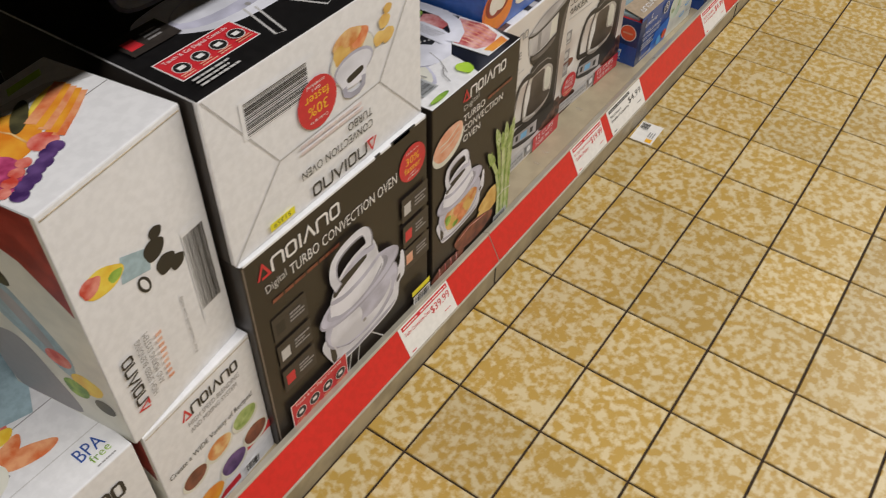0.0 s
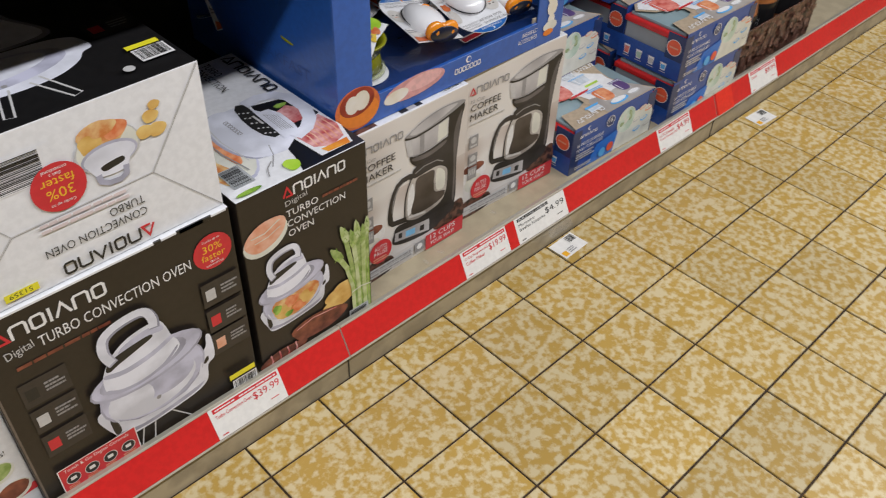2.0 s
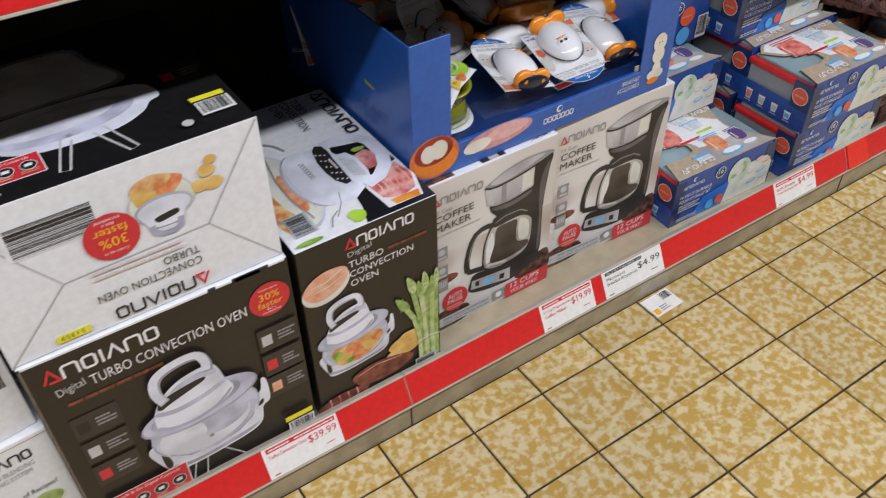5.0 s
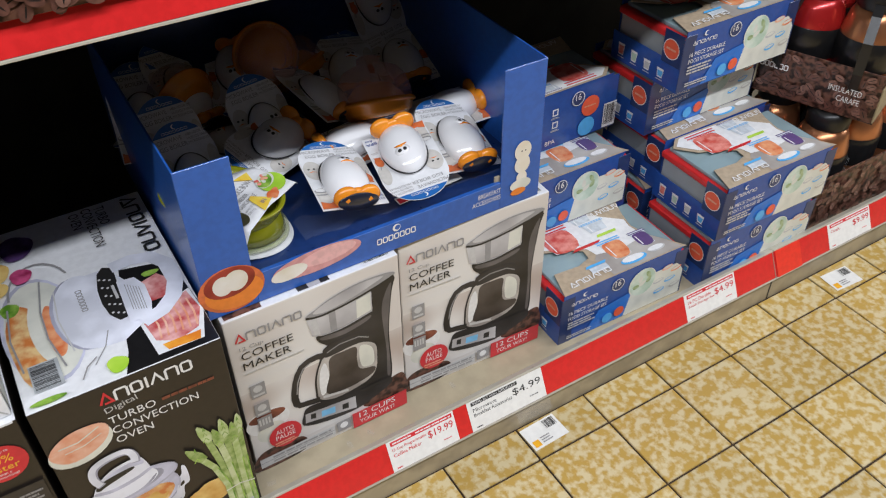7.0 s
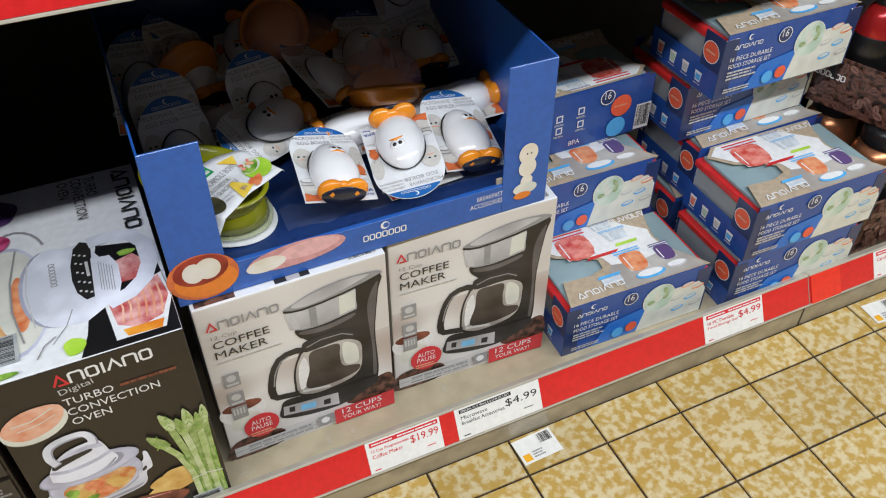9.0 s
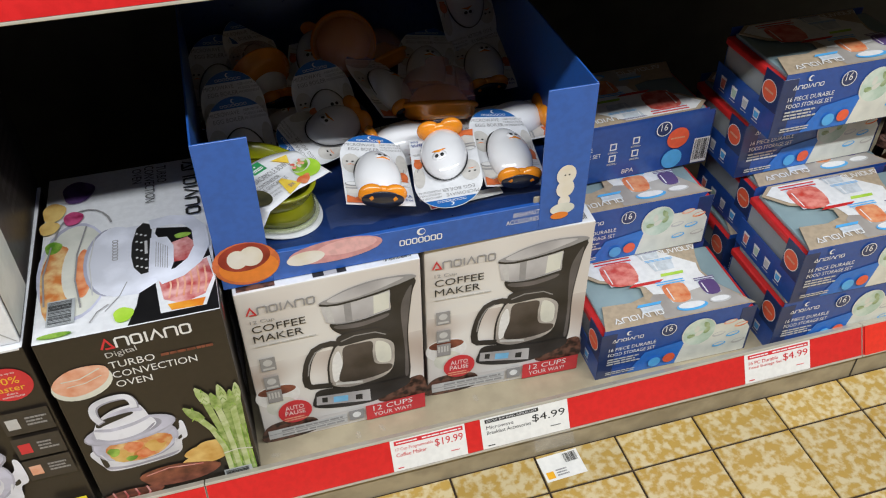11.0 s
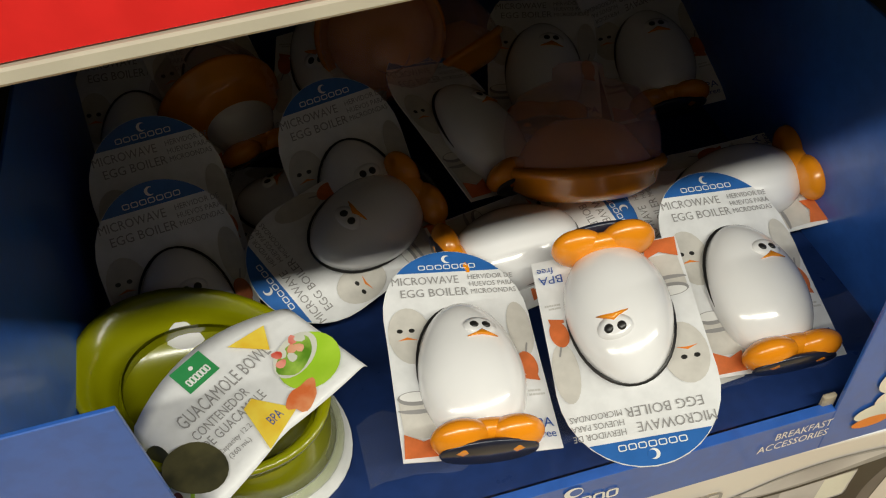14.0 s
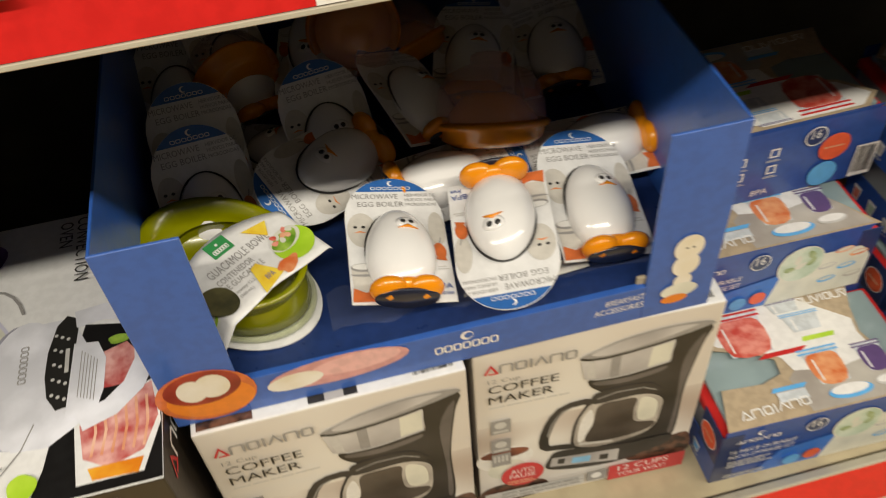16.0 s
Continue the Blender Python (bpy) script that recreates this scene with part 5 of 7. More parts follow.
def display_tray():
    b = thing("display_tray", pose(DX0 - 0.003, DY0, DZ0, 0, 0, -0.4), "open blue cardboard display tray on the coffee maker boxes", "display tray")
    w, d, h, t = DX1 - DX0, DY1 - DY0, DZ1 - DZ0, 0.003
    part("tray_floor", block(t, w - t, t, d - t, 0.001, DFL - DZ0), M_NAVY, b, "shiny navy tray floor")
    part("side_panel", block(0, t, 0, d, 0, h, 0.0006, 1), M_BLUE, b)
    part("side_panel", block(w - t, w, 0, d, 0, h, 0.0006, 1), M_BLUE, b)
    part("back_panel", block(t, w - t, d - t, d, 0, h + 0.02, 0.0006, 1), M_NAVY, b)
    part("corner_flap", block(0.0, 0.073, -0.0032, -0.0002, 0, h + 0.001, 0.0006, 1), M_BLUE, b)
    part("corner_flap", block(w - 0.076, w, -0.0032, -0.0002, 0, h - 0.001, 0.0006, 1), M_BLUE, b)
    body = part("front_lip", block(0.073, w - 0.076, -0.0032, 0.004, 0, 0.05, 0.0008, 1), M_BLUE, b)
    part("lip_edge", block(0.073, w - 0.076, -0.0034, 0.0042, 0.049, 0.052, 0.0004, 1), M_BLUE, b)
    part("torn_corner", block(w - 0.084, w - 0.074, 0.002, 0.006, 0.042, 0.062, 0.001, 1), M_CARTONEDGE, b, "torn brown cardboard edge")
    p = Print(body, front_of(0, -0.0032, 0), w, h)
    p.oval("bowl_picture", M_CORALPR, 0.07, 0.17, 0.085, 0.07, -5)
    p.oval("bowl_picture", M_ORANGEPR, 0.075, 0.14, 0.075, 0.05, -5)
    p.oval("bowl_picture", M_SAUCE, 0.068, 0.22, 0.066, 0.045, 4)
    p.oval("bowl_picture", M_EGGPHOTO, 0.05, 0.21, 0.026, 0.03)
    p.oval("bowl_picture", M_EGGPHOTO, 0.085, 0.22, 0.03, 0.032)
    p.oval("tray_picture", M_PINK, 0.3, 0.15, 0.125, 0.036, 2)
    p.oval("tray_picture", M_PINKLIT, 0.33, 0.165, 0.08, 0.024, 2)
    p.oval("tray_picture", M_EGGPHOTO, 0.22, 0.13, 0.05, 0.022, 4)
    p.brand(M_WHITEINK, None, 0.47, 0.085, 0.12, 0.045, 0, 7)
    p.oval("brand_mark", M_WHITEINK, 0.53, 0.17, 0.012, 0.012)
    p.oval("brand_mark", M_BLUE, 0.533, 0.17, 0.008, 0.008)
    p.text(M_WHITEINK, "BREAKFAST", 0.79, 0.14, 0.075, 0.035)
    p.text(M_WHITEINK, "ACCESSORIES", 0.77, 0.09, 0.095, 0.035)
    for v, r in ((0.2, 0.018), (0.3, 0.026), (0.4, 0.028)):
        p.oval("egg_picture#%s" % v, M_EGGPHOTO, 0.935, v, r, r * 1.15)
    p.oval("egg_picture#4", M_PALEPR, 0.932, 0.145, 0.036, 0.02)
    p.oval("egg_picture#4", M_ORANGEPR, 0.925, 0.095, 0.026, 0.012)
    for a in (-0.006, 0.006):
        p.oval("egg_picture#3", M_BLACKINK, 0.937 + a, 0.4, 0.0025, 0.0025)
    p.done()
    p = Print(body, left_of(0, d, 0), d, h)
    p.text(M_SETBLUE, "BREAKFAST", 0.45, 0.3, 0.4, 0.08)
    p.done()
    return b


display_tray()


# ---- egg boilers on cards ----
def card_outline(w, h):
    pts = [(-w / 2, -h / 2), (-w * 0.1, -h / 2 - 0.001), (w / 2, -h / 2), (w * 0.497, h * 0.0)]
    for i in range(17):
        a = math.pi * i / 16
        pts.append((w / 2 * math.cos(a), h * 0.15 + h * 0.35 * math.sin(a)))
    pts.append((-w * 0.497, h * 0.0))
    return pts


EGG_Y, EGG_R, EGG_L = -0.0222, 0.0322, 0.0475


def shell_height(x, y):
    """Height of the egg's shell over the card."""
    q = max(-1.0, min(1.0, (EGG_Y - y) / EGG_L))
    r = EGG_R * math.sqrt(1 - q * q) * (1 + 0.1 * q)
    return 0.006 + 0.76 * math.sqrt(max(0.0, r * r - x * x))


def decal(pts, lift=0.0005):
    """A thin painted shape that follows the egg's shell; a fan from its middle."""
    bm = bmesh.new()
    cx, cy = sum(p[0] for p in pts) / len(pts), sum(p[1] for p in pts) / len(pts)
    rings = [[bm.verts.new((cx + (x - cx) * k, cy + (y - cy) * k, shell_height(cx + (x - cx) * k, cy + (y - cy) * k) + z)) for x, y in pts] for k, z in ((1.0, -0.0004), (1.0, lift * 0.6), (0.6, lift))]
    mid = bm.verts.new((cx, cy, shell_height(cx, cy) + lift))
    n = len(pts)
    for lo, hi in zip(rings, rings[1:]):
        for i in range(n):
            bm.faces.new((lo[i], lo[(i + 1) % n], hi[(i + 1) % n], hi[i]))
    for i in range(n):
        bm.faces.new((rings[-1][i], rings[-1][(i + 1) % n], mid))
    bmesh.ops.recalc_face_normals(bm, faces=bm.faces)
    return bm


def ring_points(cx, cy, rx, ry, n=14):
    return [(cx + rx * math.cos(2 * math.pi * i / n), cy + ry * math.sin(2 * math.pi * i / n)) for i in range(n)]


def egg_boiler(m, face=True):
    """A white egg-shaped boiler with orange feet, tied to a round-topped card."""
    w, h = 0.094, 0.146
    b = thing("egg_boiler", m, "white plastic egg boiler with orange feet on printed card", "egg boiler", "egg boilers on cards")
    body = c = part("backing_card", sheet(card_outline(w, h), 0.0008), M_CARTON, b, "white printed card with a blue round top")
    prof = []
    for i in range(23):
        a = math.pi * i / 22
        prof.append((EGG_R * math.sin(a) * (1 + 0.1 * math.cos(a)), -EGG_L * math.cos(a)))
    bm = lathe(prof, 36, 1.0, 0.76)
    bmesh.ops.transform(bm, matrix=pose(0, EGG_Y, 0.006, -90, 0, 0), verts=bm.verts)
    smooth(part("egg", bm, M_EGG, b))
    ring = lathe([(0.0312, -0.0026), (0.03265, -0.002), (0.03265, -0.0012), (0.0312, -0.0006)], 40, 1.0, 1.474)
    bmesh.ops.transform(ring, matrix=pose(0, EGG_Y + 0.0006, 0.0072), verts=ring.verts)
    smooth(part("seam_ring", ring, M_BLACKPL, b))
    # two joined toes and a dark cup under them
    for px, py, pz, ax, ay, az in ((-0.0155, -0.068, 0.0155, 0.0175, 0.0095, 0.0165), (0.0155, -0.068, 0.0155, 0.0175, 0.0095, 0.0165), (0, -0.066, 0.012, 0.024, 0.0085, 0.0155)):
        f = bmesh.new()
        bmesh.ops.create_uvsphere(f, u_segments=20, v_segments=12, radius=1)
        bmesh.ops.transform(f, matrix=Matrix.Translation((px, py, pz)) @ Matrix.Diagonal((ax, ay, az, 1)), verts=f.verts)
        smooth(part("foot", f, M_ORANGE, b, "glossy orange plastic foot"))
    base = lathe([(0.0, -0.0015), (0.027, -0.0015), (0.029, 0.0), (0.028, 0.0015), (0.0, 0.002)], 24, 1.0, 0.5)
    bmesh.ops.transform(base, matrix=pose(0, -0.0755, 0.0125, 90, 0, 0), verts=base.verts)
    smooth(part("foot_base", base, M_CUP, b, "dark plastic cup under the feet"))
    if face:
        smooth(part("brow", decal(ring_points(0.006, -0.0025, 0.0105, 0.0068, 20), 0.0011), M_EGG, b))
        for sx in (-1, 1):
            smooth(part("eye", decal(ring_points(0.006 + sx * 0.0038, -0.002, 0.0027, 0.0027), 0.0019), M_BLACKPL, b))
        beak = [(-0.0095, -0.011), (-0.004, -0.0085), (0.0, -0.0058), (0.003, -0.0075), (0.0095, -0.011), (0.004, -0.0104), (0.0, -0.0099), (-0.004, -0.0103)]
        smooth(part("beak", decal([(0.006 + x, y) for x, y in beak], 0.0018), M_ORANGE, b))
    p = Print(body, Matrix.Translation((0, 0, 0.0004)), w, h)
    a0 = math.asin(0.235 / 0.35)
    top = [(0.496 * math.cos(a0 + (math.pi - 2 * a0) * i / 16), 0.15 + 0.347 * math.sin(a0 + (math.pi - 2 * a0) * i / 16)) for i in range(17)]
    p.poly("blue_header", M_CARDBLUE, top)
    p.brand(M_WHITEINK, None, -0.21, 0.398, 0.42, 0.026, 0, 7)
    p.oval("blue_header", M_WHITEINK, 0.0, 0.452, 0.034, 0.034)
    p.oval("blue_header", M_CARDBLUE, 0.014, 0.452, 0.026, 0.026)
    p.text(M_GREYINK, "MICROWAVE", -0.41, 0.318, 0.47, 0.042)
    p.text(M_GREYINK, "EGG BOILER", -0.36, 0.252, 0.47, 0.042)
    for i, wd in enumerate(("HERVIDOR DE", "HUEVOS PARA", "MICROONDAS")):
        p.text(M_GREYINK, wd, 0.13, 0.335 - 0.04 * i, 0.32, 0.026)
    p.oval("pale_egg_print", M_PALEEGG, -0.34, 0.06, 0.145, 0.215)
    p.oval("pale_egg_print#b", M_PALEEGG, 0.41, 0.06, 0.085, 0.215)
    p.poly("pale_egg_print", M_ORANGEPR, [(-0.43, 0.035), (-0.36, 0.052), (-0.29, 0.035), (-0.36, 0.04)])
    for a in (-0.405, -0.325):
        p.oval("pale_egg_print", M_BLACKINK, a, 0.083, 0.02, 0.016)
    p.poly("lower_egg_print", M_PALEEGG, [(-0.48, -0.25), (-0.26, -0.25), (-0.23, -0.41), (-0.47, -0.41)])
    p.oval("bowl_print", M_GREYINK, -0.37, -0.235, 0.115, 0.05)
    p.oval("bowl_print", M_WHITEINK, -0.37, -0.228, 0.1, 0.034)
    p.oval("bowl_print", M_GREYINK, -0.37, -0.285, 0.12, 0.03, a0=180, a1=360)
    p.oval("pick_print", M_CORALPR, 0.405, -0.12, 0.06, 0.1, 10)
    p.arc("pick_print", M_GREYINK, [(0.41, -0.06), (0.43, -0.015)], 0.012)
    p.poly("pick_print", M_CORALPR, [(0.36, -0.17), (0.45, -0.17), (0.46, -0.2), (0.36, -0.185)])
    p.lines(M_LTGREY, 0.36, -0.27, 0.47, -0.235, 2, "small_print", 0.3)
    p.poly("feet_print", M_CORALPR, [(-0.49, -0.49), (-0.27, -0.49), (-0.26, -0.4), (-0.36, -0.425), (-0.475, -0.39)])
    p.text(M_SETBLUE, "BPA", 0.31, -0.41, 0.16, 0.04)
    p.text(M_SETBLUE, "free", 0.36, -0.455, 0.11, 0.034)
    p.done()
    for ob in b.children_recursive:
        ob.data.transform(Matrix.Scale(1.1, 4))
    return b


def tilted(x, y, z, yaw, tilt, roll=0.0):
    """A card's pose: its top turned by yaw from straight back, and lifted by tilt."""
    return pose(x, y, z) @ pose(0, 0, 0, 0, 0, yaw) @ pose(0, 0, 0, tilt, roll, 0)


EGG = egg_boiler(tilted(0.584, 0.283, 0.545, -5, 7, 11))
for spot in (
    (0.686, 0.242, 0.55, 169, -8, 8), (0.797, 0.296, 0.537, 0, 17, 9), (0.522, 0.41, 0.541, 119, 7, -27),
    (0.398, 0.405, 0.545, 10, 52, 4), (0.396, 0.47, 0.556, 9, 54, 4), (0.545, 0.478, 0.549, 10, 50, 0),
    (0.644, 0.5, 0.563, 28, 22, 22), (0.748, 0.583, 0.548, -16, 22, 2), (0.851, 0.574, 0.543, -10, 22, -9),
    (0.38, 0.58, 0.57, -8, 50, 0), (0.448, 0.605, 0.585, 30, 45, 12), (0.548, 0.59, 0.565, 165, -20, 0),
    (0.84, 0.632, 0.61, 185, -68, 8), (0.47, 0.5, 0.512, 70, 4, 0),
):
    copy_thing(EGG, tilted(*spot))
TURNED = egg_boiler(tilted(0.676, 0.378, 0.522, -82, 2, 8), False)
for spot in ((0.818, 0.38, 0.522, 88, -2, -6), (0.39, 0.615, 0.515, 140, 10, 20)):
    copy_thing(TURNED, tilted(*spot))


def poacher(m, label):
    b = thing("egg_cooker", m, label, "egg cooker", "egg cookers")
    smooth(part("bowl", lathe([(0, 0), (0.05, 0.0), (0.062, 0.008), (0.066, 0.02), (0.071, 0.022), (0.072, 0.026), (0.069, 0.03), (0.06, 0.028), (0.05, 0.01), (0, 0.008)], 40), M_ORANGE, b))
    smooth(part("inner_cup", lathe([(0.058, 0.028), (0.05, 0.04), (0.036, 0.056), (0.02, 0.062), (0, 0.063)], 32), M_ORANGE, b))
    smooth(part("dome_lid", lathe([(0.067, 0.0305), (0.0665, 0.05), (0.061, 0.07), (0.049, 0.086), (0.03, 0.094), (0.022, 0.096), (0.021, 0.106), (0.014, 0.11), (0, 0.111)], 40), M_DOME, b, "smoky translucent dome"))
    return b


poacher(pose(0.722, 0.412, 0.53, -34, 4, -8) @ Matrix.Scale(0.95, 4), "orange egg cooker bowl with a smoky translucent domed lid")
for spot in ((0.455, 0.56, 0.565, -78, 0, 20), (0.6, 0.6, 0.6, 70, 20, -10), (0.672, 0.6, 0.53, -40, 0, 30)):
    poacher(pose(*spot) @ Matrix.Scale(0.8, 4), "orange egg cooker tipped on its side among egg boilers")


def guacamole_bowl(m):
    """An oval green bowl over its clear-rimmed lid, held by a printed paper sleeve."""
    b = thing("guacamole_bowl", m, "olive green oval bowl in a printed white paper sleeve", "bowl")
    shell = [(0, 0.016), (0.03, 0.017), (0.048, 0.026), (0.057, 0.046), (0.0605, 0.063), (0.0625, 0.064), (0.0625, 0.067), (0.058, 0.067), (0.054, 0.048), (0.045, 0.03), (0.028, 0.021), (0, 0.02)]
    bowl = lathe(shell, 48, 1.06, 1.46)
    bmesh.ops.transform(bowl, matrix=pose(0, 0, 0, 0, 0, 15), verts=bowl.verts)
    smooth(part("bowl", bowl, M_OLIVE, b))
    low = lathe([(0.05, 0.05), (0.0525, 0.045), (0.057, 0.026), (0.0595, 0.013), (0.0585, 0.0125), (0.055, 0.026), (0.05, 0.046)], 48, 1.0, 1.36)
    bmesh.ops.transform(low, matrix=pose(0.004, -0.008, 0, 0, 0, 15), verts=low.verts)
    smooth(part("lid", low, M_OLIVE, b, "olive green lid"))
    rim = lathe([(0.0597, 0.012), (0.0635, 0.011), (0.0635, 0.006), (0.0597, 0.005), (0.0597, 0.012)], 48, 1.0, 1.36)
    bmesh.ops.transform(rim, matrix=pose(0.004, -0.008, 0, 0, 0, 15), verts=rim.verts)
    smooth(part("clear_rim", rim, M_OLIVECLEAR, b, "clear plastic rim"))
    foot = lathe([(0, 0), (0.064, 0), (0.064, 0.0012), (0, 0.0012)], 48, 1.0, 1.36)
    bmesh.ops.transform(foot, matrix=pose(0.004, -0.014, 0, 0, 0, 15), verts=foot.verts)
    part("sleeve_base", foot, M_CARTON, b, "white paper base of the sleeve")
    # sleeve: flat over the bowl, sloping down at one end, curled at the other
    path = []
    for i in range(9):
        path.append((-0.0755 + 0.0255 * i / 8, 0.032 + 0.0372 * i / 8))
    for i in range(1, 13):
        path.append((-0.05 + 0.118 * i / 12, 0.0692 + 0.0022 * math.sin(math.pi * i / 12)))
    for i in range(1, 6):
        path.append((0.068 + 0.008 * math.sin(radians(15 * i)), 0.0692 - 0.008 * (1 - math.cos(radians(15 * i)))))
    bm = bmesh.new()
    grid = []
    for x, z in path:
        q = min(1.0, abs(x - 0.004) / 0.08)
        top, low_y = 0.015 - 0.03 * q * q, -0.087 + 0.012 * (1 - q) + 0.008 * q * q
        grid.append([bm.verts.new((x, low_y + (top - low_y) * j / 8, z)) for j in range(9)])
    for i in range(len(path) - 1):
        for j in range(8):
            bm.faces.new((grid[i][j], grid[i + 1][j], grid[i + 1][j + 1], grid[i][j + 1]))
    body = sleeve = smooth(part("paper_sleeve", bm, M_CARTON, b, "white paper sleeve with food pictures"))
    sol = sleeve.modifiers.new("thickness", "SOLIDIFY")
    sol.thickness, sol.offset = 0.0006, 0
    p = Print(body, pose(-0.06, -0.083, 0.0718), 0.136, 0.096)
    p.rect("badge", M_GREENBADGE, 0.34, 0.76, 0.52, 0.98)
    p.brand(M_WHITEINK, None, 0.365, 0.8, 0.13, 0.06, 0, 6)
    p.oval("badge", M_WHITEINK, 0.43, 0.91, 0.012, 0.012)
    p.text(M_GREYINK, "GUACAMOLE BOWL", 0.2, 0.58, 0.54, 0.11)
    p.text(M_GREYINK, "CONTENEDOR", 0.2, 0.46, 0.32, 0.075)
    p.text(M_GREYINK, "DE GUACAMOLE", 0.2, 0.36, 0.36, 0.075)
    p.text(M_GREYINK, "Capacity 12.2 oz.", 0.22, 0.26, 0.24, 0.05)
    p.text(M_GREYINK, "(360 mL)", 0.24, 0.19, 0.12, 0.05)
    p.oval("dish_picture", M_LIME, 0.82, 0.34, 0.165, 0.15, 14)
    p.oval("dish_picture", M_PALEPR, 0.8, 0.44, 0.14, 0.09, 14)
    p.oval("dish_picture", M_LEAF, 0.79, 0.43, 0.12, 0.07, 14, flat=0.06)
    for i, (du, dv) in enumerate(((-0.07, 0.02), (-0.03, 0.07), (0.02, 0.05), (0.06, 0.1), (-0.01, 0.0), (0.05, 0.02), (-0.05, 0.09), (0.09, 0.07))):
        p.oval("dish_picture", (M_TOMATO, M_PALEPR, M_SALMON)[i % 3], 0.79 + du, 0.44 + dv, 0.028, 0.022, 20 * i, 10, flat=0.1)
    p.poly("chip_picture", M_CHIP, [(0.62, 0.84), (0.82, 0.78), (0.74, 0.6)])
    p.poly("chip_picture#b", M_CHIP, [(0.38, 0.06), (0.6, 0.14), (0.5, 0.42), (0.44, 0.4)])
    p.oval("chip_picture#c", M_CARROT, 0.66, 0.17, 0.09, 0.06, 10, flat=0.15)
    p.text(M_SETBLUE, "BPA", 0.47, 0.17, 0.07, 0.07)
    p.oval("avocado_picture", M_AVO, 0.11, 0.33, 0.12, 0.15, 25, flat=0.02)
    p.done()
    side = Matrix(((0, 0.565, -0.825, -0.0763), (-1, 0, 0, -0.008), (0, 0.825, 0.565, 0.0325), (0, 0, 0, 1)))
    p = Print(body, side, 0.066, 0.045)
    p.oval("avocado_picture", M_AVO, 0.3, 0.8, 0.2, 0.2, 10)
    p.oval("avocado_picture", M_LIME, 0.62, 0.6, 0.17, 0.26, -20)
    p.oval("avocado_picture", M_PALEPR, 0.62, 0.6, 0.12, 0.2, -20)
    p.oval("avocado_picture", M_MEAT, 0.63, 0.55, 0.075, 0.1)
    p.oval("salad_picture", M_LIME, 0.74, 0.2, 0.2, 0.16, 10)
    p.oval("salad_picture", M_TOMATO, 0.75, 0.27, 0.15, 0.08, 10, flat=0.1)
    p.done()
    return b


guacamole_bowl(pose(0.406, 0.306, DFL + 0.0125, 0, 0, 36) @ pose(0, 0, 0, 6.5, 0, 0))
film = thing("clear_film", pose(0.5, 0.225, DFL + 0.0006), "crumpled clear plastic film on the navy tray floor", "plastic film")
fb = bmesh.new()
g = [[fb.verts.new((0.42 * i / 40, (0.05 + 0.016 * noise.noise((i * 0.31, 7.0, 1.0))) * j / 6 + 0.012 * noise.noise((i * 0.27, 2.0, 5.0)) * (1 - j / 6) + 0.004, 0.001 + 0.007 * abs(noise.noise((i * 0.5, j * 0.8, 3))))) for j in range(7)] for i in range(41)]
for i in range(40):
    for j in range(6):
        fb.faces.new((g[i][j], g[i + 1][j], g[i + 1][j + 1], g[i][j + 1]))
smooth(part("film", fb, M_FILM, film))
small = thing("paper_slip", pose(0.655, 0.222, DFL + 0.009, 6, 0, 4), "white paper price slip with a red end", "paper slip")
part("slip", block(0, 0.12, 0, 0.016, 0, 0.0008), M_TAG, small)
part("red_end", block(0.002, 0.05, 0.001, 0.012, 0.0009, 0.0013), M_REDINK, small)


# ---- food storage sets ----
SW, SD, SH = 0.305, 0.185, 0.124


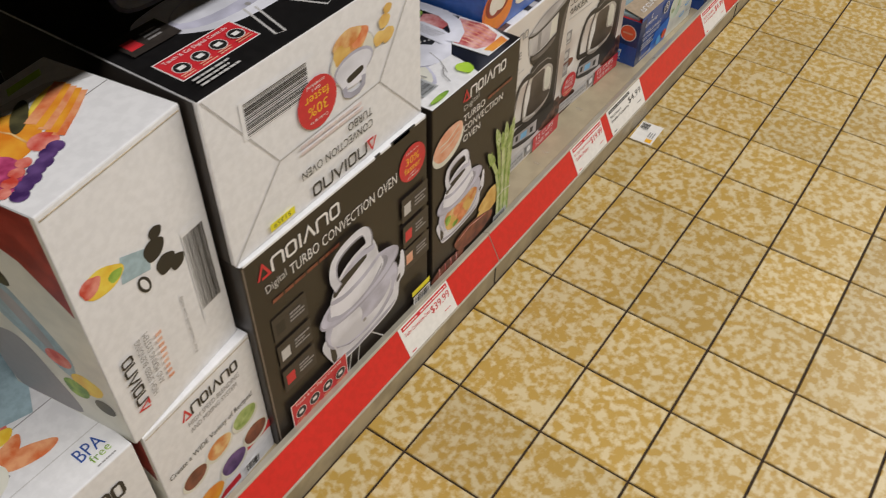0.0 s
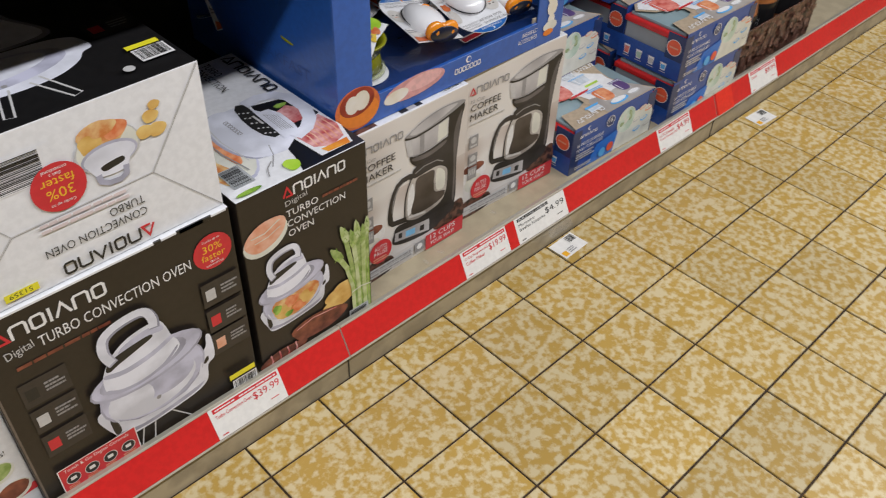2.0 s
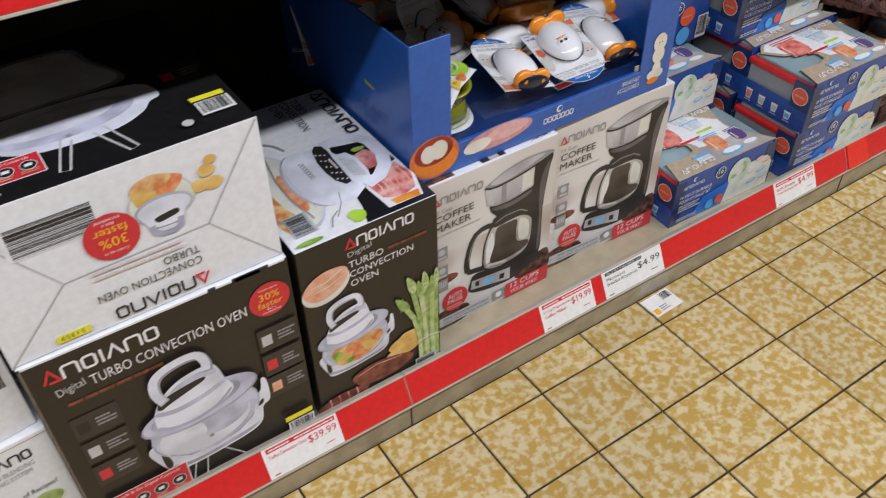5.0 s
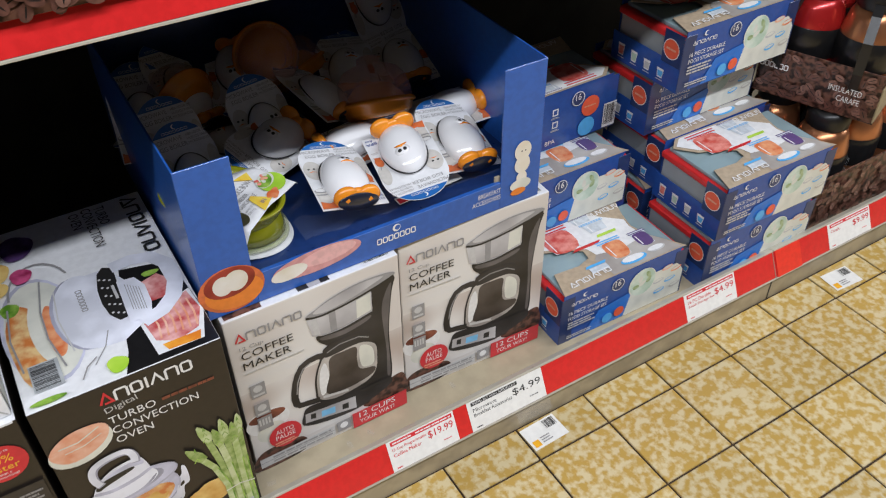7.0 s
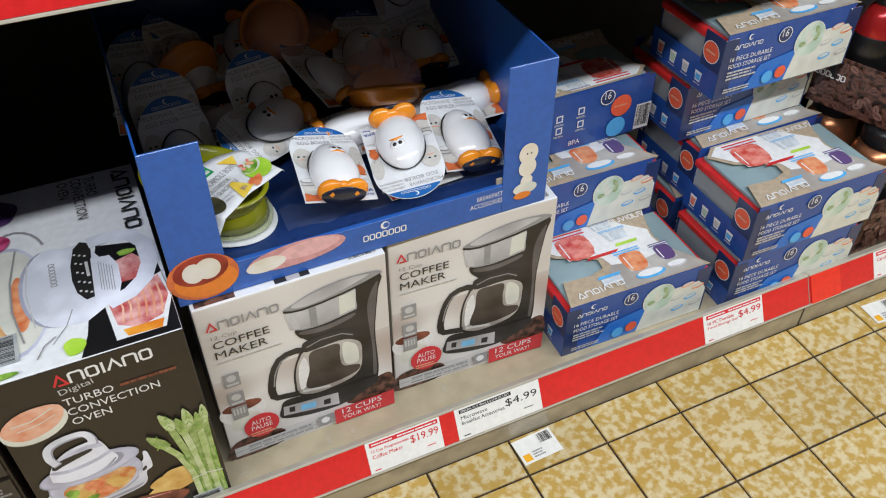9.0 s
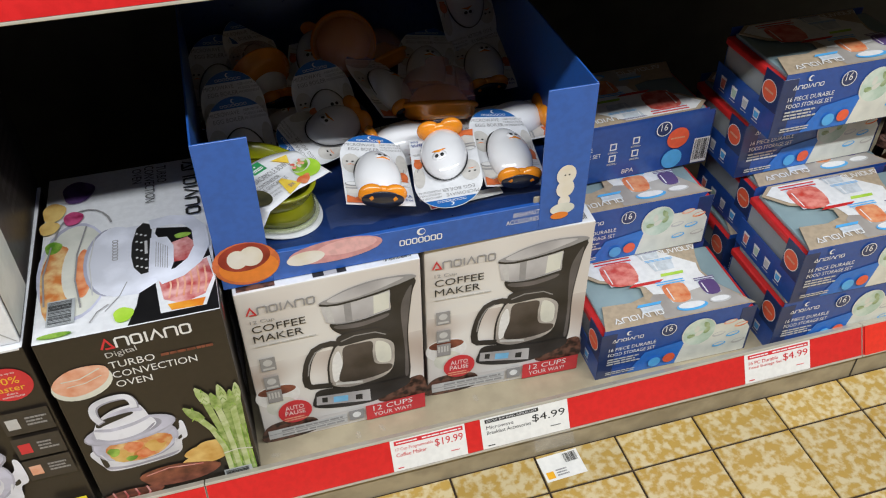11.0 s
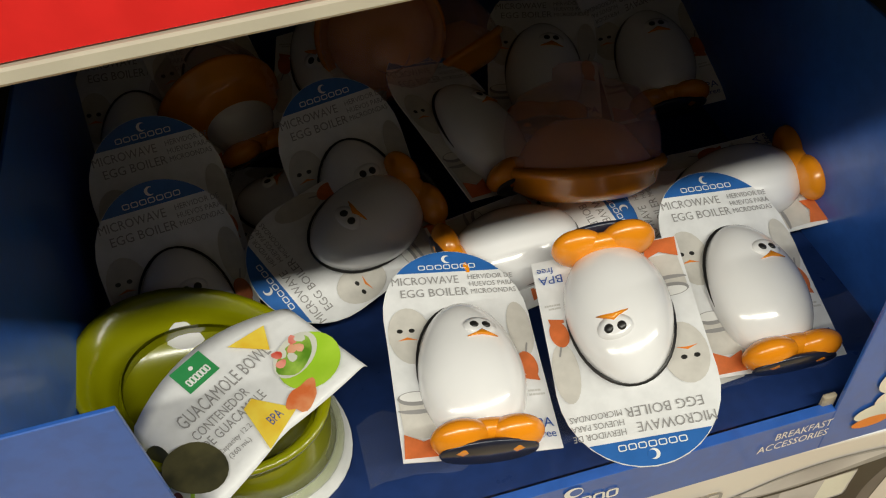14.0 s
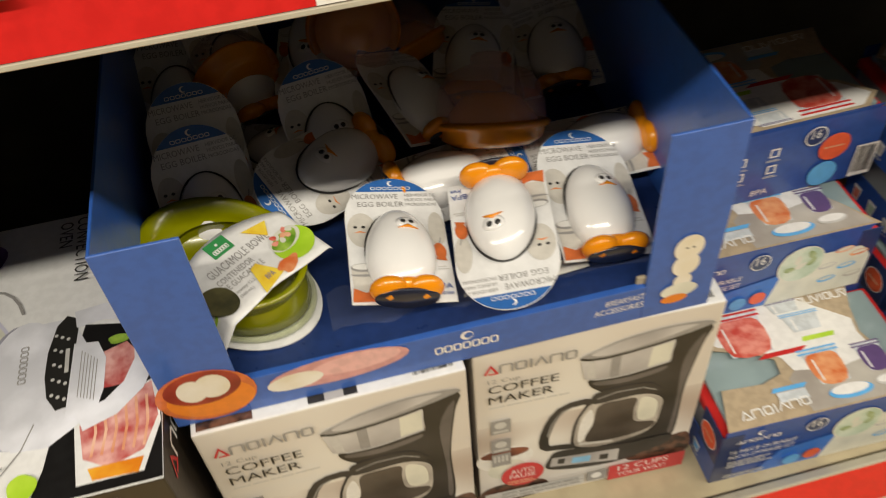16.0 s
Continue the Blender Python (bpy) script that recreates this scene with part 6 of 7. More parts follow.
def storage_set(m, label, plain=False):
    """A set of food boxes in a printed sleeve: the clear box and its red lid show at both ends."""
    b = thing("food_storage_set", m, label, "storage set", "food storage sets")
    t = 0.0012
    bm = bmesh.new()
    for x0, x1, y0, y1, z0, z1 in ((0.012, SW - 0.012, SD - t, SD, 0, SH), (0.012, SW - 0.012, t, SD - t, 0, t)):
        q = block(x0, x1, y0, y1, z0, z1)
        me = bpy.data.meshes.new("x")
        q.to_mesh(me)
        q.free()
        bm.from_mesh(me)
        bpy.data.meshes.remove(me)
    part("sleeve", bm, M_SETBLUE, b, "printed blue cardboard sleeve")
    # front panel with a curved cut at one end
    fr = sheet([(0.004, 0), (SW - 0.002, 0), (SW - 0.001, 0.5 * SH), (SW - 0.006, 0.6 * SH), (SW - 0.018, 0.68 * SH), (SW - 0.024, 0.78 * SH), (SW - 0.022, 0.9 * SH), (SW - 0.014, SH), (0.004, SH)], t)
    bmesh.ops.transform(fr, matrix=front_of(0, t, 0), verts=fr.verts)
    body = part("front_panel", fr, M_SETBLUE, b, "printed cardboard front panel")
    cut = [(0.02, 0.004), (0.98, 0.004), (0.9, 0.2), (0.84, 0.34), (0.8, 0.56), (0.83, 0.78), (0.88, 0.996), (0.12, 0.996), (0.03, 0.86), (0.14, 0.66), (0.3, 0.56), (0.37, 0.48), (0.36, 0.36), (0.26, 0.31), (0.08, 0.33)]
    top = sheet([(u * SW, v * SD) for u, v in cut], t)
    bmesh.ops.transform(top, matrix=Matrix.Translation((0, 0, SH - t)), verts=top.verts)
    panel = part("top_panel", top, M_SETTAN, b, "cut-out cardboard top panel with food pictures")
    for x0, x1 in ((0, t), (SW - t, SW)):
        bm = bmesh.new()
        hh = SH * 0.47
        v = [bm.verts.new(c) for c in ((x0, 0, 0), (x0, SD, 0), (x0, SD, hh), (x0, 0.012, hh), (x0, 0, SH * 0.62))]
        f = bm.faces.new(v)
        r = bmesh.ops.extrude_face_region(bm, geom=[f])
        for q in r["geom"]:
            if isinstance(q, bmesh.types.BMVert):
                q.co.x = x1
        bmesh.ops.recalc_face_normals(bm, faces=bm.faces)
        part("end_flap", bm, M_SETBLUE, b)
    for x in (0.0, SW - 0.03):
        part("corner_wing", block(x, x + 0.03, -0.0008, 0.0004, 0, SH * 0.93, 0.0003, 1), M_SETNAVY, b)
    part("clear_box", block(0.006, SW - 0.006, 0.006, SD - 0.006, 0.003, SH - 0.022, 0.008, 3), M_CLEAR, b, "clear frosted plastic box")
    lid = block(0.002, SW - 0.002, 0.003, SD - 0.003, SH - 0.03, SH - 0.014, 0.006, 3)
    part("red_lid", lid, M_LIDRED, b, "red plastic lid")
    part("lid_top", block(0.014, SW - 0.014, 0.012, SD - 0.012, SH - 0.0145, SH - 0.006, 0.003, 2), M_LIDGLASS, b)
    p = Print(body, front_of(0, -0.0008, 0), SW, SH)
    if plain:
        p.rect("front_photo", M_SETBLUE, 0.01, 0.02, 0.99, 0.97)
        for i, (a, c) in enumerate(((0.3, 0.55), (0.45, 0.6), (0.3, 0.35), (0.45, 0.38))):
            p.rect("feature_icon#%d" % i, M_WHITEINK, a, c, a + 0.045, c + 0.12)
            p.rect("feature_icon#%d" % i, M_SETBLUE, a + 0.008, c + 0.02, a + 0.037, c + 0.1)
            p.lines(M_LTGREY, a - 0.01, c - 0.06, a + 0.06, c - 0.02, 2)
        p.text(M_WHITEINK, "BPA", 0.4, 0.1, 0.08, 0.08)
        p.oval("coral_seal", M_CORAL, 0.76, 0.57, 0.075, 0.075)
        p.lines(M_SALMON, 0.71, 0.55, 0.81, 0.6, 1, "coral_seal")
        p.oval("blue_seal", M_SETLIGHT, 0.74, 0.2, 0.07, 0.07)
        p.oval("badge", M_WHITEINK, 0.65, 0.78, 0.052, 0.052)
        p.oval("badge", M_SETNAVY, 0.65, 0.78, 0.046, 0.046)
        p.text(M_WHITEINK, "16", 0.628, 0.75, 0.045, 0.12)
        p.text(M_WHITEINK, "DURABLE", 0.02, 0.6, 0.16, 0.07)
        p.text(M_WHITEINK, "STORAGE SET", 0.02, 0.48, 0.22, 0.07)
        p.barcode(M_WHITEINK, 0.88, 0.05, 0.99, 0.5)
    else:
        p.poly("blue_fade", M_SETMID, [(0.2, 0.02), (0.52, 0.02), (0.56, 0.5), (0.3, 0.4)])
        p.poly("front_photo", M_PALEPR, [(0.515, 0.015), (0.985, 0.015), (0.985, 0.5), (0.955, 0.62), (0.92, 0.7), (0.7, 0.7), (0.58, 0.66), (0.55, 0.4)])
        p.oval("bowl_picture", M_PALEPR, 0.64, 0.6, 0.112, 0.118, 12)
        p.oval("bowl_picture", M_BOWLPR, 0.64, 0.61, 0.104, 0.11, 12)
        for i, (du, dv) in enumerate(((-0.05, -0.05), (0.0, -0.02), (0.05, 0.02), (-0.02, 0.08), (0.04, 0.14))):
            p.oval("bowl_picture", (M_SALADGREEN, M_PALEPR)[i % 2], 0.64 + du, 0.6 + dv, 0.03, 0.017, 30 * i, 10, flat=0.1)
        for i, (a, c, mm) in enumerate(((0.84, 0.7, M_SALMON), (0.92, 0.6, M_CARROT), (0.78, 0.48, M_LTGREY), (0.88, 0.42, M_SETLIGHT), (0.8, 0.25, M_SETLIGHT), (0.93, 0.25, M_SETGREY))):
            p.oval("dish_picture#%d" % i, mm, a, c, 0.045, 0.018, 8)
            p.oval("dish_picture#%d" % i, M_PALEPR, a, c + 0.01, 0.035, 0.01, 8)
        p.oval("badge", M_WHITEINK, 0.43, 0.8, 0.048, 0.048)
        p.oval("badge", M_SETNAVY, 0.43, 0.8, 0.043, 0.043)
        p.text(M_WHITEINK, "16", 0.407, 0.765, 0.045, 0.12)
        p.brand(M_WHITEINK, None, 0.07, 0.76, 0.2, 0.065, 0, 7)
        p.oval("brand_mark", M_WHITEINK, 0.17, 0.91, 0.018, 0.018)
        p.oval("brand_mark", M_SETBLUE, 0.176, 0.91, 0.013, 0.013)
        p.text(M_WHITEINK, "16 PIECE DURABLE", 0.055, 0.58, 0.3, 0.07)
        p.text(M_WHITEINK, "FOOD STORAGE SET", 0.055, 0.47, 0.3, 0.07)
        p.lines(M_LTGREY, 0.055, 0.28, 0.28, 0.44, 3, "small_print", 0.25)
        p.lines(M_LTGREY, 0.055, 0.08, 0.26, 0.16, 2, "small_print", 0.3, 8)
        p.oval("blue_seal", M_SETLIGHT, 0.37, 0.17, 0.04, 0.04)
        p.oval("coral_spot", M_CORAL, 0.465, 0.2, 0.04, 0.04)
    p.done()
    p = Print(panel, top_of(0, 0, SH), SW, SD)
    p.poly("top_photo", M_SETGREY, [(0.4, 0.02), (0.95, 0.02), (0.89, 0.2), (0.83, 0.36), (0.6, 0.32), (0.42, 0.36), (0.38, 0.3)])
    p.poly("top_photo", M_WHITEINK, [(0.06, 0.86), (0.16, 0.68), (0.32, 0.575), (0.4, 0.48), (0.42, 0.36), (0.6, 0.3), (0.81, 0.36), (0.785, 0.56), (0.8, 0.68), (0.6, 0.97), (0.14, 0.97)])

    def tub(name, u, v, w, h, food, rim, flare=0.02):
        """A clear tub with food in it and a coloured rim, in a photograph."""
        p.poly(name, M_TUB, [(u + flare, v), (u + w - flare, v), (u + w, v + h), (u, v + h)])
        if food:
            p.poly(name, food, rounded([(u + flare * 1.4, v + 0.03 * h), (u + w - flare * 1.4, v + 0.03 * h), (u + w - flare * 0.6, v + 0.75 * h), (u + w / 2, v + 0.85 * h), (u + flare * 0.6, v + 0.75 * h)], 3))
        p.rect(name, M_WHITEINK, u + flare * 1.8, v + 0.1 * h, u + flare * 1.8 + 0.008, v + 0.7 * h)
        for k, q in ((0.86, 0.05), (0.97, 0.05)):
            p.rect(name, rim, u - 0.008, v + k * h, u + w + 0.008, v + (k + q) * h)

    tub("tomato_picture", 0.18, 0.56, 0.23, 0.38, M_TOMATO, M_LIDRED)
    p.rect("tomato_picture", M_LIDRED, 0.3, 0.5, 0.5, 0.54, 0.04)
    tub("carrot_picture", 0.48, 0.2, 0.17, 0.3, M_CARROT, M_SETLIGHT)
    tub("plum_picture", 0.72, 0.22, 0.12, 0.24, M_PURPLE, M_PURPLE, 0.012)
    tub("cup_picture", 0.5, 0.66, 0.17, 0.17, None, M_SETLIGHT)
    tub("jar_picture", 0.47, 0.85, 0.14, 0.11, None, M_PURPLE, 0.012)
    p.rect("green_lid_picture", M_LIME, 0.53, 0.57, 0.68, 0.61, 0.01)
    p.oval("blue_lid_picture", M_SETLIGHT, 0.6, 0.11, 0.1, 0.035)
    p.oval("blue_lid_picture", M_WHITEINK, 0.6, 0.125, 0.085, 0.026)
    p.oval("white_lid_picture", M_LTGREY, 0.79, 0.13, 0.07, 0.028)
    p.oval("white_lid_picture", M_WHITEINK, 0.79, 0.137, 0.06, 0.02)
    p.rect("blue_strip", M_SETLIGHT, 0.27, 0.215, 0.42, 0.25, 0.02)
    p.rect("blue_strip", M_TUB, 0.29, 0.13, 0.42, 0.21)
    p.brand(M_WHITEINK, None, 0.1, 0.06, 0.32, 0.07, 2, 7)
    p.brand(M_WHITEINK, None, 0.86, 0.95, 0.26, 0.07, 180, 7)
    p.done()
    if plain:
        # the back of the carton faces the aisle, so its top stands the other way round
        about = Matrix.Translation((SW / 2, SD / 2, 0)) @ pose(0, 0, 0, 0, 0, 180) @ Matrix.Translation((-SW / 2, -SD / 2, 0))
        for ob in (panel, *panel.children):
            ob.data.transform(about)
    p = Print(body, left_of(0, SD, 0), SD, SH)
    for i in range(4):
        a = 0.1 + 0.2 * i
        hgt = 0.2 - 0.015 * i
        k = "cup_icon#%d" % i
        p.poly(k, M_WHITEINK, [(a + 0.015, 0.12), (a + 0.085, 0.12), (a + 0.1, 0.12 + hgt), (a, 0.12 + hgt)])
        p.poly(k, (M_TOMATO, M_BOWLPR, M_LTGREY, M_SETLIGHT)[i], [(a + 0.02, 0.14), (a + 0.08, 0.14), (a + 0.088, 0.08 + hgt), (a + 0.012, 0.08 + hgt)])
        p.rect(k, M_LTGREY, a, 0.075, a + 0.1, 0.09)
    p.done()
    body = part("side_wing", block(-0.0006, 0.0006, 0.0005, 0.05, SH * 0.4, SH * 0.93, 0.0003, 1), M_SETNAVY, b)
    p = Print(body, left_of(-0.0006, 0.05, SH * 0.4), 0.05, SH * 0.53)
    p.oval("coral_seal", M_WHITEINK, 0.45, 0.48, 0.41, 0.41)
    p.oval("coral_seal", M_CORAL, 0.45, 0.48, 0.38, 0.38)
    p.lines(M_SALMON, 0.2, 0.42, 0.7, 0.54, 1, "coral_seal")
    p.done()
    return b


SET = storage_set(pose(0.94, 0.145, DECK, 0, 0, -1.5), "blue sleeve food storage set with red lid, stacked on shelf")
S0 = DECK
for x, y, n, yaw in (
    (0.925, 0.345, 0, 1.0), (0.927, 0.32, 1, -0.5),
    (1.283, 0.118, 0, -1.0), (1.292, 0.116, 1, -1.0),
    (1.29, 0.318, 0, -1), (1.31, 0.302, 1, 0), (1.283, 0.34, 2, 0.5), (1.285, 0.28, 3, 0.5),
):
    copy_thing(SET, pose(x, y, S0 + n * (SH + 0.0015), 0, 0, yaw))
storage_set(pose(0.955, 0.402, S0 + 2 * (SH + 0.0015), 0, 0, 1.0), "blue food storage set carton turned to its icon side", True)


# ---- carafes in bean-printed trays ----
def bean_relief(parent, m, w, h, count, seed):
    """Printed beans that can be told apart, with a dark slot each."""
    rnd = random.Random(seed)
    p = Print(parent, m, w, h)
    for i in range(count):
        u, v, a, r = rnd.uniform(0.04, 0.96), rnd.uniform(0.08, 0.92), rnd.uniform(0, 180), rnd.uniform(0.008, 0.0115) / w
        p.oval("bean_print", M_BEAN1 if i % 3 else M_BEAN2, u, v, r, r * 0.68, a, 12)
        p.oval("bean_print", M_BLACKBOX, u, v, r * 0.8, r * 0.09, a + 8, 6)
    return p


M_BEAN1 = ink("bean_brown", (0.13, 0.055, 0.04), 0.36, 0.2)
M_BEAN2 = ink("bean_light_brown", (0.24, 0.12, 0.09), 0.36, 0.2)


def carafe(m, body, label):
    b = thing("carafe", m, label, "carafe", "carafes in bean-printed trays")
    smooth(part("body", lathe([(0, 0), (0.046, 0), (0.05, 0.004), (0.051, 0.09), (0.05, 0.12), (0.044, 0.145), (0.036, 0.16), (0, 0.16)], 32), body, b))
    smooth(part("collar", lathe([(0.036, 0.16), (0.039, 0.163), (0.039, 0.185), (0.034, 0.192), (0, 0.194)], 32), M_BLACKPL, b))
    h = bmesh.new()
    path = [(0.045, 0.035), (0.07, 0.045), (0.085, 0.08), (0.082, 0.13), (0.06, 0.165), (0.036, 0.175)]
    prev = None
    for x, z in path:
        ring = [h.verts.new((x + dx, dy, z + dz)) for dx, dy, dz in ((-0.004, -0.008, 0), (0.004, -0.008, 0), (0.004, 0.008, 0), (-0.004, 0.008, 0))]
        if prev:
            for i in range(4):
                h.faces.new((prev[i], prev[(i + 1) % 4], ring[(i + 1) % 4], ring[i]))
        prev = ring
    part("handle", h, M_BLACKPL, b, "black plastic handle")
    band = lathe([(0.0518, 0.065), (0.0522, 0.066), (0.0522, 0.115), (0.0516, 0.116)], 32)
    body = smooth(part("paper_band", band, M_BLACKBOX, b, "black paper band"))
    p = Print(body, front_of(-0.03, -0.0525, 0.066), 0.06, 0.05)
    p.text(M_WHITEINK, "INSULATED", 0.12, 0.55, 0.6, 0.14)
    p.text(M_WHITEINK, "CARAFE", 0.12, 0.35, 0.42, 0.14)
    p.lines(M_LTGREY, 0.12, 0.1, 0.8, 0.26, 2)
    p.done()
    for ob in b.children_recursive:
        ob.data.transform(Matrix.Diagonal((1.18, 1.18, 1.3, 1)))
    return b


def bean_tray(m, w, d, h, label, words=False):
    """An open tray; with words, its long side is lettered and its front is cut low and raw."""
    b = thing("carafe_tray", m, label, "display tray", "carafe trays")
    t = 0.003
    part("tray_base", block(0, w, 0, d, 0, t), M_BEANS, b)
    body = part("front_panel", block(0, w, 0, t, t, h * (0.75 if words else 1), 0.0006, 1), M_TRAY if words else M_BEANS, b)
    part("back_panel", block(0, w, d - t, d, t, h, 0.0006, 1), M_BEANS, b)
    side = part("side_panel", block(0, t, t, d - t, t, h, 0.0006, 1), M_BEANS, b)
    part("side_panel", block(w - t, w, t, d - t, t, h, 0.0006, 1), M_BEANS, b)
    if not words:
        bean_relief(body, front_of(0, 0, 0), w, h, 130, int(w * 1000)).done()
    p = bean_relief(side, left_of(0, d, 0), d, h, 90, int(h * 1000))
    if words:
        p.brand(M_WHITEINK, None, 0.02, 0.6, 0.24, 0.12, 0, 6)
        p.text(M_WHITEINK, "INSULATED", 0.6, 0.5, 0.26, 0.12)
        p.text(M_WHITEINK, "CARAFE", 0.68, 0.32, 0.18, 0.12)
    p.done()
    return b


bean_tray(pose(1.615, 0.132, DECK), 0.42, 0.3, 0.135, "bean-printed cardboard tray of carafes on the bottom shelf")
CAR = carafe(pose(1.7, 0.212, DECK + 0.0035, 0, 0, 60), M_COPPER, "copper insulated carafe with black handle and collar")
for x, y, turn in ((1.825, 0.222, 100), (1.955, 0.215, 80), (1.7, 0.345, 80), (1.83, 0.352, 120), (1.96, 0.35, 90)):
    copy_thing(CAR, pose(x, y, DECK + 0.0035, 0, 0, turn))
UPTRAY = pose(1.7, 0.115, DECK + 0.0035 + 0.2525, 0, 0, 21)
bean_tray(UPTRAY, 0.36, 0.255, 0.108, "bean-printed cardboard tray of carafes stacked on other carafes", True)
for u, v, turn in ((0.08, 0.072, 190), (0.215, 0.075, 150)):
    copy_thing(CAR, UPTRAY @ pose(u, v, 0.0032, 0, 0, turn))
RCAR = carafe(UPTRAY @ pose(0.078, 0.186, 0.0032, 0, 0, 160), M_REDMETAL, "red insulated carafe with black handle and collar")
copy_thing(RCAR, UPTRAY @ pose(0.215, 0.186, 0.0032, 0, 0, 120))


# ---- goods on the upper shelf ----
def assortment_box(m):
    b = thing("coffee_assortment_box", m, "bean-printed coffee assortment carton with clear jars on upper shelf", "cardboard box")
    w, h = 0.425, 0.054
    part("tray_base", block(0, w, 0.012, 0.24, 0.001, 0.006), M_BEANS, b)
    body = part("front_card", block(0, w, -0.0125, -0.0105, -0.002, h, 0.0005, 1), M_BEANS, b)
    part("front_fold", block(0, w, -0.0105, 0.012, 0.001, 0.004), M_BEANS, b)
    p = bean_relief(body, front_of(0, -0.0125, -0.002), w, h, 110, 8)
    for i, wd in enumerate(("GOURMET", "COFFEE MAKER", "ASSORTMENT")):
        p.text(M_WHITEINK, wd, 0.93 - 0.0135 * len(wd), 0.5 - 0.16 * i, 0.0135 * len(wd), 0.1)
    p.done()
    for i in range(4):
        bm = lathe([(0, 0.006), (0.036, 0.006), (0.04, 0.01), (0.042, 0.06), (0.042, 0.1), (0.038, 0.1), (0.036, 0.012), (0, 0.01)], 24)
        bmesh.ops.transform(bm, matrix=Matrix.Translation((0.06 + 0.1 * i, 0.09, 0)), verts=bm.verts)
        smooth(part("clear_jar", bm, M_CLEAR, b, "clear plastic jar"))
    return b


assortment_box(pose(-0.027, 0.105, UPPER + 0.0005))


def mug_tray(m):
    b = thing("mug_tray", m, "open tan cardboard tray on the upper shelf", "cardboard tray")
    w, d, h, t = 0.42, 0.28, 0.05, 0.004
    part("tray_base", block(0, w, 0, d, 0.0005, t), M_TRAY, b)
    part("front_edge", block(0, w, -0.003, t, 0.0005, 0.012, 0.001, 1), M_TRAYEDGE, b, "cream cut cardboard edge")
    part("back_panel", block(0, w, d - t, d, t, h), M_TRAY, b)
    part("side_panel", block(0, t, t, d - t, t, h), M_TRAY, b)
    part("side_panel", block(w - t, w, t, d - t, t, h), M_TRAY, b)
    return b


mug_tray(pose(0.405, 0.108, UPPER + 0.0005))


def mug(m):
    b = thing("mug", m, "white glazed ceramic mug in a tan cardboard tray", "mug", "mugs in the tray")
    smooth(part("cup", lathe([(0, 0.003), (0.028, 0.0), (0.036, 0.006), (0.044, 0.03), (0.045, 0.085), (0.042, 0.086), (0.04, 0.03), (0.03, 0.012), (0, 0.01)], 32), M_CERAMIC, b))
    h = bmesh.new()
    prev = None
    for i in range(11):
        a = math.pi * (i / 10 - 0.5)
        cx, cz = 0.043 + 0.028 * math.cos(a), 0.046 + 0.026 * math.sin(a)
        ring = [h.verts.new((cx + 0.004 * math.cos(q) * math.cos(a), 0.005 * math.sin(q), cz + 0.004 * math.cos(q) * math.sin(a))) for q in (0, 1.05, 2.09, 3.14, 4.19, 5.24)]
        if prev:
            for k in range(6):
                h.faces.new((prev[k], prev[(k + 1) % 6], ring[(k + 1) % 6], ring[k]))
        prev = ring
    smooth(part("handle", h, M_CERAMIC, b))
    return b


MUG = mug(pose(0.53, 0.2, UPPER + 0.005, 0, 0, 160))
for x in (0.65, 0.77):
    copy_thing(MUG, pose(x, 0.2, UPPER + 0.005, 0, 0, 140))


# ---- cards dropped on the floor ----
def floor_card(m):
    b = thing("shelf_card", m, "small white printed card lying at the kick plate", "card", "cards on the floor")
    w, h = 0.078, 0.052
    bm = sheet([(0, 0), (w, 0), (w, h), (0, h)], 0.0007)
    body = part("card", bm, M_TAG, b)
    p = Print(body, top_of(0, 0, 0.0007), w, h)
    p.rect("amber_mark", M_ORANGELOGO, 0.06, 0.08, 0.24, 0.36)
    p.barcode(M_TAG, 0.6, 0.5, 0.95, 0.95)
    p.lines(M_GREYINK, 0.3, 0.1, 0.6, 0.4, 3)
    p.done()
    return b


CARD = floor_card(pose(0.803, 0.018, 0.0005, 0, 0, 2))
copy_thing(CARD, pose(1.62, 0.012, 0.0005, 0, 0, -4))
stub = thing("clear_sleeve", pose(0.795, 0.062, 0.035, 55, 0, 0), "clear plastic card sleeve hanging under the price rail", "plastic sleeve")
part("film", block(0, 0.075, 0, 0.04, 0, 0.0006), M_FILM, stub)

# ---- scraps on the shelf ----
rnd = random.Random(11)
for x, y in ((0.5, 0.14), (0.545, 0.145), (0.36, 0.15), (0.72, 0.16)):
    sc = thing("tape_scrap", pose(x, y, DECK + 0.0003, 0, 0, rnd.uniform(0, 180)), "small torn scrap of clear tape on the shelf", "scrap", "tape scraps")
    bm = sheet([(0, 0), (0.014, 0.002), (0.016, 0.007), (0.01, 0.011), (0.006, 0.008), (0.001, 0.01)], 0.0006)
    for v in bm.verts:
        v.co.z += 0.003 * noise.noise((v.co.x * 200, v.co.y * 200, x)) ** 2
    part("tape", bm, M_FILM, sc)

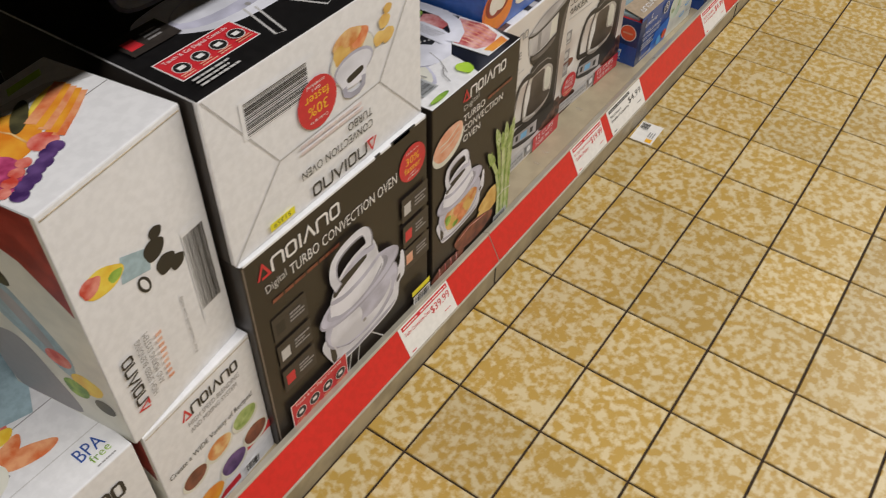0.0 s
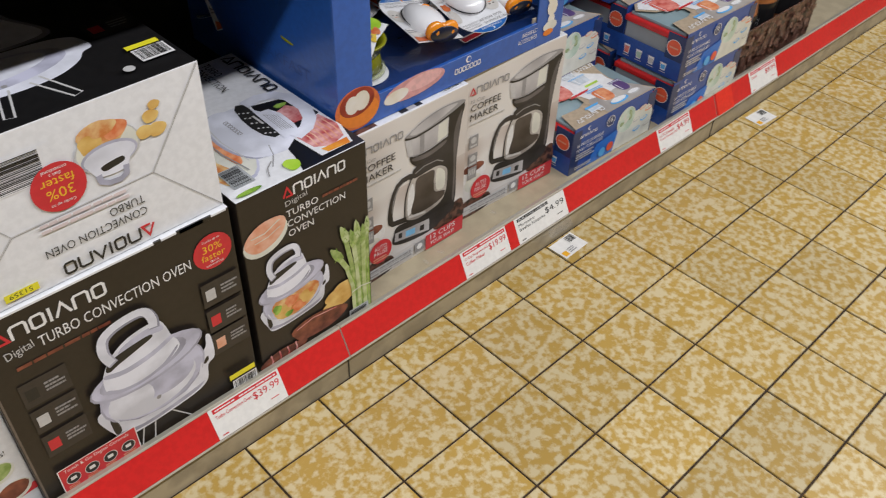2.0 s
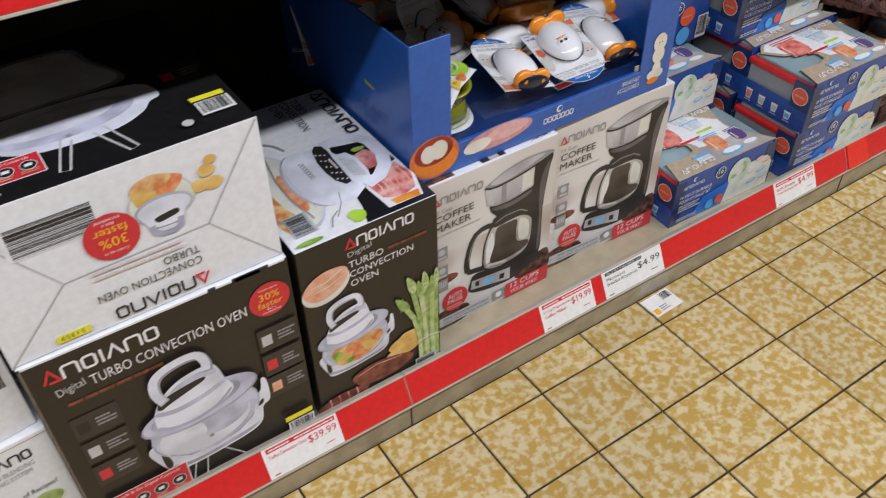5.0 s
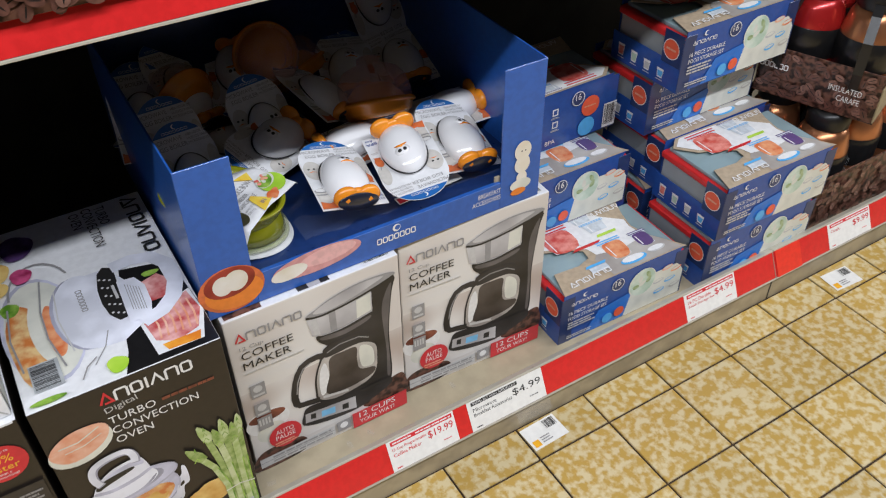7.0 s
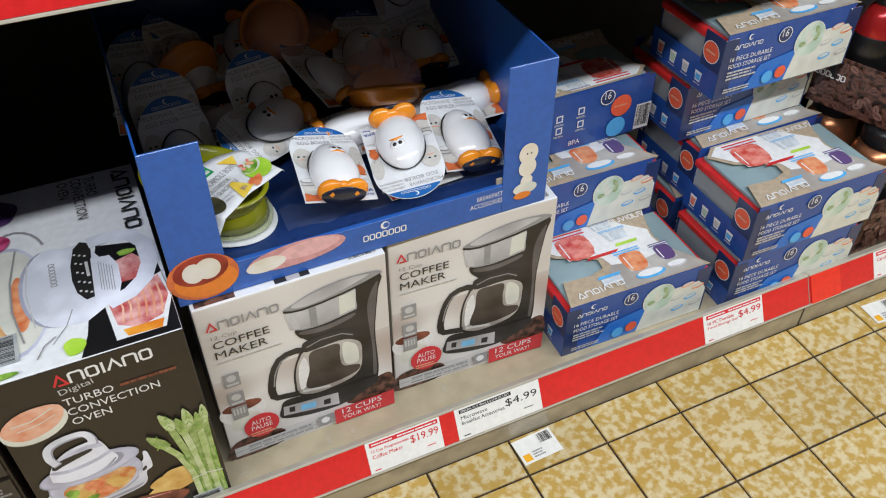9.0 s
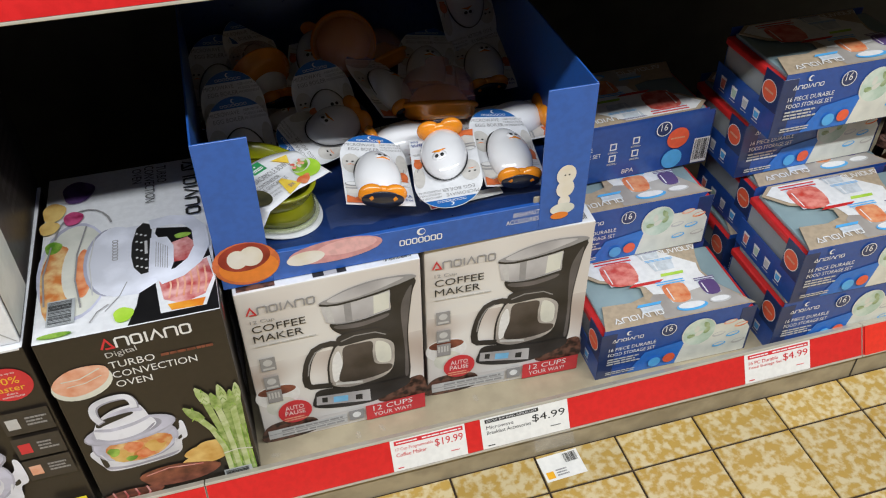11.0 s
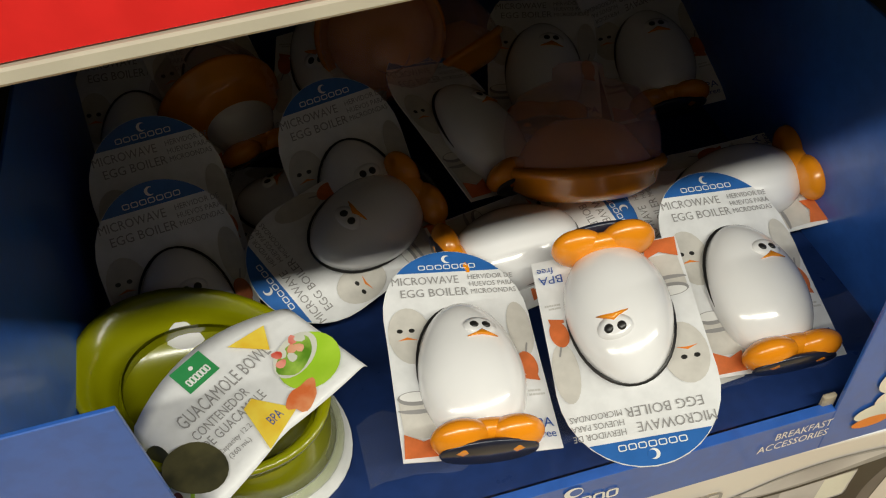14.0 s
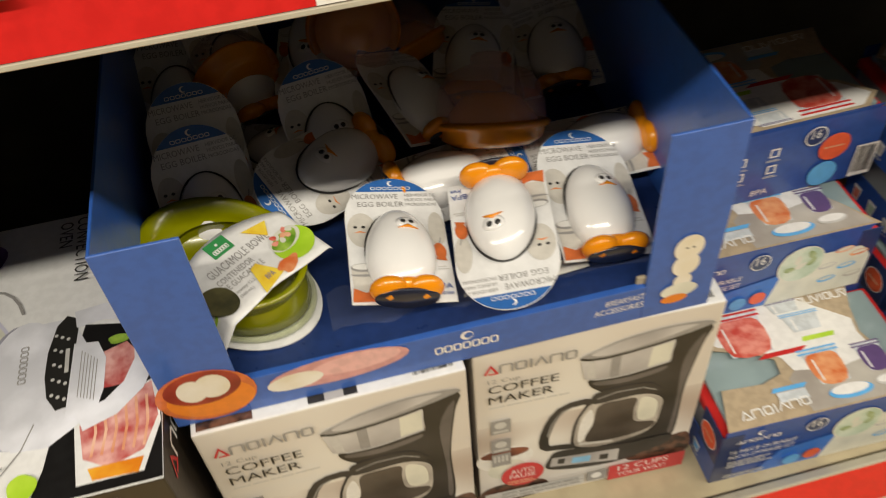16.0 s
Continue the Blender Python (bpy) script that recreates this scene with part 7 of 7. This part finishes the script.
# ---- floor tiles ----
TS = 0.16


def tile_mesh(name, x0, x1, y0, y1):
    bm = bmesh.new()
    g, e = 0.0022, 0.0012
    lo = [bm.verts.new(c) for c in ((x0 + g, y0 + g, -0.004), (x1 - g, y0 + g, -0.004), (x1 - g, y1 - g, -0.004), (x0 + g, y1 - g, -0.004))]
    mid = [bm.verts.new((v.co.x, v.co.y, -e)) for v in lo]
    hi = [bm.verts.new(c) for c in ((x0 + g + e, y0 + g + e, 0), (x1 - g - e, y0 + g + e, 0), (x1 - g - e, y1 - g - e, 0), (x0 + g + e, y1 - g - e, 0))]
    for a, b in ((lo, mid), (mid, hi)):
        for i in range(4):
            bm.faces.new((a[i], a[(i + 1) % 4], b[(i + 1) % 4], b[i]))
    bm.faces.new(hi)
    me = bpy.data.meshes.new(name)
    bm.to_mesh(me)
    bm.free()
    me.materials.append(M_TILE)
    return me


FULL, CUT = tile_mesh("tile", 0, TS, -TS, 0), tile_mesh("cut_tile", 0, TS, 0, 0.079)
rnd = random.Random(5)
for i in range(-5, 24):
    for j in range(-1, 9):
        ob = new("tile", CUT if j < 0 else FULL)
        ob.parent = FLOOR
        ob.matrix_basis = pose(i * TS, 0 if j < 0 else -j * TS, rnd.uniform(-0.0004, 0.0003), rnd.uniform(-0.15, 0.15), rnd.uniform(-0.15, 0.15), 0)
bm = bmesh.new()
vs, fs = [], []
for i in range(-37, 56):
    for j in range(0, 13):
        if -5 <= i < 24 and j < 9:
            continue
        k = len(vs)
        x, y = i * TS, -j * TS
        vs += [(x + 0.0022, y - TS + 0.0022, -0.0002), (x + TS - 0.0022, y - TS + 0.0022, -0.0002), (x + TS - 0.0022, y - 0.0022, -0.0002), (x + 0.0022, y - 0.0022, -0.0002)]
        fs.append((k, k + 1, k + 2, k + 3))
bm.free()
me = bpy.data.meshes.new("far_tiles")
me.from_pydata(vs, [], fs)
me.materials.append(M_TILE)
far = new("far_tiles", me)
far.parent = FLOOR
tagged(far, "", "", "", "stuff")
